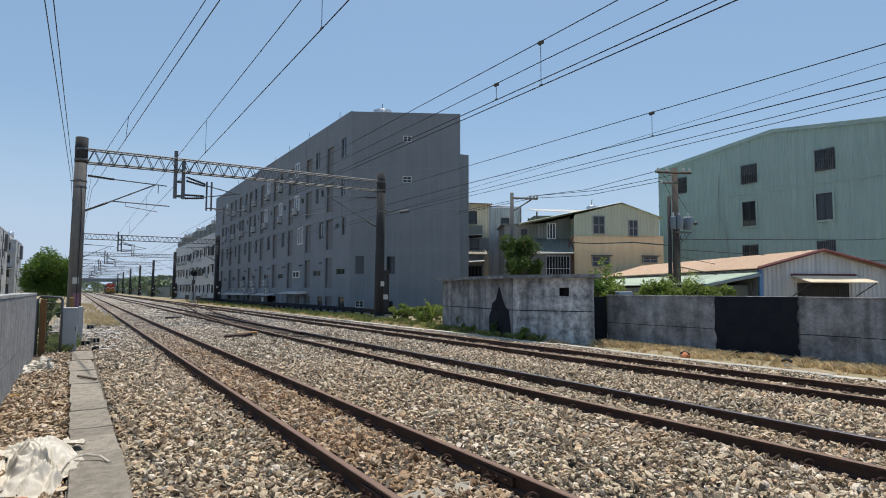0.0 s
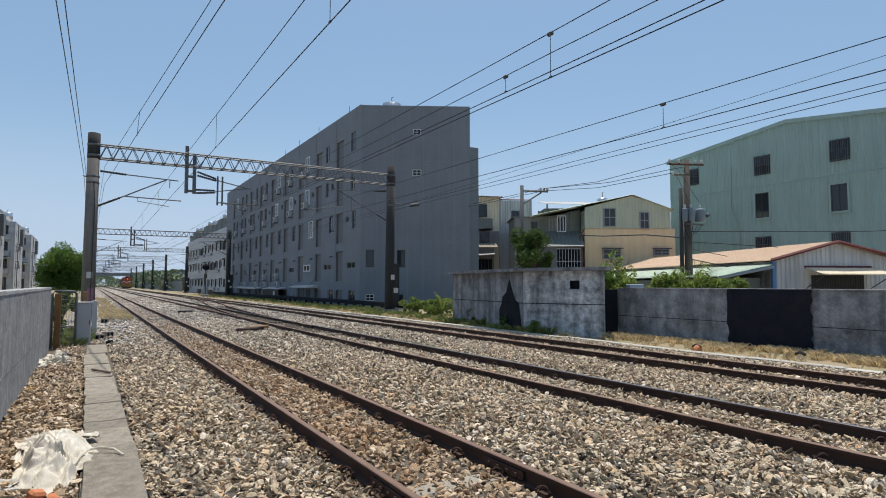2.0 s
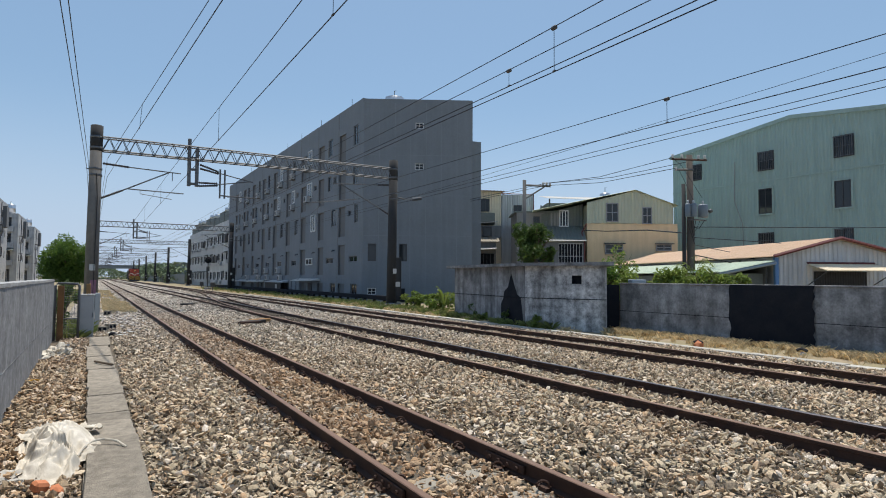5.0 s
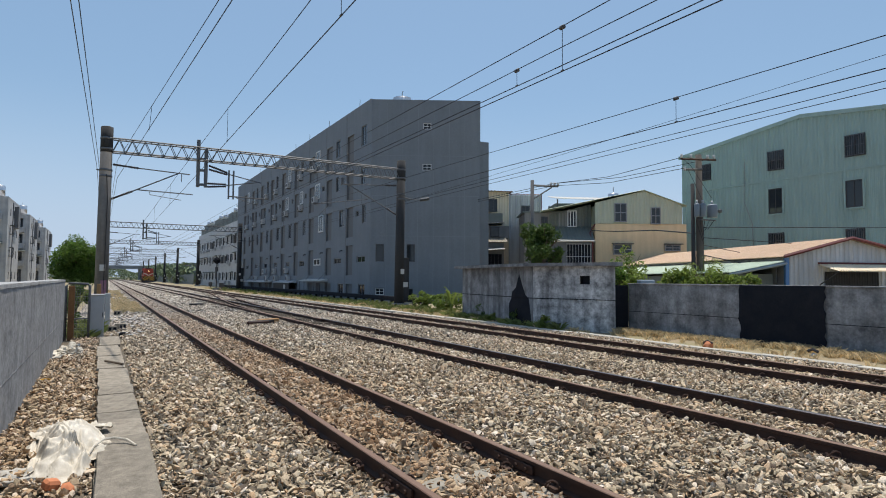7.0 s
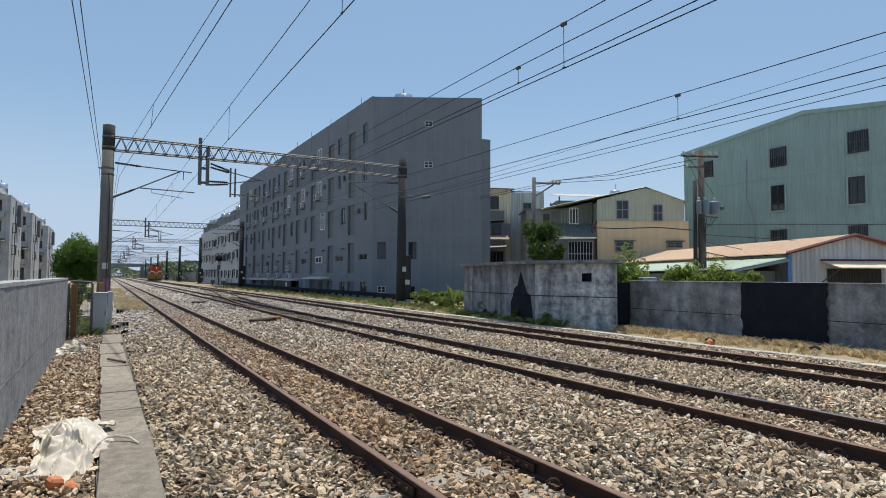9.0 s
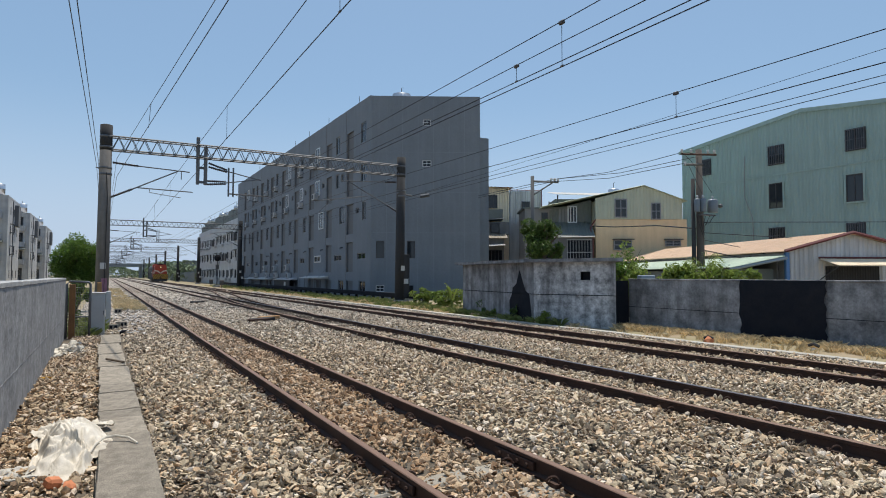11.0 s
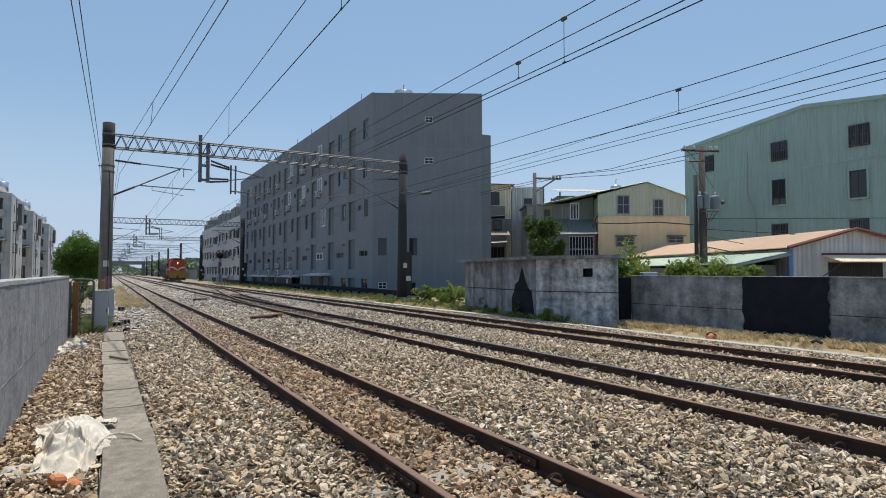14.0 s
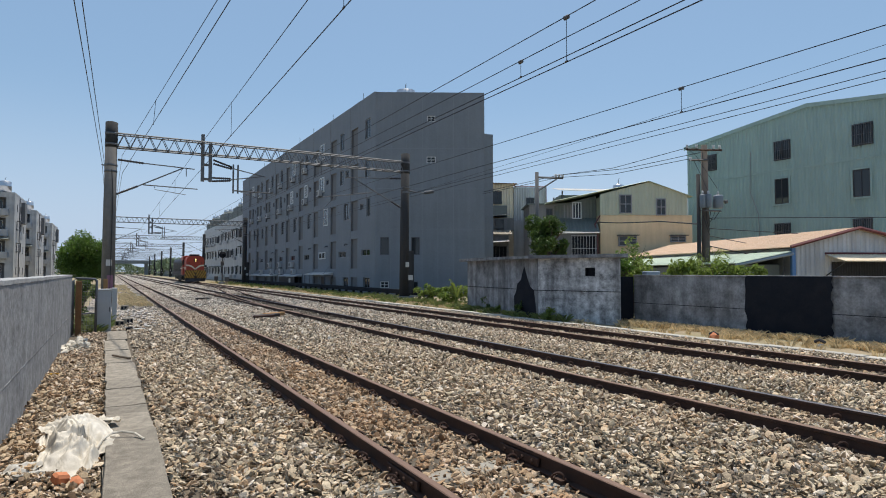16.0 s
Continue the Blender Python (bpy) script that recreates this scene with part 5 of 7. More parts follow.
def far_houses():
    g = empty("house", label="cream-clad house with stacked verandas and rusty eaves", category="house")
    m = Matrix.Translation((29.2, 47.0, 0)) @ Matrix.Rotation(math.atan2(-3.03, 5.39), 4, "Z")     # x runs along the front

    def add(name, bm, mt, label=""):
        ob = part(name, bm, mt, g, label)
        ob.matrix_basis = m
        return ob
    add("upper_wall", corrugated(bmesh.new(), 4.6, 3.6, 0.25, 0.03), M_CREAM).matrix_basis = m @ Matrix.Translation((-0.4, 0, 6.35))
    add("wall", bx(-0.4, 4.2, 0.05, 9, -0.3, 9.9), M_CREAM)
    add("roof", roof_sheet(bmesh.new(), (-0.8, -0.5, 10.02), (4.5, -0.5, 9.88), (4.5, 9, 10.4), (-0.8, 9, 10.4), 0.3), M_RUST)
    add("annex_wall", corrugated(bmesh.new(), 3.0, 3.2, 0.22, 0.03), M_WHITE_WALL).matrix_basis = m @ Matrix.Translation((4.25, -0.02, 6.4))
    add("annex", bx(4.25, 7.25, 0.05, 8, -0.3, 9.55), M_WHITE_WALL)
    add("annex_edge", tb([(7.27, -0.05, 6.0), (7.27, -0.05, 9.65), (4.25, -0.05, 9.7)], 0.05, 4), M_TRIM_RED)
    add_window(g, window_meshes(1.1, 1.2, (2, 0), M_DARK_FRAME, 0.1, 0.08), m @ Matrix.Translation((2.0, -0.12, 8.0)))
    add_window(g, window_meshes(0.75, 1.4, (1, 1), M_DARK_FRAME, 0.1, 0.08), m @ Matrix.Translation((5.4, -0.12, 7.2)))
    add("veranda", bx(1.7, 3.5, -1.1, 0.0, 6.75, 7.75), M_ROOF_SHED)
    add("veranda_roof", roof_sheet(bmesh.new(), (0.2, -2.2, 6.55), (3.6, -2.2, 6.85), (3.6, 0, 7.0), (0.2, 0, 6.7), 0.25), M_PALE_SHEET)
    add("lower_wall", bx(0.6, 4.0, -1.9, -0.02, 5.4, 6.5), M_GREYHOUSE)
    add_window(g, window_meshes(0.8, 0.9, (0, 0), M_DARK_FRAME, 0.1, 0.08), m @ Matrix.Translation((2.3, -2.02, 5.5)))
    add("veranda_roof", roof_sheet(bmesh.new(), (-0.4, -3.4, 4.95), (3.7, -3.4, 4.95), (3.7, -1.9, 5.45), (-0.4, -1.9, 5.45), 0.25), M_SLEEPER)
    add("veranda_roof", roof_sheet(bmesh.new(), (-0.6, -4.0, 4.05), (3.4, -4.0, 4.3), (3.4, -3.0, 4.5), (-0.6, -3.0, 4.25), 0.25), M_PALE_SHEET)
    add("lower_wall", bx(-0.5, 3.4, -3.0, -1.95, -0.3, 4.9), M_GREYHOUSE)
    # no opening is cut; a black slab stands for its shade
    add("dark_opening", bx(-0.3, 3.2, -3.05, -3.01, 1.4, 3.9), M_BLACK)
    bm = bmesh.new()
    for k in range(12):
        tube(bm, [(-0.3 + k * 0.32, -3.1, 1.4), (-0.3 + k * 0.32, -3.1, 3.9)], 0.022, 4)
    for z in (1.4, 2.6, 3.9):
        tube(bm, [(-0.35, -3.1, z), (3.25, -3.1, z)], 0.025, 4)
    add("grille", bm, M_STEEL)
    # narrow grey house in front
    h = empty("house", label="narrow grey sheet-clad house with flat roof", category="house")
    part("wall", prism(bmesh.new(), [(28.6, 37.0), (31.6, 35.2), (33.6, 38.6), (30.6, 40.4)], -0.3, 6.9), M_GREYHOUSE, h)
    hm = Matrix.Translation((28.6, 37.0, 0)) @ Matrix.Rotation(math.atan2(-1.8, 3.0), 4, "Z")
    add_window(h, window_meshes(0.5, 0.6, (1, 0), M_DARK_FRAME, 0.1, 0.06), hm @ Matrix.Translation((1.3, -0.08, 6.0)))
    add_window(h, window_meshes(0.6, 0.7, (1, 0), M_DARK_FRAME, 0.1, 0.06), hm @ Matrix.Translation((1.5, -0.08, 3.0)))
    part("roof", prism(bmesh.new(), [(28.4, 37.0), (31.7, 35.0), (33.8, 38.7), (30.5, 40.6)], 6.9, 7.02), M_ROOF_SHED, h)
    k = empty("roof_canopy", label="white sheet roof canopy on posts above the houses", category="canopy")
    bm = roof_sheet(bmesh.new(), (34.0, 39.5, 8.75), (39.0, 36.7, 8.6), (41.5, 41, 9.5), (36.5, 43.8, 9.6), 0.3)
    part("sheet", bm, M_CAP, k)
    part("dark_wall", prism(bmesh.new(), [(34.6, 40.4), (38.9, 38.0), (40.6, 41.0), (36.3, 43.4)], -0.3, 8.45), M_ROOF_SHED, k)
    for p in ((34.2, 39.6), (38.8, 37.0), (36.6, 43.6), (41.2, 41.0)):
        part("post", tb([(*p, -0.2), (*p, 8.7)], 0.07, 6), M_DARK_STEEL, k)


M_BLUE2 = mat("faded_blue_steel", (0.30, 0.36, 0.42), 0.6, 0.1, 0.15, 2, 30, 0.05)
M_GREYHOUSE = mat("grey_sheet", (0.27, 0.27, 0.27), 0.7, 0.1, 0.1, 0.7, 14, 0.1, streak=0.2)
green_house()
orange_shed()
sage_house()
far_houses()

# ---- overhead line ----
PORTAL_Y = 32.9


def insulator(bm, a, b, r=0.075):
    a, b = Vector(a), Vector(b)
    n = 9
    pts, rs = [a], [0.03]
    for i in range(n):
        for k, rr in ((0.15, 0.045), (0.5, r), (0.62, 0.045)):
            pts.append(a.lerp(b, (i + k) / n))
            rs.append(rr)
    tube(bm, pts + [b], rs + [0.03], 8)
    return bm


M_POST_PALE = mat("grey_pole_concrete", (0.165, 0.158, 0.152), 0.9, 0, 0.2, 2, 30, 0.25, 0.003, (0.11, 0.105, 0.10), 0.8, streak=0.25)


def portal():
    p = empty("catenary_portal", Matrix.Translation((0, PORTAL_Y, 0)), "dark pole portal with lattice beam carrying catenary brackets", "catenary portal", "catenary portals")
    for x, lean in ((-0.09, 0.03), (15.82, 0.08)):
        bm = bmesh.new()
        tube(bm, [(x - lean, 0, -0.4), (x, 0, 8.95)], [0.30, 0.255], 16)
        tube(bm, [(x, 0, 8.95), (x, 0, 8.99), (x, 0, 9.02)], [0.26, 0.2, 0.03], 16)
        post = part("post", bm, M_POST_PALE if x < 5 else M_POST, p)
        part("sleeve", tb([(x, 0, 7.72), (x, 0, 8.96)], 0.272, 16), M_POST, post, "blackened top sleeve")
        for z in (7.88, 8.40, 6.85, 6.55):
            part("clamp_band", tb([(x, 0, z - 0.05), (x, 0, z + 0.05)], 0.285, 16), M_STEEL, post)
        if x > 9:
            part("side_box", bx(x + 0.1, x + 0.52, -0.2, 0.2, 0.3, 2.95, 0.02), M_POST, post, "dark box strapped to the pole")
            part("plate", bx(x + 0.1, x + 0.42, -0.225, -0.21, 1.15, 1.45), M_CAP, post, "small white plate")
        part("foundation", bx(x - 0.5, x + 0.4, -0.45, 0.45, -0.4, 0.16, 0.03), M_CONC, post)
        part("plate", bx(x - 0.12, x + 0.12, -0.315, -0.30, 1.95, 2.25), M_CAP, post, "small white plate")
    bm = bmesh.new()
    x0, x1 = 0.16, 15.58
    n = 27
    for y in (-0.22, 0.22):
        for z0, z1 in ((8.42, 8.44), (7.77, 7.83)):
            tube(bm, [(x0, y, z0), (x1, y, z1)], 0.038, 4)
        for i in range(n):
            u, v, w = i / n, (i + 0.5) / n, (i + 1) / n
            lo = lambda s: Vector((x0 + (x1 - x0) * s, y, 7.77 + 0.06 * s))
            hi = lambda s: Vector((x0 + (x1 - x0) * s, y, 8.42 + 0.02 * s))
            tube(bm, [lo(u), hi(v)], 0.022, 4, caps=False)
            tube(bm, [hi(v), lo(w)], 0.022, 4, caps=False)
    for i in range(n + 1):
        s = i / n
        x = x0 + (x1 - x0) * s
        for z in (7.77 + 0.06 * s, 8.42 + 0.02 * s):
            tube(bm, [(x, -0.22, z), (x, 0.22, z)], 0.02, 4, caps=False)
    part("lattice_beam", bm, M_STEEL, p)
    # drop bracket under the beam
    bm = bmesh.new()
    for x in (4.08, 4.46):
        box(bm, x - 0.08, x + 0.08, -0.1, 0.1, 6.38, 8.85 if x < 4.2 else 8.4, 0.01)
    for z in (6.45, 7.2, 7.8):
        box(bm, 4.08, 4.46, -0.06, 0.06, z, z + 0.12)
    part("drop_bracket", bm, M_STEEL, p)
    # cantilever over the first track
    a = part("insulator", insulator(bmesh.new(), (0.20, 0, 7.16), (1.35, 0, 7.08)), M_INSUL, p)
    part("insulator", insulator(bmesh.new(), (0.15, 0, 5.45), (1.10, 0, 5.92)), M_INSUL, p)
    part("cantilever_tube", tb([(1.35, 0, 7.08), (3.7, 0, 6.98)], 0.03, 6), M_STEEL, p)
    part("cantilever_tube", tb([(1.10, 0, 5.92), (3.15, 0, 6.99)], 0.035, 6), M_STEEL, p)
    part("cantilever_tube", tb([(1.3, 0, 6.0), (3.85, 0, 5.95)], 0.03, 6), M_STEEL, p)
    part("cantilever_tube", tb([(1.85, 0, 5.95), (1.85, 0, 5.8), (3.3, 0, 5.62)], 0.018, 5), M_STEEL, p)
    part("cantilever_tube", tb([(3.3, 0, 6.98), (3.3, 0, 6.57)], 0.02, 5), M_STEEL, p)
    # cantilever over the second track
    part("insulator", insulator(bmesh.new(), (4.6, 0, 7.55), (5.55, 0, 7.25)), M_INSUL, p)
    part("insulator", insulator(bmesh.new(), (4.6, 0, 7.35), (5.55, 0, 7.15)), M_INSUL, p)
    part("insulator", insulator(bmesh.new(), (4.55, 0, 6.6), (5.5, 0, 6.62)), M_INSUL, p)
    part("insulator", insulator(bmesh.new(), (4.55, 0, 6.42), (5.5, 0, 6.52)), M_INSUL, p)
    for x in (5.62, 5.86):
        part("cantilever_tube", tb([(x, 0, 5.85), (x, 0, 7.4)], 0.045, 6), M_STEEL, p)
    part("cantilever_tube", tb([(5.5, 0, 7.2), (7.3, 0, 6.85)], 0.03, 6), M_STEEL, p)
    part("cantilever_tube", tb([(5.5, 0, 6.57), (7.2, 0, 6.88)], 0.03, 6), M_STEEL, p)
    for y in (-0.05, 0.07):
        part("cantilever_tube", tb([(5.6, y, 6.0), (7.5, y, 5.98)], 0.03, 6), M_STEEL, p)
    part("cantilever_tube", tb([(6.0, 0, 5.95), (7.1, 0, 5.6)], 0.018, 5), M_STEEL, p)
    # cantilever over the third track, from the far post
    part("insulator", insulator(bmesh.new(), (15.5, 0, 7.42), (14.75, 0, 7.36)), M_INSUL, p)
    part("insulator", insulator(bmesh.new(), (15.5, 0, 5.6), (14.85, 0, 5.95)), M_INSUL, p)
    part("cantilever_tube", tb([(14.75, 0, 7.36), (11.9, 0, 7.2)], 0.03, 6), M_STEEL, p)
    part("cantilever_tube", tb([(14.85, 0, 5.95), (12.3, 0, 7.25)], 0.035, 6), M_STEEL, p)
    part("cantilever_tube", tb([(13.6, 0, 6.42), (10.5, 0, 5.95)], 0.03, 6), M_STEEL, p)
    part("cantilever_tube", tb([(11.4, 0, 6.05), (10.9, 0, 5.6), (10.6, 0, 5.3)], 0.018, 5), M_STEEL, p)
    # outer brackets
    bm = bmesh.new()
    tube(bm, [(15.5, -0.1, 6.75), (16.5, -0.1, 6.62)], 0.06, 6)
    insulator(bm, (17.1, -0.1, 6.62), (17.75, -0.1, 6.75), 0.12)
    tube(bm, [(16.5, -0.1, 6.62), (17.1, -0.1, 6.62)], 0.02, 5)
    part("feeder_bracket", bm, M_STEEL, p)
    bm = bmesh.new()
    for z in (6.86,):
        tube(bm, [(-0.3, 0, z - 0.05), (-0.5, 0, z)], 0.03, 6)
    part("feeder_bracket", bm, M_STEEL, p)
    return p


def wire(name, pts, r=0.013, label="thin dark overhead wire", cat="wire", group="overhead wires"):
    return tagged(part(name, tb(pts, r, 5), M_WIRE), label, cat, group)


def overhead():
    p = portal()
    for y in (82.9, 123.6, 161.0, 197.0, 234.0, 272.0, 310.0):
        copy_thing(p, Matrix.Translation((0, y, 0)))
    cab = next(o for o in p.children if o.name.startswith("post"))
    part("earth_cable", tb([(-0.05, -0.30, 6.6), (0.02, -0.31, 5.4), (0.0, -0.315, 3.5), (-0.03, -0.32, 0.4)], 0.02, 5), M_WIRE, cab)
    part("poster", bx(-0.16, 0.1, -0.33, -0.318, 0.75, 1.5), M_POSTER, cab, "faded pink poster pasted on the pole")
    # contact and carrying wires of each track, with droppers
    lines = (  # x, heights of the carrying and of the contact wire along y, droppers
        (3.05, ((-14, 6.50), (10.5, 6.64), (18.3, 6.71), (33, 6.82), (420, 6.82)), ((-14, 5.72), (420, 5.73)), (8.54, 18.3, 36, 48)),
        (7.0, ((-14, 6.28), (8, 6.22), (20, 6.22), (420, 6.3)), ((-14, 5.37), (11, 5.40), (420, 5.40)), (7.96, 22, 38)),
        (7.5, ((-14, 6.05), (8.5, 6.14), (12, 6.13), (420, 6.13)), ((-14, 5.82), (8, 5.78), (420, 5.77)), (9.97, 27, 42)),
        (10.45, ((-14, 5.38), (4.5, 5.51), (15.5, 5.66), (33, 5.92), (420, 5.92)), ((-14, 4.95), (4.5, 4.99), (16, 5.10), (33, 5.2), (420, 5.2)), (8.3, 26, 40)))

    def height(row, y):
        for (ya, za), (yb, zb) in zip(row, row[1:]):
            if y <= yb:
                return za + (zb - za) * (y - ya) / (yb - ya)
        return row[-1][1]
    for xm, up, lo, ys in lines:
        wire("carrying_wire", [(xm, y, z) for y, z in up], 0.009)
        wire("contact_wire", [(xm, y, z) for y, z in lo], 0.010)
        for y in ys:
            zm, zc = height(up, y), height(lo, y)
            d = wire("dropper", [(xm, y, zm), (xm, y, zc)], 0.006, "short vertical dropper between two wires", "dropper", "droppers")
            if 7.5 < y < 10:
                part("clamp", tb([(xm, y - 0.05, zm - 0.02), (xm, y + 0.05, zm - 0.02)], 0.04, 8), M_DARK_STEEL, d)
            part("clamp", tb([(xm, y - 0.03, zc + 0.01), (xm, y + 0.03, zc + 0.01)], 0.02, 6), M_DARK_STEEL, d)
    # a second line that swings over to its anchor at the near post
    wire("carrying_wire", [(3.5, -11, 7.37), (1.84, 13.0, 7.37), (0.38, 32.9, 7.37), (0.1, 82.9, 7.3)], 0.009)
    wire("contact_wire", [(3.25, -11, 6.6), (1.78, 11.0, 6.55), (0.40, 32.9, 6.5), (0.1, 82.9, 6.4)], 0.010)
    for y, x, z0, z1 in ((21.6, 1.14, 6.52, 7.37),):
        wire("dropper", [(x, y, z0), (x + 0.06, y, z1)], 0.008, "short vertical dropper between two wires", "dropper", "droppers")
    # feeders
    for (xa, ya, za), (xb, zb) in (((-0.78, 14.4, 7.36), (-0.46, 6.90)), ((-0.64, 14.4, 7.42), (-0.40, 7.20))):
        k = (ya + 14) / (PORTAL_Y - ya)
        wire("feeder_wire", [(xa + (xa - xb) * k, -14, za + (za - zb) * k), (xa, ya, za), (xb, PORTAL_Y, zb), (xb, 420, zb)], 0.011)
    for z in (6.54, 6.36):
        wire("feeder_wire", [(16.3, -14, z), (16.3, 420, z)], 0.011)
    wire("feeder_wire", [(15.9, -8, 7.45), (15.9, 7, 7.04), (15.9, 18.2, 6.72), (15.9, PORTAL_Y, 6.4)], 0.007)


def utility_pole():
    u = empty("utility_pole", Matrix.Translation((24.59, 18.29, 0)), "weathered utility pole with transformers and cross-arms", "utility pole")
    part("pole", tb([(0.02, 0, -0.3), (0, 0, 7.7)], [0.20, 0.14], 14), M_POST2, u)
    part("pole", tb([(-0.27, 0.15, -0.3), (-0.27, 0.15, 6.3)], [0.105, 0.09], 12), M_POST, u, "shorter darker pole lashed beside it")
    side = Vector((0.8716, -0.49, 0))
    out = Vector((-0.49, -0.8716, 0))

    def at(a, b, z):
        return tuple(side * a + out * b + Vector((0, 0, z)))
    part("cross_arm", tb([at(-0.95, 0.2, 7.46), at(0.75, 0.2, 7.42)], 0.05, 4), M_RAIL, u)
    part("cross_arm", tb([at(-0.8, 0.2, 6.95), at(0.1, 0.2, 6.95)], 0.055, 4), M_DARK_STEEL, u)
    for a, z in ((-0.9, 7.5), (-0.45, 7.5), (0.35, 7.47), (0.65, 7.47), (-0.75, 6.9)):
        bm = bmesh.new()
        tube(bm, [at(a, 0.2, z), at(a, 0.2, z + 0.05), at(a, 0.2, z + 0.1), at(a, 0.2, z + 0.18)], [0.03, 0.07, 0.05, 0.06], 8)
        part("insulator", bm, M_CAP, u)
    for a, b, r in ((0.55, 0.15, 0.23), (-0.02, 0.42, 0.15), (-0.3, 0.42, 0.13)):
        can = part("transformer", tb([at(a, b, 4.66), at(a, b, 4.7), at(a, b, 5.22), at(a, b, 5.29)], [r * 0.9, r, r, r * 0.8], 14), M_TRANSF, u)
        part("bushing", tb([at(a, b, 5.29), at(a, b, 5.4), at(a, b, 5.46)], [0.035, 0.055, 0.03], 8), M_PALE_SHEET, can)
    part("bracket", bx(-0.5, 0.6, -0.45, -0.3, 4.5, 4.56), M_DARK_STEEL, u)
    part("switch", tb([at(0.85, 0.15, 4.95), at(0.98, 0.15, 5.0)], 0.09, 8), M_DARK_STEEL, u)
    for k in range(5):
        a = -0.3 + k * 0.22
        part("loose_cable", tb([at(a, 0.3, 4.55), at(a * 0.5, 0.25, 4.1), at(0.1, 0.22, 3.4 + 0.2 * k)], 0.016, 5), M_WIRE, u)
    part("loose_cable", tb([at(-0.6, 0.25, 6.9), at(-0.3, 0.3, 6.2), at(-0.05, 0.4, 5.5)], 0.012, 5), M_WIRE, u)
    part("loose_cable", tb([at(-0.9, 0.25, 7.5), at(-0.5, 0.3, 7.1), at(0.5, 0.2, 5.6)], 0.012, 5), M_WIRE, u)
    v = empty("utility_pole", Matrix.Translation((23.92, 30.15, 0)), "slim grey utility pole with bracket arm", "utility pole")
    part("pole", tb([(0, 0, -0.3), (0, 0, 8.1)], [0.14, 0.115], 12), M_POLE_GREY, v)
    bm = bmesh.new()
    tube(bm, [(0, -0.1, 7.75), (1.45, -0.85, 7.7)], 0.07, 5)
    tube(bm, [(0.05, -0.1, 6.9), (1.1, -0.65, 7.65)], 0.05, 5)
    part("bracket_arm", bm, M_STEEL, v)
    for k in range(3):
        part("insulator", tb([(1.05 + k * 0.2, -0.62 - 0.1 * k, 7.7), (1.05 + k * 0.2, -0.62 - 0.1 * k, 7.95)], [0.06, 0.09], 8), M_CAP, v)
    base1, base2 = Vector((24.59, 18.29, 0)), Vector((23.92, 30.15, 0))
    for z1, z2, a in ((7.55, 7.9, -0.9), (7.05, 7.75, -0.7), (7.5, 7.9, 0.5)):
        p1 = base1 + side * a + Vector((0, 0, z1))
        p2 = base2 + Vector((1.2, -0.7, z2))
        wire("power_line", [p1, p1.lerp(p2, 0.5) - Vector((0, 0, 0.25)), p2], 0.016, "sagging thin power line between poles", "wire", "power lines")
        p3 = Vector((24.0, 55.0, z2 + 0.2))
        wire("power_line", [p2, p2.lerp(p3, 0.5) - Vector((0, 0, 0.3)), p3], 0.016, "sagging thin power line between poles", "wire", "power lines")
    for z, e in ((4.2, (44.9, 12.0, 5.0)), (3.7, (44.9, 14.0, 3.5)), (3.35, (44.9, 24.0, 3.0))):
        p1, p2 = base1 + Vector((0, -0.2, z)), Vector(e)
        wire("power_line", [p1, p1.lerp(p2, 0.5) - Vector((0, 0, 0.15)), p2], 0.018, "sagging thin power line between poles", "wire", "power lines")
    p1, p2 = base1 + Vector((0, 0, 3.9)), Vector((31.4, 32.6, 5.35))
    wire("power_line", [p1, p1.lerp(p2, 0.3) + Vector((0, 0, 0.12)), p1.lerp(p2, 0.7) - Vector((0, 0, 0.02)), p2], 0.035, "thick sagging black cable bundle", "cable")
    p1, p2 = base1 + Vector((0.1, 0, 2.9)), Vector((30.0, 16.6, 3.2))
    wire("power_line", [p1, p1.lerp(p2, 0.4) - Vector((0, 0, 0.5)), p2], 0.025, "loose black cable over the shed roof", "cable")


M_POSTER = mat("faded_pink_paper", (0.24, 0.10, 0.16), 0.9, 0, 0.3, 6, 40, 0.1, tint=(0.3, 0.22, 0.22))
M_POST2 = mat("brown_grey_pole", (0.092, 0.080, 0.072), 0.9, 0, 0.25, 2, 30, 0.3, 0.003, (0.07, 0.06, 0.055), streak=0.3)
M_POLE_GREY = mat("grey_pole", (0.095, 0.10, 0.108), 0.8, 0.1, 0.1, 2, 30, 0.1, streak=0.2)
M_TRANSF = mat("transformer_grey", (0.17, 0.20, 0.235), 0.55, 0.2, 0.1, 2, 30, 0.05)
overhead()
utility_pole()

# ---- locomotive ----


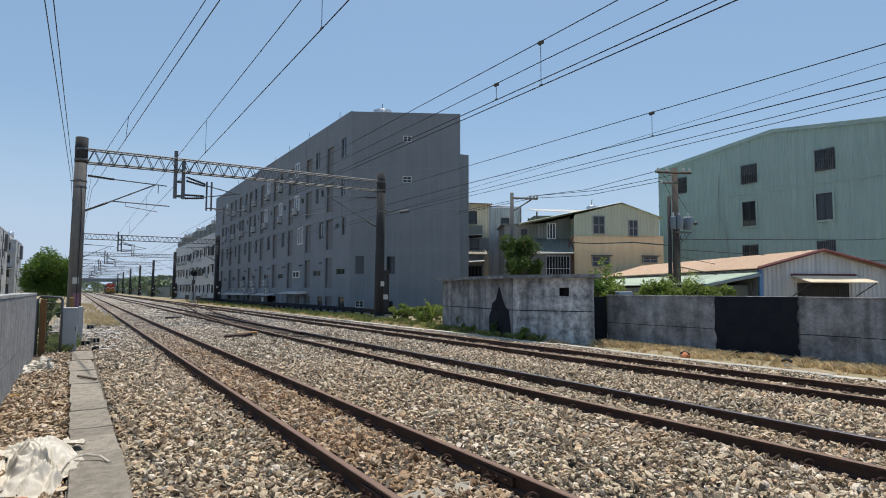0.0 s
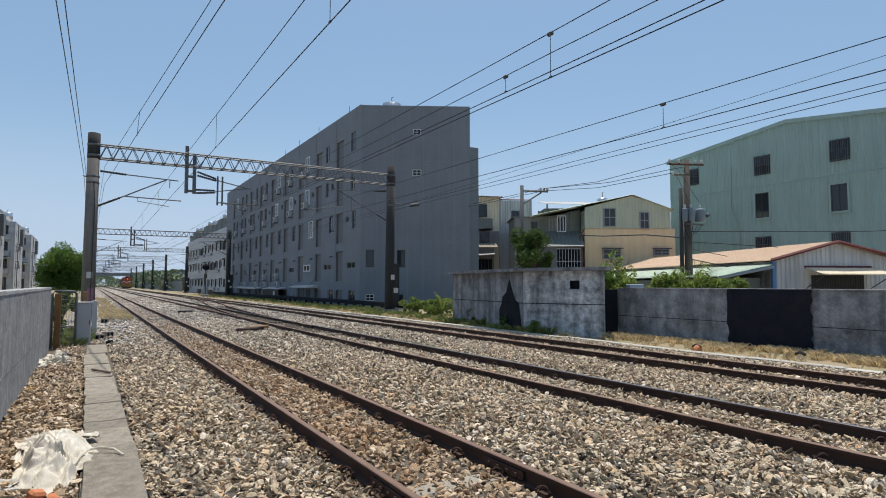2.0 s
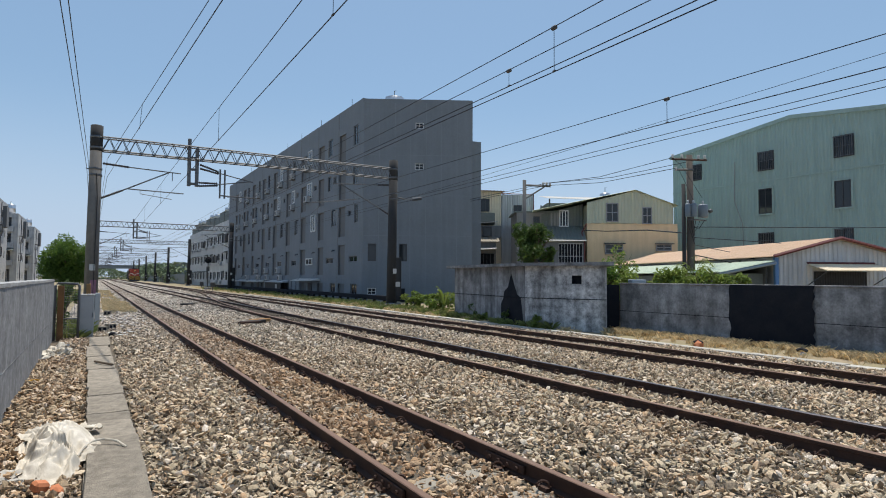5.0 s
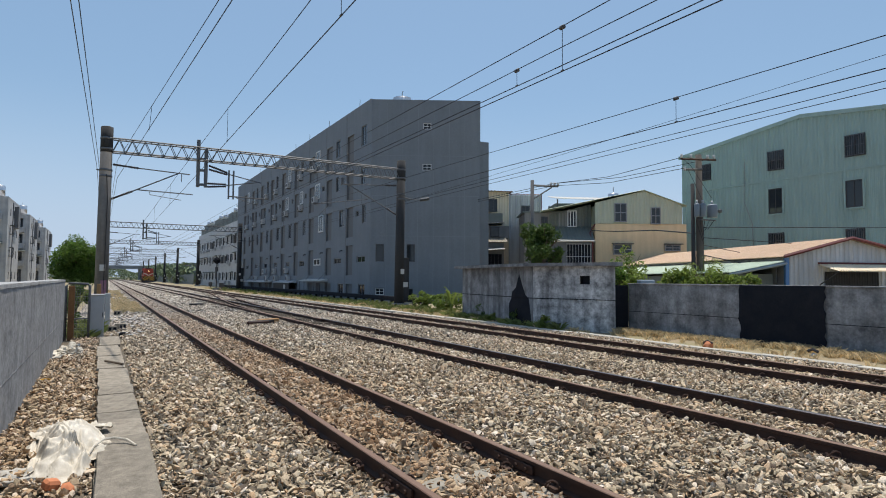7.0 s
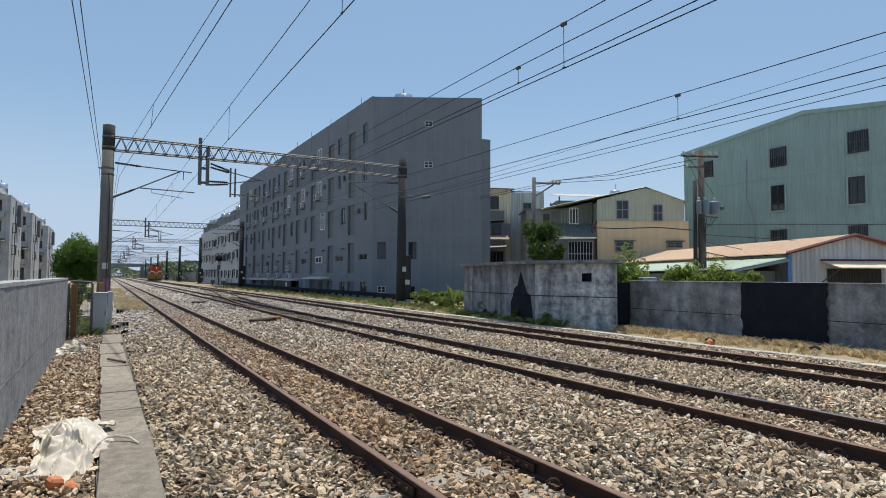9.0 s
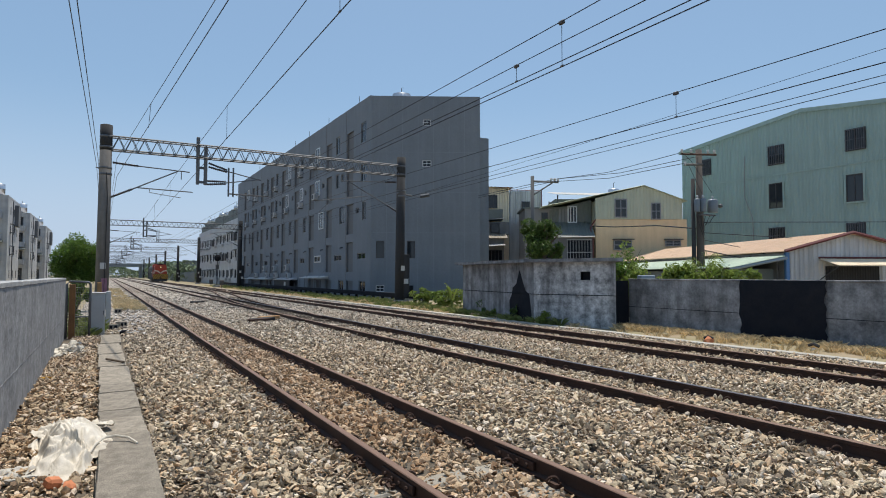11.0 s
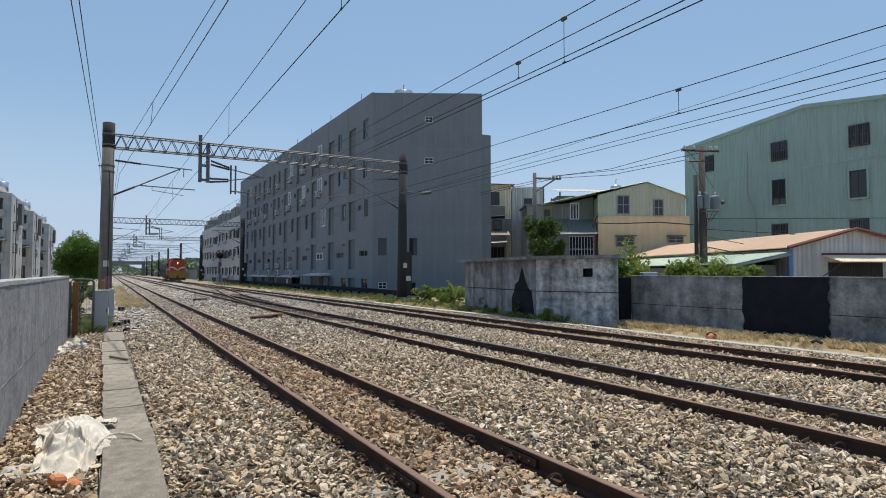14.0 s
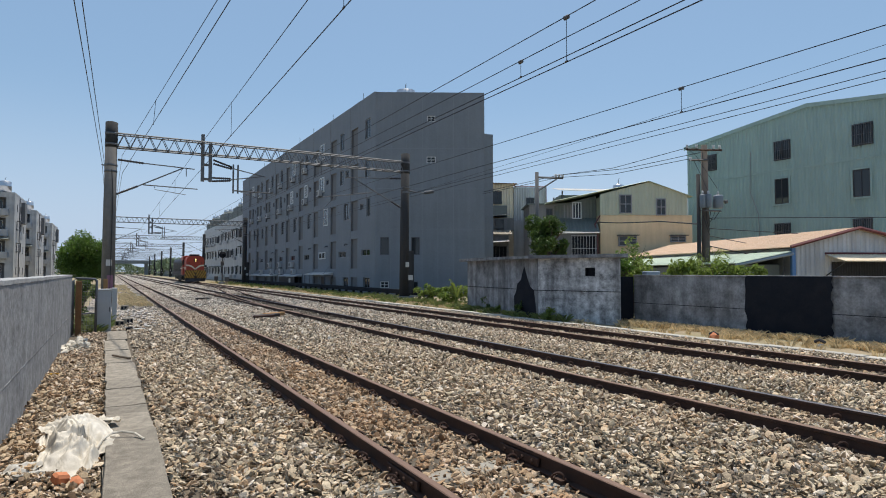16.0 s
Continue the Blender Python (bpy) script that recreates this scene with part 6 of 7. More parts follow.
def locomotive():
    """Origin on the rail heads below the front coupler; the body reaches back along +y."""
    c = empty("locomotive", label="orange-red diesel locomotive with yellow-black striped front, headlight lit", category="locomotive")

    def add(name, bm, mt, parent=c, label=""):
        return part(name, bm, mt, parent, label)

    def shell(bm, y0, y1, w, z0, z1, r, mi=0, inset=0.0):
        """A hood with rounded shoulders."""
        prof = [(-w, z0), (-w, z1 - r), (-w + r * 0.3, z1 - r * 0.3), (-w + r, z1), (w - r, z1), (w - r * 0.3, z1 - r * 0.3), (w, z1 - r), (w, z0)]
        lo = [bm.verts.new((x, y0, z)) for x, z in prof]
        hi = [bm.verts.new((x, y1, z)) for x, z in prof]
        n = len(prof)
        for i in range(n):
            bm.faces.new((lo[i], hi[i], hi[(i + 1) % n], lo[(i + 1) % n])).material_index = mi
        bm.faces.new(lo).material_index = mi
        bm.faces.new(hi[::-1]).material_index = mi
        return bm
    add("front_hood", shell(bmesh.new(), 0.35, 3.4, 1.18, 1.05, 3.72, 0.55), M_RED)
    cab = add("cab", shell(bmesh.new(), 3.4, 5.9, 1.34, 1.05, 3.80, 0.5), M_RED)
    add("cab_roof", shell(bmesh.new(), 3.3, 6.0, 1.42, 3.45, 3.86, 0.45), M_RED, cab)
    for s in (-1, 1):
        add("cab_window", bx(s * 1.385, s * 1.41, 3.8, 4.6, 2.3, 3.1) if s > 0 else bx(-1.41, -1.385, 3.8, 4.6, 2.3, 3.1), M_GLASS, cab)
        add("cab_window", bx(s * 1.385, s * 1.41, 4.75, 5.5, 2.3, 3.1) if s > 0 else bx(-1.41, -1.385, 4.75, 5.5, 2.3, 3.1), M_GLASS, cab)
        add("windscreen", bx(s * 1.2 if s > 0 else -1.36, s * 1.36 if s > 0 else -1.2, 3.38, 3.395, 2.5, 3.2), M_GLASS, cab)
    hood = add("rear_hood", shell(bmesh.new(), 5.9, 18.2, 1.34, 1.05, 3.5, 0.4), M_NAVY)
    for k in range(10):
        add("side_louvre", bx(-1.345, -1.315, 6.4 + k * 1.1, 7.2 + k * 1.1, 1.6, 2.9), M_LOCO_DARK, hood)
    add("hood_stripe", bx(-1.2, -1.175, 0.5, 3.4, 1.95, 2.12), M_CREAM_PAINT)
    add("cab_stripe", bx(-1.425, -1.395, 3.45, 5.85, 1.9, 2.08), M_CREAM_PAINT, cab)
    add("underframe", bx(-1.42, 1.42, 0.12, 18.5, 0.86, 1.06, 0.03), M_LOCO_DARK)
    add("fuel_tank", bx(-1.2, 1.2, 6.3, 11.6, 0.25, 0.86, 0.1), M_LOCO_DARK)
    # front plate with slanted warning stripes
    plate = add("front_plate", bx(-1.42, 1.42, 0.02, 0.12, 0.55, 1.72, 0.02), M_LOCO_DARK)
    for s in (-1, 1):
        for k in range(7):
            x0 = 0.02 + k * 0.34 - 0.55
            pts = [(x0 + 0.62, 1.70), (x0 + 0.79, 1.70), (x0 + 0.17, 0.60), (x0, 0.60)]
            cut = [(min(1.40, max(0.015, x)), z + (0 if 0.015 <= x <= 1.40 else (0.015 - x if x < 0.015 else 1.40 - x) * 1.1 / 0.62)) for x, z in pts]
            if cut[1][0] - cut[0][0] < 0.01 and cut[2][0] - cut[3][0] < 0.01:
                continue
            bm = bmesh.new()
            try_pts = [bm.verts.new((s * x, 0.012, max(0.58, min(1.70, z)))) for x, z in cut]
            bm.faces.new(try_pts)
            add("warning_stripe", bm, M_YELLOW, plate)
    # cream wings sweeping from the middle up to the shoulders
    for s in (-1, 1):
        bm = bmesh.new()
        up = [(0.03, 1.98), (0.25, 2.22), (0.55, 2.42), (0.9, 2.50), (1.185, 2.50)]
        dn = [(0.03, 1.76), (0.30, 2.02), (0.6, 2.22), (0.92, 2.30), (1.185, 2.31)]
        a = [bm.verts.new((s * x, 0.345, z)) for x, z in up]
        b = [bm.verts.new((s * x, 0.345, z)) for x, z in dn]
        for i in range(4):
            bm.faces.new((a[i], a[i + 1], b[i + 1], b[i]))
        add("cream_wing", bm, M_CREAM_PAINT)
    lamp = add("headlight_housing", tb([(0.02, 0.36, 3.12), (0.02, 0.18, 3.12)], 0.24, 14), M_LOCO_DARK)
    for z in (3.22, 3.02):
        add("headlight", tb([(0.02, 0.18, z), (0.02, 0.165, z)], 0.07, 12), M_LAMP, lamp)
    for s in (-1, 1):
        add("marker_lamp", tb([(s * 0.8, 0.36, 2.75), (s * 0.8, 0.3, 2.75)], 0.08, 10), M_LOCO_DARK)
        add("handrail", tb([(s * 1.36, 0.1, 1.06), (s * 1.36, 0.1, 2.1), (s * 1.36, 3.3, 2.1)], 0.025, 5), M_CREAM_PAINT)
        add("buffer_step", bx(s * 1.0 - 0.3, s * 1.0 + 0.3, 0.1, 0.5, 0.35, 0.55), M_LOCO_DARK)
    add("snow_plough", prism(bmesh.new(), [(-1.3, 0.3), (0, -0.1), (1.3, 0.3), (1.3, 0.5), (-1.3, 0.5)], 0.12, 0.54), M_NAVY)
    add("coupler", bx(-0.15, 0.15, -0.35, 0.2, 0.7, 0.98, 0.04), M_LOCO_DARK)
    for s in (-1, 1):
        for k in range(8):
            add("rail_post", tb([(s * 1.4, 6.4 + k * 1.65, 1.05), (s * 1.4, 6.4 + k * 1.65, 2.05)], 0.02, 5), M_LOCO_DARK)
        add("handrail", tb([(s * 1.4, 6.2, 2.05), (s * 1.4, 18.2, 2.05)], 0.022, 5), M_LOCO_DARK)
    for k in range(3):
        add("roof_fan", tb([(0, 12.6 + k * 1.9, 3.48), (0, 12.6 + k * 1.9, 3.62)], 0.7, 16), M_LOCO_DARK, hood)
    add("roof_box", bx(-0.62, 0.62, 0.9, 2.6, 3.74, 4.0, 0.05), M_LOCO_DARK)
    add("exhaust_stack", bx(-0.3, 0.3, 8.0, 9.2, 3.6, 3.85, 0.04), M_LOCO_DARK)
    for y in (2.6, 15.6):
        b = add("bogie", bx(-1.1, 1.1, y - 1.9, y + 1.9, 0.35, 0.75, 0.05), M_LOCO_DARK)
        for dy in (-1.45, 0, 1.45):
            for s in (-1, 1):
                add("wheel", tb([(s * 0.50, y + dy, 0.46), (s * 0.62, y + dy, 0.46)], 0.46, 18), M_RAIL, b)
    return c


M_NAVY = mat("sooty_navy_paint", (0.035, 0.04, 0.06), 0.5, 0.1, 0.2, 1.5, 20, 0.05)
LOCO = locomotive()

# ---- plants ----


def crown_points(rng, centre, rx, ry, rz, n, lumps=14):
    """Points near the surface of many overlapping lumps, so that the outline is uneven."""
    cs = []
    for _ in range(lumps):
        d = Vector((rng.gauss(0, 1), rng.gauss(0, 1), rng.gauss(0, 1))).normalized() * rng.uniform(0.3, 0.82)
        cs.append((Vector((d.x * rx, d.y * ry, d.z * rz)), rng.uniform(0.17, 0.40)))
    out = []
    for _ in range(n):
        o, s = rng.choice(cs)
        d = Vector((rng.gauss(0, 1), rng.gauss(0, 1), rng.gauss(0, 1))).normalized() * s * rng.uniform(0.55, 1.08)
        out.append(Vector(centre) + o + Vector((d.x * rx, d.y * ry, d.z * rz)))
    return out


def tree(at, rx, ry, rz, h, n, leaf, mt, label, name="tree", cat="tree", seed=1, trunk=0.18, lumps=14, group=""):
    rng = random.Random(seed)
    t = empty(name, Matrix.Translation(at), label, cat, group)
    bm = bmesh.new()
    tube(bm, [(0, 0, -0.2), (0.03, 0, h * 0.4), (0, 0.05, h)], [trunk, trunk * 0.8, trunk * 0.5], 9)
    for k in range(7):
        a = k * 0.9 + rng.uniform(-0.3, 0.3)
        z = h * rng.uniform(0.4, 0.95)
        tube(bm, [(0, 0, z), (rx * 0.35 * math.cos(a), ry * 0.35 * math.sin(a), z + rz * 0.4), (rx * 0.7 * math.cos(a), ry * 0.7 * math.sin(a), z + rz * 0.8)], [trunk * 0.45, trunk * 0.3, trunk * 0.1], 6)
    part("trunk", bm, M_BARK, t)
    part("crown", leaves(bmesh.new(), crown_points(rng, (0, 0, h), rx, ry, rz, n, lumps), leaf, rng), mt, t)
    return t


def tufts(name, label, spots, mt, h, n, seed, width=0.012):
    """Grass blades in loose tufts along rectangles (x0, x1, y0, y1)."""
    rng = random.Random(seed)
    vs, fs = [], []
    for x0, x1, y0, y1, k in spots:
        for _ in range(k):
            cx, cy = rng.uniform(x0, x1), rng.uniform(y0, y1)
            hh = h * rng.uniform(0.4, 1.2)
            for _ in range(n):
                a = rng.uniform(0, 6.28)
                r = rng.uniform(0, 0.10)
                x, y = cx + r * math.cos(a), cy + r * math.sin(a)
                lean = hh * rng.uniform(0.3, 1.5)
                b = rng.uniform(0, 6.28)
                w = width * rng.uniform(0.7, 1.8)
                i = len(vs)
                px, py = -math.sin(b) * w, math.cos(b) * w
                z = hh * rng.uniform(0.6, 1.0)
                vs += [(x - px, y - py, -0.06), (x + px, y + py, -0.06), (x + math.cos(b) * lean * 0.4 + px * 0.6, y + math.sin(b) * lean * 0.4 + py * 0.6, z * 0.65), (x + math.cos(b) * lean, y + math.sin(b) * lean, z)]
                fs += [(i, i + 1, i + 2), (i, i + 2, i + 3)]
    me = bpy.data.meshes.new(name)
    me.from_pydata(vs, [], fs)
    me.materials.append(mt)
    tagged(new(name, me), label, "grass", kind="stuff")


def shrubs():
    tree((-2.95, 88.0, 0), 3.35, 3.3, 3.45, 3.3, 17000, 0.17, M_LEAF, "round dense dark green tree behind the wall", seed=6, lumps=60, trunk=0.2)
    spec = [((17.6, 16.9, 0), 1.0, 1.0, 1.1, 1.6, 900, M_LEAF_LIGHT), ((16.9, 14.9, 0), 0.8, 0.9, 0.65, 1.45, 900, M_LEAF_LIGHT), ((17.3, 14.0, 0), 0.9, 1.0, 0.7, 1.45, 1100, M_LEAF_LIGHT),
            ((17.8, 13.6, 0), 0.8, 1.0, 0.75, 1.5, 1100, M_LEAF_LIGHT), ((17.75, 12.8, 0), 0.8, 0.8, 0.8, 1.6, 1100, M_LEAF_LIGHT), ((18.3, 12.2, 0), 0.7, 0.8, 0.65, 1.5, 800, M_LEAF_LIGHT),
            ((16.8, 15.9, 0), 0.8, 0.8, 0.9, 1.6, 900, M_LEAF), ((19.0, 17.6, 0), 0.8, 0.8, 1.25, 1.95, 900, M_LEAF_LIGHT)]
    for i, (at, rx, ry, rz, h, n, mt) in enumerate(spec):
        tree(at, rx, ry, rz, h, n, 0.085, mt, "leafy bright green shrub growing behind the wall", "shrub", "shrub", 20 + i, 0.04, 12, "shrubs behind the wall")
    tree((23.15, 28.2, 0), 1.55, 1.4, 1.25, 4.15, 5200, 0.105, M_IVY, "dark creeper smothering a stump beside the slim pole", "creeper", "creeper", 40, 0.22, 24)
    tree((22.95, 27.9, 0), 1.45, 1.2, 1.35, 3.2, 3600, 0.105, M_IVY, "dark creeper hanging low beside the slim pole", "creeper", "creeper", 47, 0.15, 16)
    tree((23.9, 27.2, 0), 0.4, 0.5, 0.8, 2.3, 350, 0.10, M_LEAF_LIGHT, "small light green sapling", "sapling", "shrub", 41, 0.03, 8)
    tree((15.4, 29.2, 0), 0.9, 0.7, 0.55, 0.45, 1000, 0.075, M_LEAF_LIGHT, "low spreading green shrub by the hut", "shrub", "shrub", 42, 0.03, 12, "shrubs by the hut")
    tree((15.35, 26.6, 0), 1.1, 0.9, 0.6, 0.5, 1500, 0.075, M_LEAF_LIGHT, "low spreading green shrub by the hut", "shrub", "shrub", 43, 0.03, 14, "shrubs by the hut")
    for i, (x, y, rr) in enumerate(((13.25, 17.6, 0.34), (12.95, 15.75, 0.30), (13.6, 20.2, 0.42), (13.5, 19.3, 0.3))):
        tree((x, y, 0), rr, rr, rr * 0.95, rr * 0.8, 420, 0.05, M_LEAF_LIGHT if i % 2 else M_IVY, "leafy green weed at the hut's foot", "weed", "weed", 60 + i, 0.012, 9, "weeds at the hut")
    tree((-0.72, 20.3, 0), 0.4, 0.8, 0.75, 0.9, 900, 0.06, M_IVY, "tangled weeds behind the rusty gate", "shrub", "shrub", 44, 0.03, 12)
    tree((-1.0, 19.0, 0), 0.35, 0.5, 0.65, 0.7, 600, 0.05, M_IVY, "tangled weeds behind the rusty gate", "shrub", "shrub", 45, 0.03, 12)
    p = empty("palm_shoot", Matrix.Translation((20.6, 15.25, 0)), "young palm with thin arching fronds behind the wall", "plant")
    rp = random.Random(8)
    part("stalk", tb([(0, 0, -0.2), (0, 0, 1.5)], [0.06, 0.04], 7), M_BARK, p)
    for k in range(11):
        az, reach, up = k * 0.6 + rp.uniform(-0.2, 0.2), rp.uniform(0.6, 1.0), rp.uniform(0.5, 1.15)
        d = Vector((math.cos(az), math.sin(az), 0))
        sd = Vector((-d.y, d.x, 0))
        bm = bmesh.new()
        spine = [d * reach * u + Vector((0, 0, 1.5 + up * math.sin(u * 2.3))) for u in (0, 0.2, 0.4, 0.6, 0.8, 1.0)]
        tube(bm, spine, 0.010, 4)
        for q0, q1 in zip(spine, spine[1:]):
            for f in (0.15, 0.5, 0.85):
                for sg in (-1, 1):
                    o = q0.lerp(q1, f)
                    tip = o + sd * sg * 0.26 + d * 0.16 - Vector((0, 0, 0.08))
                    bm.faces.new([bm.verts.new(v) for v in (o, o.lerp(tip, 0.5) + d * 0.022, tip, o.lerp(tip, 0.5) - d * 0.022)])
        part("frond", bm, M_LEAF_LIGHT, p)
    # broad banana leaves by the hut
    b = empty("banana_plant", Matrix.Translation((14.75, 24.9, 0)), "young banana plant with broad pale leaves", "plant")
    for a, ln, up in ((200, 0.45, 0.85), (160, 0.4, 1.0), (300, 0.4, 0.7)):
        bm = bmesh.new()
        d = Vector((math.cos(radians(a)), math.sin(radians(a)), 0))
        s = Vector((-d.y, d.x, 0))
        rows = []
        for i in range(6):
            u = i / 5
            p = d * ln * u + Vector((0, 0, 0.3 + up * math.sin(u * 1.9)))
            w = 0.13 * math.sin(0.25 + u * 2.7)
            rows.append([bm.verts.new(p + s * w), bm.verts.new(p - Vector((0, 0, 0.03))), bm.verts.new(p - s * w)])
        for r0, r1 in zip(rows, rows[1:]):
            bm.faces.new((r0[0], r0[1], r1[1], r1[0]))
            bm.faces.new((r0[1], r0[2], r1[2], r1[1]))
        part("leaf", bm, M_LEAF_LIGHT, b)
    part("stalk", tb([(0, 0, -0.1), (0, 0, 0.5)], 0.05, 7), M_LEAF_LIGHT, b)
    tufts("dry_grass", "dry straw-coloured grass along the wall's foot", [(14.55, 15.1, -2, 14.0, 400), (14.1, 14.6, 12.2, 14.0, 60), (14.0, 14.6, 9.2, 10.6, 60), (14.1, 14.6, 5.5, 7.4, 60), (14.0, 14.6, -1, 13.8, 50), (13.3, 14.2, 3, 13.4, 40), (13.0, 15.9, 14, 60, 800), (13.4, 16.0, 60, 100, 260), (0.5, 1.75, 31, 44, 520), (0.5, 1.5, 44, 80, 200)], M_STRAW, 0.145, 17, 5, 0.0042)
    tufts("green_weeds", "low green weeds beside the track", [(12.9, 13.3, 15.2, 18.2, 36), (13.3, 13.8, 18, 23, 50), (13.3, 15.8, 22, 45, 200), (13.4, 16.0, 45, 95, 170), (12.8, 13.6, 16.5, 20, 16), (-0.8, -0.1, 18.5, 24, 90), (-9, -1.2, 22, 80, 700)], M_GRASS, 0.26, 22, 6, 0.0075)


def distance():
    rng = random.Random(9)
    pts = []
    for _ in range(24000):
        side = rng.random()
        if side < 0.55:
            x, y = rng.uniform(17, 60), rng.uniform(160, 330)
            h = 5.5 + 2.5 * math.sin(x * 0.21 + y * 0.07) + (y - 160) * 0.012
        elif side < 0.75:
            x, y = rng.uniform(-25, 40), rng.uniform(360, 420)
            h = 7 + 2 * math.sin(x * 0.3)
        else:
            x, y = rng.uniform(-12, -2.5), rng.uniform(190, 330)
            h = 5 + 1.5 * math.sin(x * 0.5 + y * 0.1)
        pts.append((x, y, 0.72 * h * (1 - rng.random() ** 2.2)))
    part_ob = part("far_woods", leaves(bmesh.new(), pts, 0.75, rng), M_HAZED_LEAF)
    tagged(part_ob, "distant band of green trees with haze in their colour", "trees", kind="stuff")
    b = empty("road_bridge", label="grey concrete road bridge across the tracks far off", category="bridge")
    part("deck", bx(-60, 90, 326, 338, 5.6, 6.5), M_BRIDGE, b)
    part("parapet", bx(-60, 90, 325.8, 326.2, 6.5, 7.2), M_BRIDGE, b)
    for x in (-14, -3.5, 15.5, 29, 45):
        part("pier", bx(x - 0.7, x + 0.7, 328, 336, -0.3, 5.6), M_BRIDGE, b)
    w = part("boundary_fence", bx(18.2, 18.4, 150, 320, -0.3, 2.4), M_FENCE_FAR)
    tagged(w, "long grey corrugated fence far along the tracks", "fence", kind="structure")
    for y, h in ((170, 5.2), (196, 4.6)):
        k = empty("far_shed", label="low dark shed roof beyond the fence", category="shed")
        part("wall", bx(20, 34, y, y + 18, -0.3, h), M_FENCE_FAR, k)
        part("roof", prism(bmesh.new(), [(19.5, y - 0.5), (34.5, y - 0.5), (34.5, y + 18.5), (19.5, y + 18.5)], h, [h + 0.1, h + 1.4, h + 1.4, h + 0.1]), M_ROOF_SHED, k)


# ---- trackside things ----


def duct_rail():
    d = empty("cable_duct", label="black raised cable duct on short posts", category="cable duct")
    part("duct", bx(16.25, 16.55, 30, 100, 0.24, 0.52, 0.02), M_BLACK, d)
    p = mesh_of(bx(-0.08, 0.08, -0.08, 0.08, -0.3, 0.24), "post", M_BLACK)
    for i in range(44):
        piece("post", p, d, pose(16.4, 30.5 + i * 1.6, 0))


def signal():
    s = empty("railway_signal", Matrix.Translation((13.5, 86.6, 0)), "black trackside signal with round backboard on a mast", "railway signal")
    part("mast", tb([(0, 0, -0.2), (0, 0, 3.6)], 0.07, 8), M_DARK_STEEL, s)
    part("backboard", tb([(0, -0.1, 4.0), (0, -0.14, 4.0)], 0.45, 20), M_BLACK, s)
    part("hood", tb([(0, -0.14, 4.1), (0, -0.4, 4.1)], 0.14, 10), M_BLACK, s)
    part("equipment_box", bx(-0.2, 0.2, -0.15, 0.15, 2.5, 3.1, 0.03), M_DARK_STEEL, s)
    part("base", bx(-0.4, 0.4, -0.4, 0.4, -0.2, 0.25, 0.03), M_CONC, s)
    for x, y in ((12.9, 79.0), (13.6, 92.5)):
        e = empty("relay_box", Matrix.Translation((x, y, 0)), "small dark relay box on a post", "relay box")
        part("box", bx(-0.25, 0.25, -0.2, 0.2, 0.4, 1.0, 0.03), M_DARK_STEEL, e)
        part("leg", tb([(0, 0, -0.2), (0, 0, 0.5)], 0.06, 6), M_DARK_STEEL, e)


def left_corner():
    """Cabinet, gate and pipes at the end of the near wall."""
    c = empty("equipment_cabinet", Matrix.Translation((-0.14, 18.9, 0)), "tall grey steel equipment cabinet by the pole", "cabinet")
    part("body", bx(-0.18, 0.17, 0, 0.3, -0.1, 1.15, 0.012), M_CABINET, c)
    part("lid", bx(-0.195, 0.185, -0.02, 0.32, 1.15, 1.185, 0.008), M_CAP, c)
    d = part("door", bx(-0.155, 0.15, -0.012, 0, 0.05, 1.08, 0.004), M_CABINET, c)
    part("handle", bx(0.12, 0.14, -0.03, -0.012, 0.55, 0.68), M_DARK_STEEL, d)
    e = empty("equipment_cabinet", Matrix.Translation((0.17, 22.8, 0)), "smaller grey steel box behind the cabinet", "cabinet")
    part("body", bx(-0.12, 0.03, 0, 0.3, -0.1, 1.12, 0.012), M_CABINET, e)
    part("door", bx(-0.1, 0.01, -0.012, 0, 0.1, 1.05, 0.004), M_CABINET, e)
    g = empty("pipe_gate", label="galvanised tube gate frame with wire mesh", category="gate")
    part("frame", tb([(-0.86, 18.5, -0.1), (-0.86, 18.5, 1.42), (-0.80, 18.5, 1.49), (-0.36, 18.52, 1.47), (-0.32, 18.52, 1.42), (-0.33, 18.52, -0.1)], 0.03, 8), M_STEEL, g)
    part("crossbar", tb([(-0.86, 18.5, 0.55), (-0.33, 18.52, 0.55)], 0.02, 6), M_STEEL, g)
    bm = bmesh.new()
    for k in range(9):
        tube(bm, [(-0.84 + k * 0.06, 18.52, 0.0), (-0.84 + k * 0.06, 18.52, 1.45)], 0.003, 3)
    for k in range(22):
        tube(bm, [(-0.86, 18.52, 0.03 + k * 0.065), (-0.34, 18.52, 0.03 + k * 0.065)], 0.003, 3)
    part("wire_mesh", bm, M_STEEL, g)
    r = part("rusty_post", bx(-0.80, -0.66, 18.34, 18.44, -0.2, 1.42, 0.006), M_RUST)
    tagged(r, "rust-brown steel post at the wall's end", "post")
    y = part("timber_stake", bx(-0.19, -0.07, 20.6, 20.7, -0.2, 1.45, 0.01), M_WOOD)
    tagged(y, "short yellow-brown timber stake by the cabinet", "post")


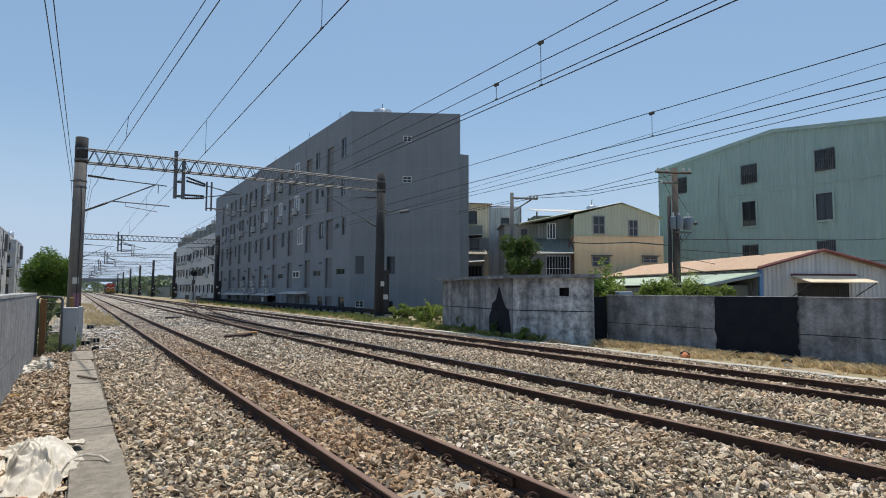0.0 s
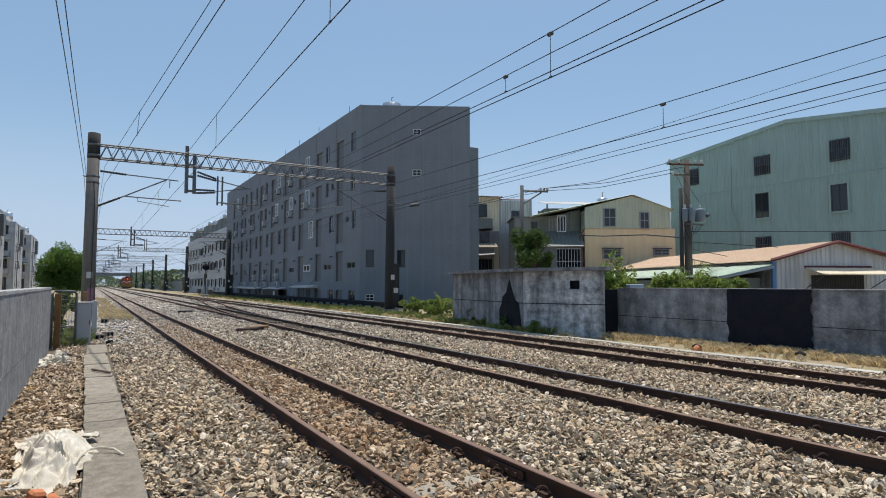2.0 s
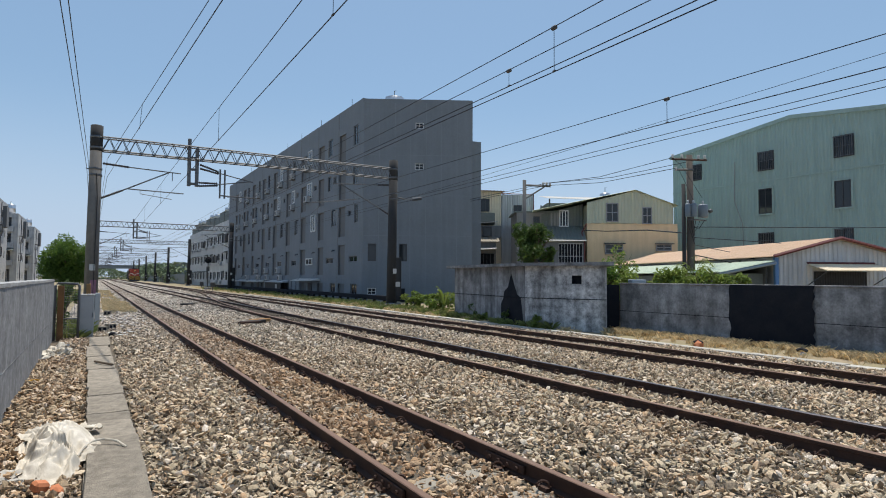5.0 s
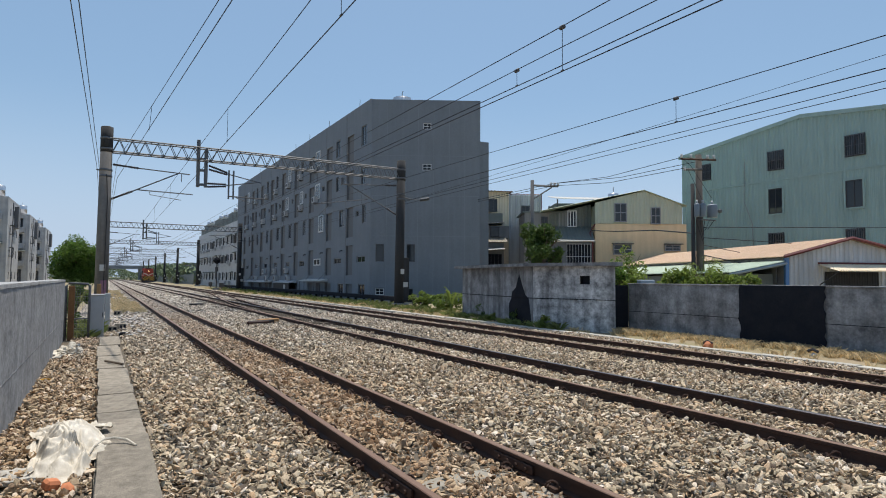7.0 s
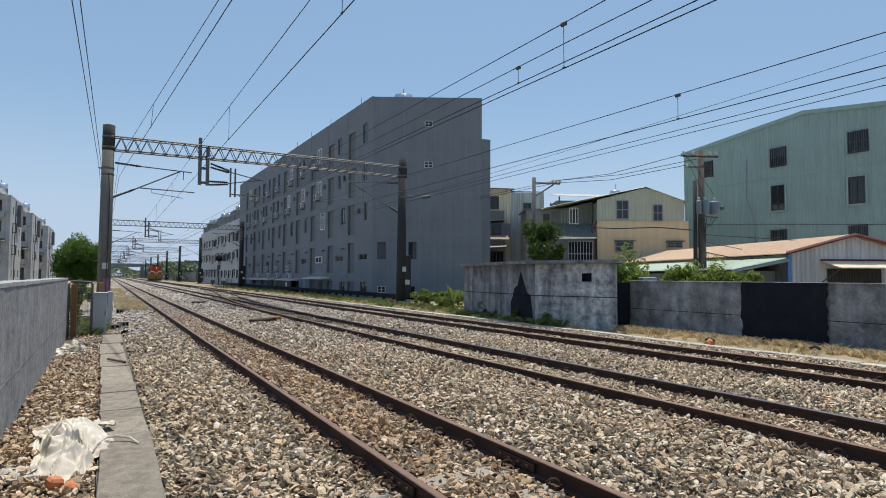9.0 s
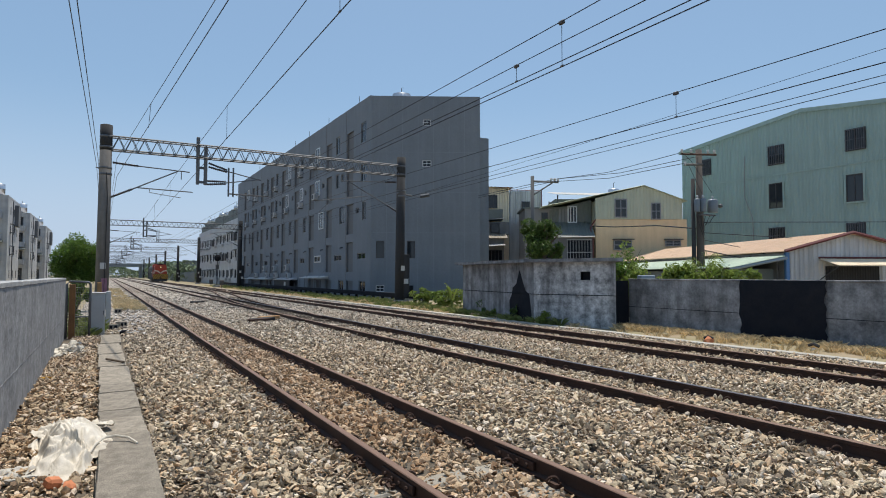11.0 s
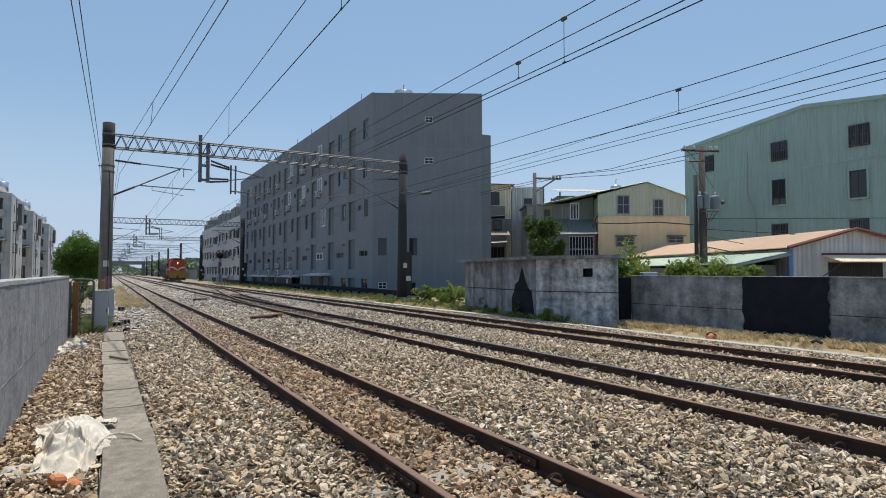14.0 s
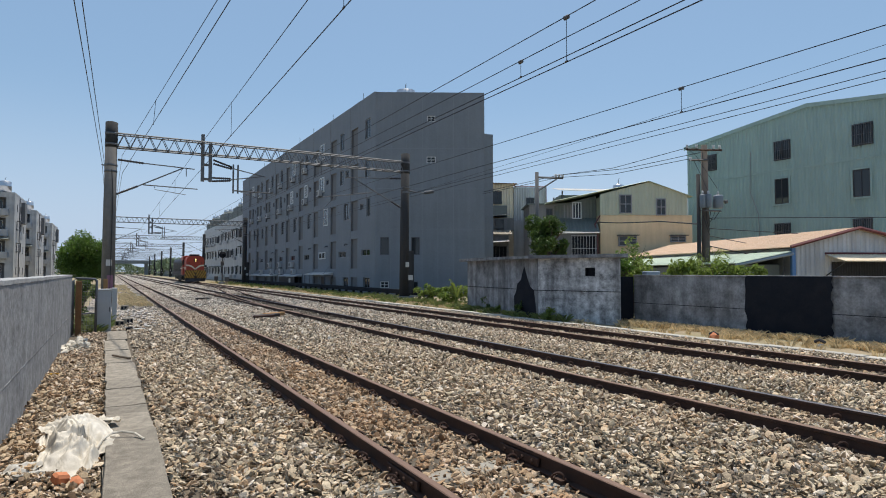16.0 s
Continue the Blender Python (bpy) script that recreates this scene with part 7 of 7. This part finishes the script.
def crumple(name, at, sx, sy, sz, label, seed, mt, cat="sack"):
    """A slumped cloth bag with folds."""
    noise.seed_set(seed)
    bm = bmesh.new()
    n, k = 56, 30
    rows = []
    for j in range(k + 1):
        ph = math.pi * 0.5 * j / k
        ring = []
        for i in range(n):
            a = math.tau * i / n
            d = Vector((math.cos(a) * math.sin(ph), math.sin(a) * math.sin(ph), math.cos(ph)))
            near = noise.voronoi(d * 2.1 + Vector((seed, 0, 0)))[0]
            fine = noise.voronoi(d * 4.6 + Vector((0, seed, 0)))[0]
            f = 0.72 + 0.55 * noise.noise(d * 1.3 + Vector((seed, 0, 0))) + 0.55 * (near[1] - near[0]) ** 0.8 + 0.16 * (fine[1] - fine[0])
            f *= 1 + 0.16 * math.sin(a * 4 + seed) * math.sin(ph) ** 3
            ring.append(bm.verts.new((d.x * sx * f, d.y * sy * f, max(-0.02, d.z * sz * f - 0.01))))
        rows.append(ring)
    for r0, r1 in zip(rows, rows[1:]):
        for i in range(n):
            fc = bm.faces.new((r0[i], r1[i], r1[(i + 1) % n], r0[(i + 1) % n]))
            fc.smooth = False
    bmesh.ops.remove_doubles(bm, verts=bm.verts[:], dist=0.0005)
    for _ in range(1):
        bmesh.ops.smooth_vert(bm, verts=bm.verts[:], factor=0.35, use_axis_x=True, use_axis_y=True, use_axis_z=True)
    bmesh.ops.recalc_face_normals(bm, faces=bm.faces[:])
    ob = part(name, bm, mt)
    ob.matrix_basis = at
    return tagged(ob, label, cat)


def draped_sack(at):
    """A slack woven sack: a swollen middle, long creases running off it, a ragged hem on the stones."""
    bm = bmesh.new()
    n, k = 132, 56
    noise.seed_set(5)
    rows = []
    for j in range(k + 1):
        r = j / k
        ring = []
        for i in range(n):
            a = math.tau * i / n
            c, si = math.cos(a), math.sin(a)
            rim = 1.0 + 0.16 * math.sin(3 * a + 0.6) + 0.10 * math.sin(5 * a + 2.0) + 0.07 * noise.noise(Vector((c * 3, si * 3, 4.0)))
            x, y = 0.34 * r * rim * c, 0.72 * r * rim * si
            q = Vector((x * 4.2, y * 2.6, 0.3))
            warp = Vector((noise.noise(q), noise.noise(q + Vector((9, 0, 0))), 0)) * 0.55
            fold = 1 - abs(noise.noise((q + warp) * 1.5 + Vector((2, 1, 7)))) * 2.8
            crease = 1 - abs(noise.noise((q + warp) * 3.6 + Vector((5, 3, 1)))) * 2.4 + 0.45 * (1 - abs(noise.noise((q + warp) * 8.0)) * 2.4)
            mound = 0.25 * math.exp(-(((x - 0.03) / 0.22) ** 2 + ((y - 0.20) / 0.40) ** 2) ** 1.6) + 0.10 * math.exp(-(((x + 0.06) / 0.24) ** 2 + ((y + 0.36) / 0.34) ** 2) ** 1.6)
            calm = 0.30 + 0.70 * min(1.0, math.hypot((x - 0.03) / 0.24, (y - 0.2) / 0.42)) ** 2
            edge = max(0.0, 1 - r ** 3.5)
            z = 0.03 + (mound + (0.088 * fold + 0.050 * crease) * calm) * edge + 0.035 * max(0, fold) * (1 - edge)
            push = 0.045 * noise.noise(q * 1.7 + Vector((0, 4, 2)))
            ring.append(bm.verts.new((x + push * edge, y + push * 0.8 * edge, max(0.012, z))))
        rows.append(ring)
    for r0, r1 in zip(rows, rows[1:]):
        for i in range(n):
            bm.faces.new((r0[i], r1[i], r1[(i + 1) % n], r0[(i + 1) % n])).smooth = True
    bmesh.ops.remove_doubles(bm, verts=bm.verts[:], dist=0.0004)
    bmesh.ops.recalc_face_normals(bm, faces=bm.faces[:])
    ob = part("woven_sack", bm, M_SACK)
    ob.matrix_basis = at
    return tagged(ob, "crumpled dirty white woven plastic sack slumped against the trough", "sack")


def rock(bm, at, s, rng, flat=0.6):
    v = bmesh.ops.create_icosphere(bm, subdivisions=1, radius=1.0)["verts"]
    q = Euler((rng.uniform(-0.4, 0.4), rng.uniform(-0.4, 0.4), rng.uniform(0, 6.3))).to_matrix()
    k = Vector((rng.uniform(0.7, 1.3), rng.uniform(0.6, 1.0), flat * rng.uniform(0.6, 1.1)))
    for p in v:
        c = p.co * rng.uniform(0.75, 1.15)
        p.co = Vector(at) + q @ Vector((c.x * k.x, c.y * k.y, c.z * k.z)) * s
    return bm


def clutter():
    rng = random.Random(31)
    s = draped_sack(pose(-0.24, 6.42, 0.0, 0, 0, 0))
    part("torn_flap", crumple_sheet(0.34, 0.22, 8), M_SACK, s, "torn sack mouth hanging over the trough lid").matrix_basis = pose(0.17, 0.55, 0.17, -6, 7, 12)
    part("torn_flap", crumple_sheet(0.42, 0.20, 5), M_SACK2, s, "dirty trailing end of the sack").matrix_basis = pose(-0.42, -0.42, 0.045, 2, 0, 14)
    part("torn_flap", crumple_sheet(0.26, 0.30, 13), M_SACK, s).matrix_basis = pose(-0.16, 0.48, 0.16, 10, -18, 40)
    part("ribbon", tb([(0.16, -0.28, 0.10), (0.20, -0.16, 0.14), (0.27, -0.02, 0.155), (0.36, 0.03, 0.15), (0.47, -0.04, 0.135), (0.54, -0.18, 0.105)], 0.011, 6), M_SACK, s, "frayed white ribbon")
    crumple("woven_sack", pose(-0.6, 15.0, 0.0, 0, 0, -30), 0.27, 0.46, 0.22, "crumpled grey-white sack scraps at the wall's foot", 11, M_SACK)
    crumple("woven_sack", pose(-0.5, 5.9, 0.0, 0, 0, 70), 0.14, 0.30, 0.06, "flattened dirty cloth scrap on the stones", 17, M_SACK2, "cloth")
    bm = bmesh.new()
    tube(bm, [(-0.66, 15.6, 0.12), (-0.42, 14.8, 0.22)], 0.03, 5)
    tagged(part("broken_stick", bm, M_CAP), "pale broken stick across the sack scraps", "stick")
    tagged(part("yellow_strip", tb([(-0.84, 11.2, 0.05), (-0.76, 11.35, 0.04), (-0.66, 11.28, 0.03)], 0.014, 5), M_YELLOW), "short yellow plastic strip on the stones", "strip")
    tagged(part("bent_stick", tb([(0.06, 12.6, 0.12), (0.22, 12.2, 0.125), (0.33, 12.0, 0.12)], 0.02, 6), M_BARK), "dark bent stick on the trough lids", "stick")
    tagged(part("broken_brick", rock(bx(-0.07, 0.05, -0.045, 0.045, -0.02, 0.06, 0.02, m=pose(-0.31, 5.50, 0.05, 18, 14, 35)), (-0.20, 5.44, 0.05), 0.065, rng), M_ORANGE), "broken terracotta brick lumps on the stones", "brick", "brick lumps")
    # rubble heap past the trough's end
    spots = [(rng.gauss(1.0, 0.36), rng.gauss(24.8, 2.6)) for _ in range(150)]
    bm = bmesh.new()
    for x, y in spots:
        rock(bm, (max(0.3, min(1.75, x)), y, 0.03 + rng.uniform(0, 0.09) * math.exp(-((x - 0.9) / 0.3) ** 2)), rng.uniform(0.03, 0.11), rng, 0.4)
    tagged(part("rubble", bm, M_RUBBLE), "heap of pale broken concrete and plaster rubble", "rubble", kind="stuff")
    for x, y, rz in ((0.24, 20.6, 10), (0.56, 29.6, -15), (0.5, 21.6, 40)):
        b = part("concrete_block", bx(-0.14, 0.14, -0.10, 0.10, 0, 0.2, 0.012), M_LID)
        b.matrix_basis = pose(x, y, -0.02, 0, rng.uniform(-6, 6), rz)
        tagged(b, "grey hollow concrete block lying in rubble", "block", "concrete blocks")
        # black patches on the face stand for the shade in the cores
        for o in (-0.065, 0.065):
            part("core_hole", bx(o - 0.04, o + 0.04, -0.104, -0.09, 0.04, 0.16), M_BLACK, b)
    t = part("rubber_lump", rock(bmesh.new(), (0.48, 18.9, 0.05), 0.12, rng, 0.9), M_BLACK)
    tagged(t, "dark rounded rubber lump beside the trough", "debris")
    for x, y, rz, ln in ((0.75, 18.9, 65, 0.7), (0.62, 19.5, 20, 0.5), (1.0, 19.8, 80, 0.9)):
        ob = part("broken_board", bx(-ln / 2, ln / 2, -0.05, 0.05, 0, 0.02, 0.003), M_CAP)
        ob.matrix_basis = pose(x, y, 0.04, 3, 4, rz)
        tagged(ob, "pale broken board lying on the stones", "board", "broken boards")
    for x, y, rz, ln, w, mt, lb in ((4.85, 21.3, 62, 1.0, 0.22, M_LOCO_DARK, "short black timber offcut between the tracks"), (5.25, 22.0, 58, 0.95, 0.2, M_WOOD, "orange-brown timber offcut between the tracks"),
                                    (4.65, 20.9, 70, 0.8, 0.16, M_RAIL, "dark timber offcut between the tracks"), (4.66, 36.6, 60, 0.75, 0.35, M_LOCO_DARK, "black box-like block between the tracks")):
        ob = part("timber_offcut", bx(-ln / 2, ln / 2, -w / 2, w / 2, 0, 0.15, 0.015), mt)
        ob.matrix_basis = pose(x, y, 0.02, 0, 0, 90 - rz)
        tagged(ob, lb, "timber", "offcuts between the tracks")
    # terracotta lumps and brackets by the kerb
    for x, y in ((13.1, 9.55), (13.7, 7.35)):
        o = empty("kerb_marker", Matrix.Translation((x, y, 0)), "orange terracotta lump under a dark bracket by the kerb" if y > 8 else "grey lump under a dark bracket by the kerb", "marker")
        if y > 8:
            part("lump", rock(bmesh.new(), (0, 0, 0.06), 0.16, rng, 0.7), M_ORANGE, o)
        else:
            part("lump", rock(bmesh.new(), (0, 0, 0.03), 0.11, rng, 0.6), M_RUBBLE, o)
        part("bracket", tb([(-0.03, 0.11, 0.11), (0.0, 0.02, 0.16), (0.02, -0.10, 0.11)], 0.036, 6), M_LOCO_DARK, o)
    b = part("blue_box", bx(-0.24, 0.24, -0.2, 0.2, 0, 0.26, 0.02), M_BLUE2)
    b.matrix_basis = pose(15.85, 13.9, 1.42, 0, 0, -30)
    tagged(b, "pale blue plastic crate lid above the wall", "box")
    part("support", bx(-0.2, 0.2, -0.15, 0.15, -1.6, 0.0), M_GREY_DARK, b)


def crumple_sheet(w, h, seed):
    bm = bmesh.new()
    n = 14
    g = [[bm.verts.new(((i / n - 0.5) * w + 0.03 * noise.noise(Vector((i, j, seed))), (j / n - 0.5) * h + 0.03 * noise.noise(Vector((j, i, seed + 3))),
                        0.07 * noise.noise(Vector((i * 0.35, j * 0.35, seed))) + 0.03 * noise.noise(Vector((i * 0.9, j * 0.9, seed))))) for i in range(n + 1)] for j in range(n + 1)]
    for j in range(n):
        for i in range(n):
            bm.faces.new((g[j][i], g[j][i + 1], g[j + 1][i + 1], g[j + 1][i])).smooth = True
    return bm


M_IVY = mat("creeper_leaf", (0.085, 0.145, 0.03), 0.65, 0, 0.25, 1.5, 12, 0, island=0.5, tint=(0.03, 0.05, 0.015))
# distance haze is put into this paler, greyer leaf colour
M_HAZED_LEAF = mat("hazed_leaf", (0.17, 0.22, 0.13), 0.9, 0, 0.15, 0.2, 3, 0, island=0.15, tint=(0.13, 0.18, 0.11))
M_BRIDGE = mat("far_concrete", (0.22, 0.25, 0.27), 0.9, 0, 0.1, 0.2, 5, 0)
M_FENCE_FAR = mat("far_fence_sheet", (0.22, 0.25, 0.26), 0.8, 0, 0.15, 0.2, 5, 0)
M_SACK2 = mat("dirty_grey_sack", (0.50, 0.48, 0.44), 0.8, 0, 0.15, 6, 90, 0.3, 0.002, (0.3, 0.27, 0.23))
M_RUBBLE = mat("plaster_rubble", (0.42, 0.40, 0.38), 0.95, 0, 0.2, 3, 40, 0.4, 0.004, (0.36, 0.28, 0.22), island=0.35)
let_light_through(M_IVY, 0.3)
shrubs()
distance()
duct_rail()
signal()
left_corner()
clutter()

# ---- what moves ----


def motions():
    rows = ((0, 246.5), (2, 228.0), (4, 208.5), (6.5, 183.5), (8, 169.0), (9, 159.5), (11.5, 136.0), (13, 121.3), (14.5, 105.8), (16, 90.0))
    walk(LOCO, [(t, pose(TRACKS[2], y, 0.15)) for t, y in rows])


motions()
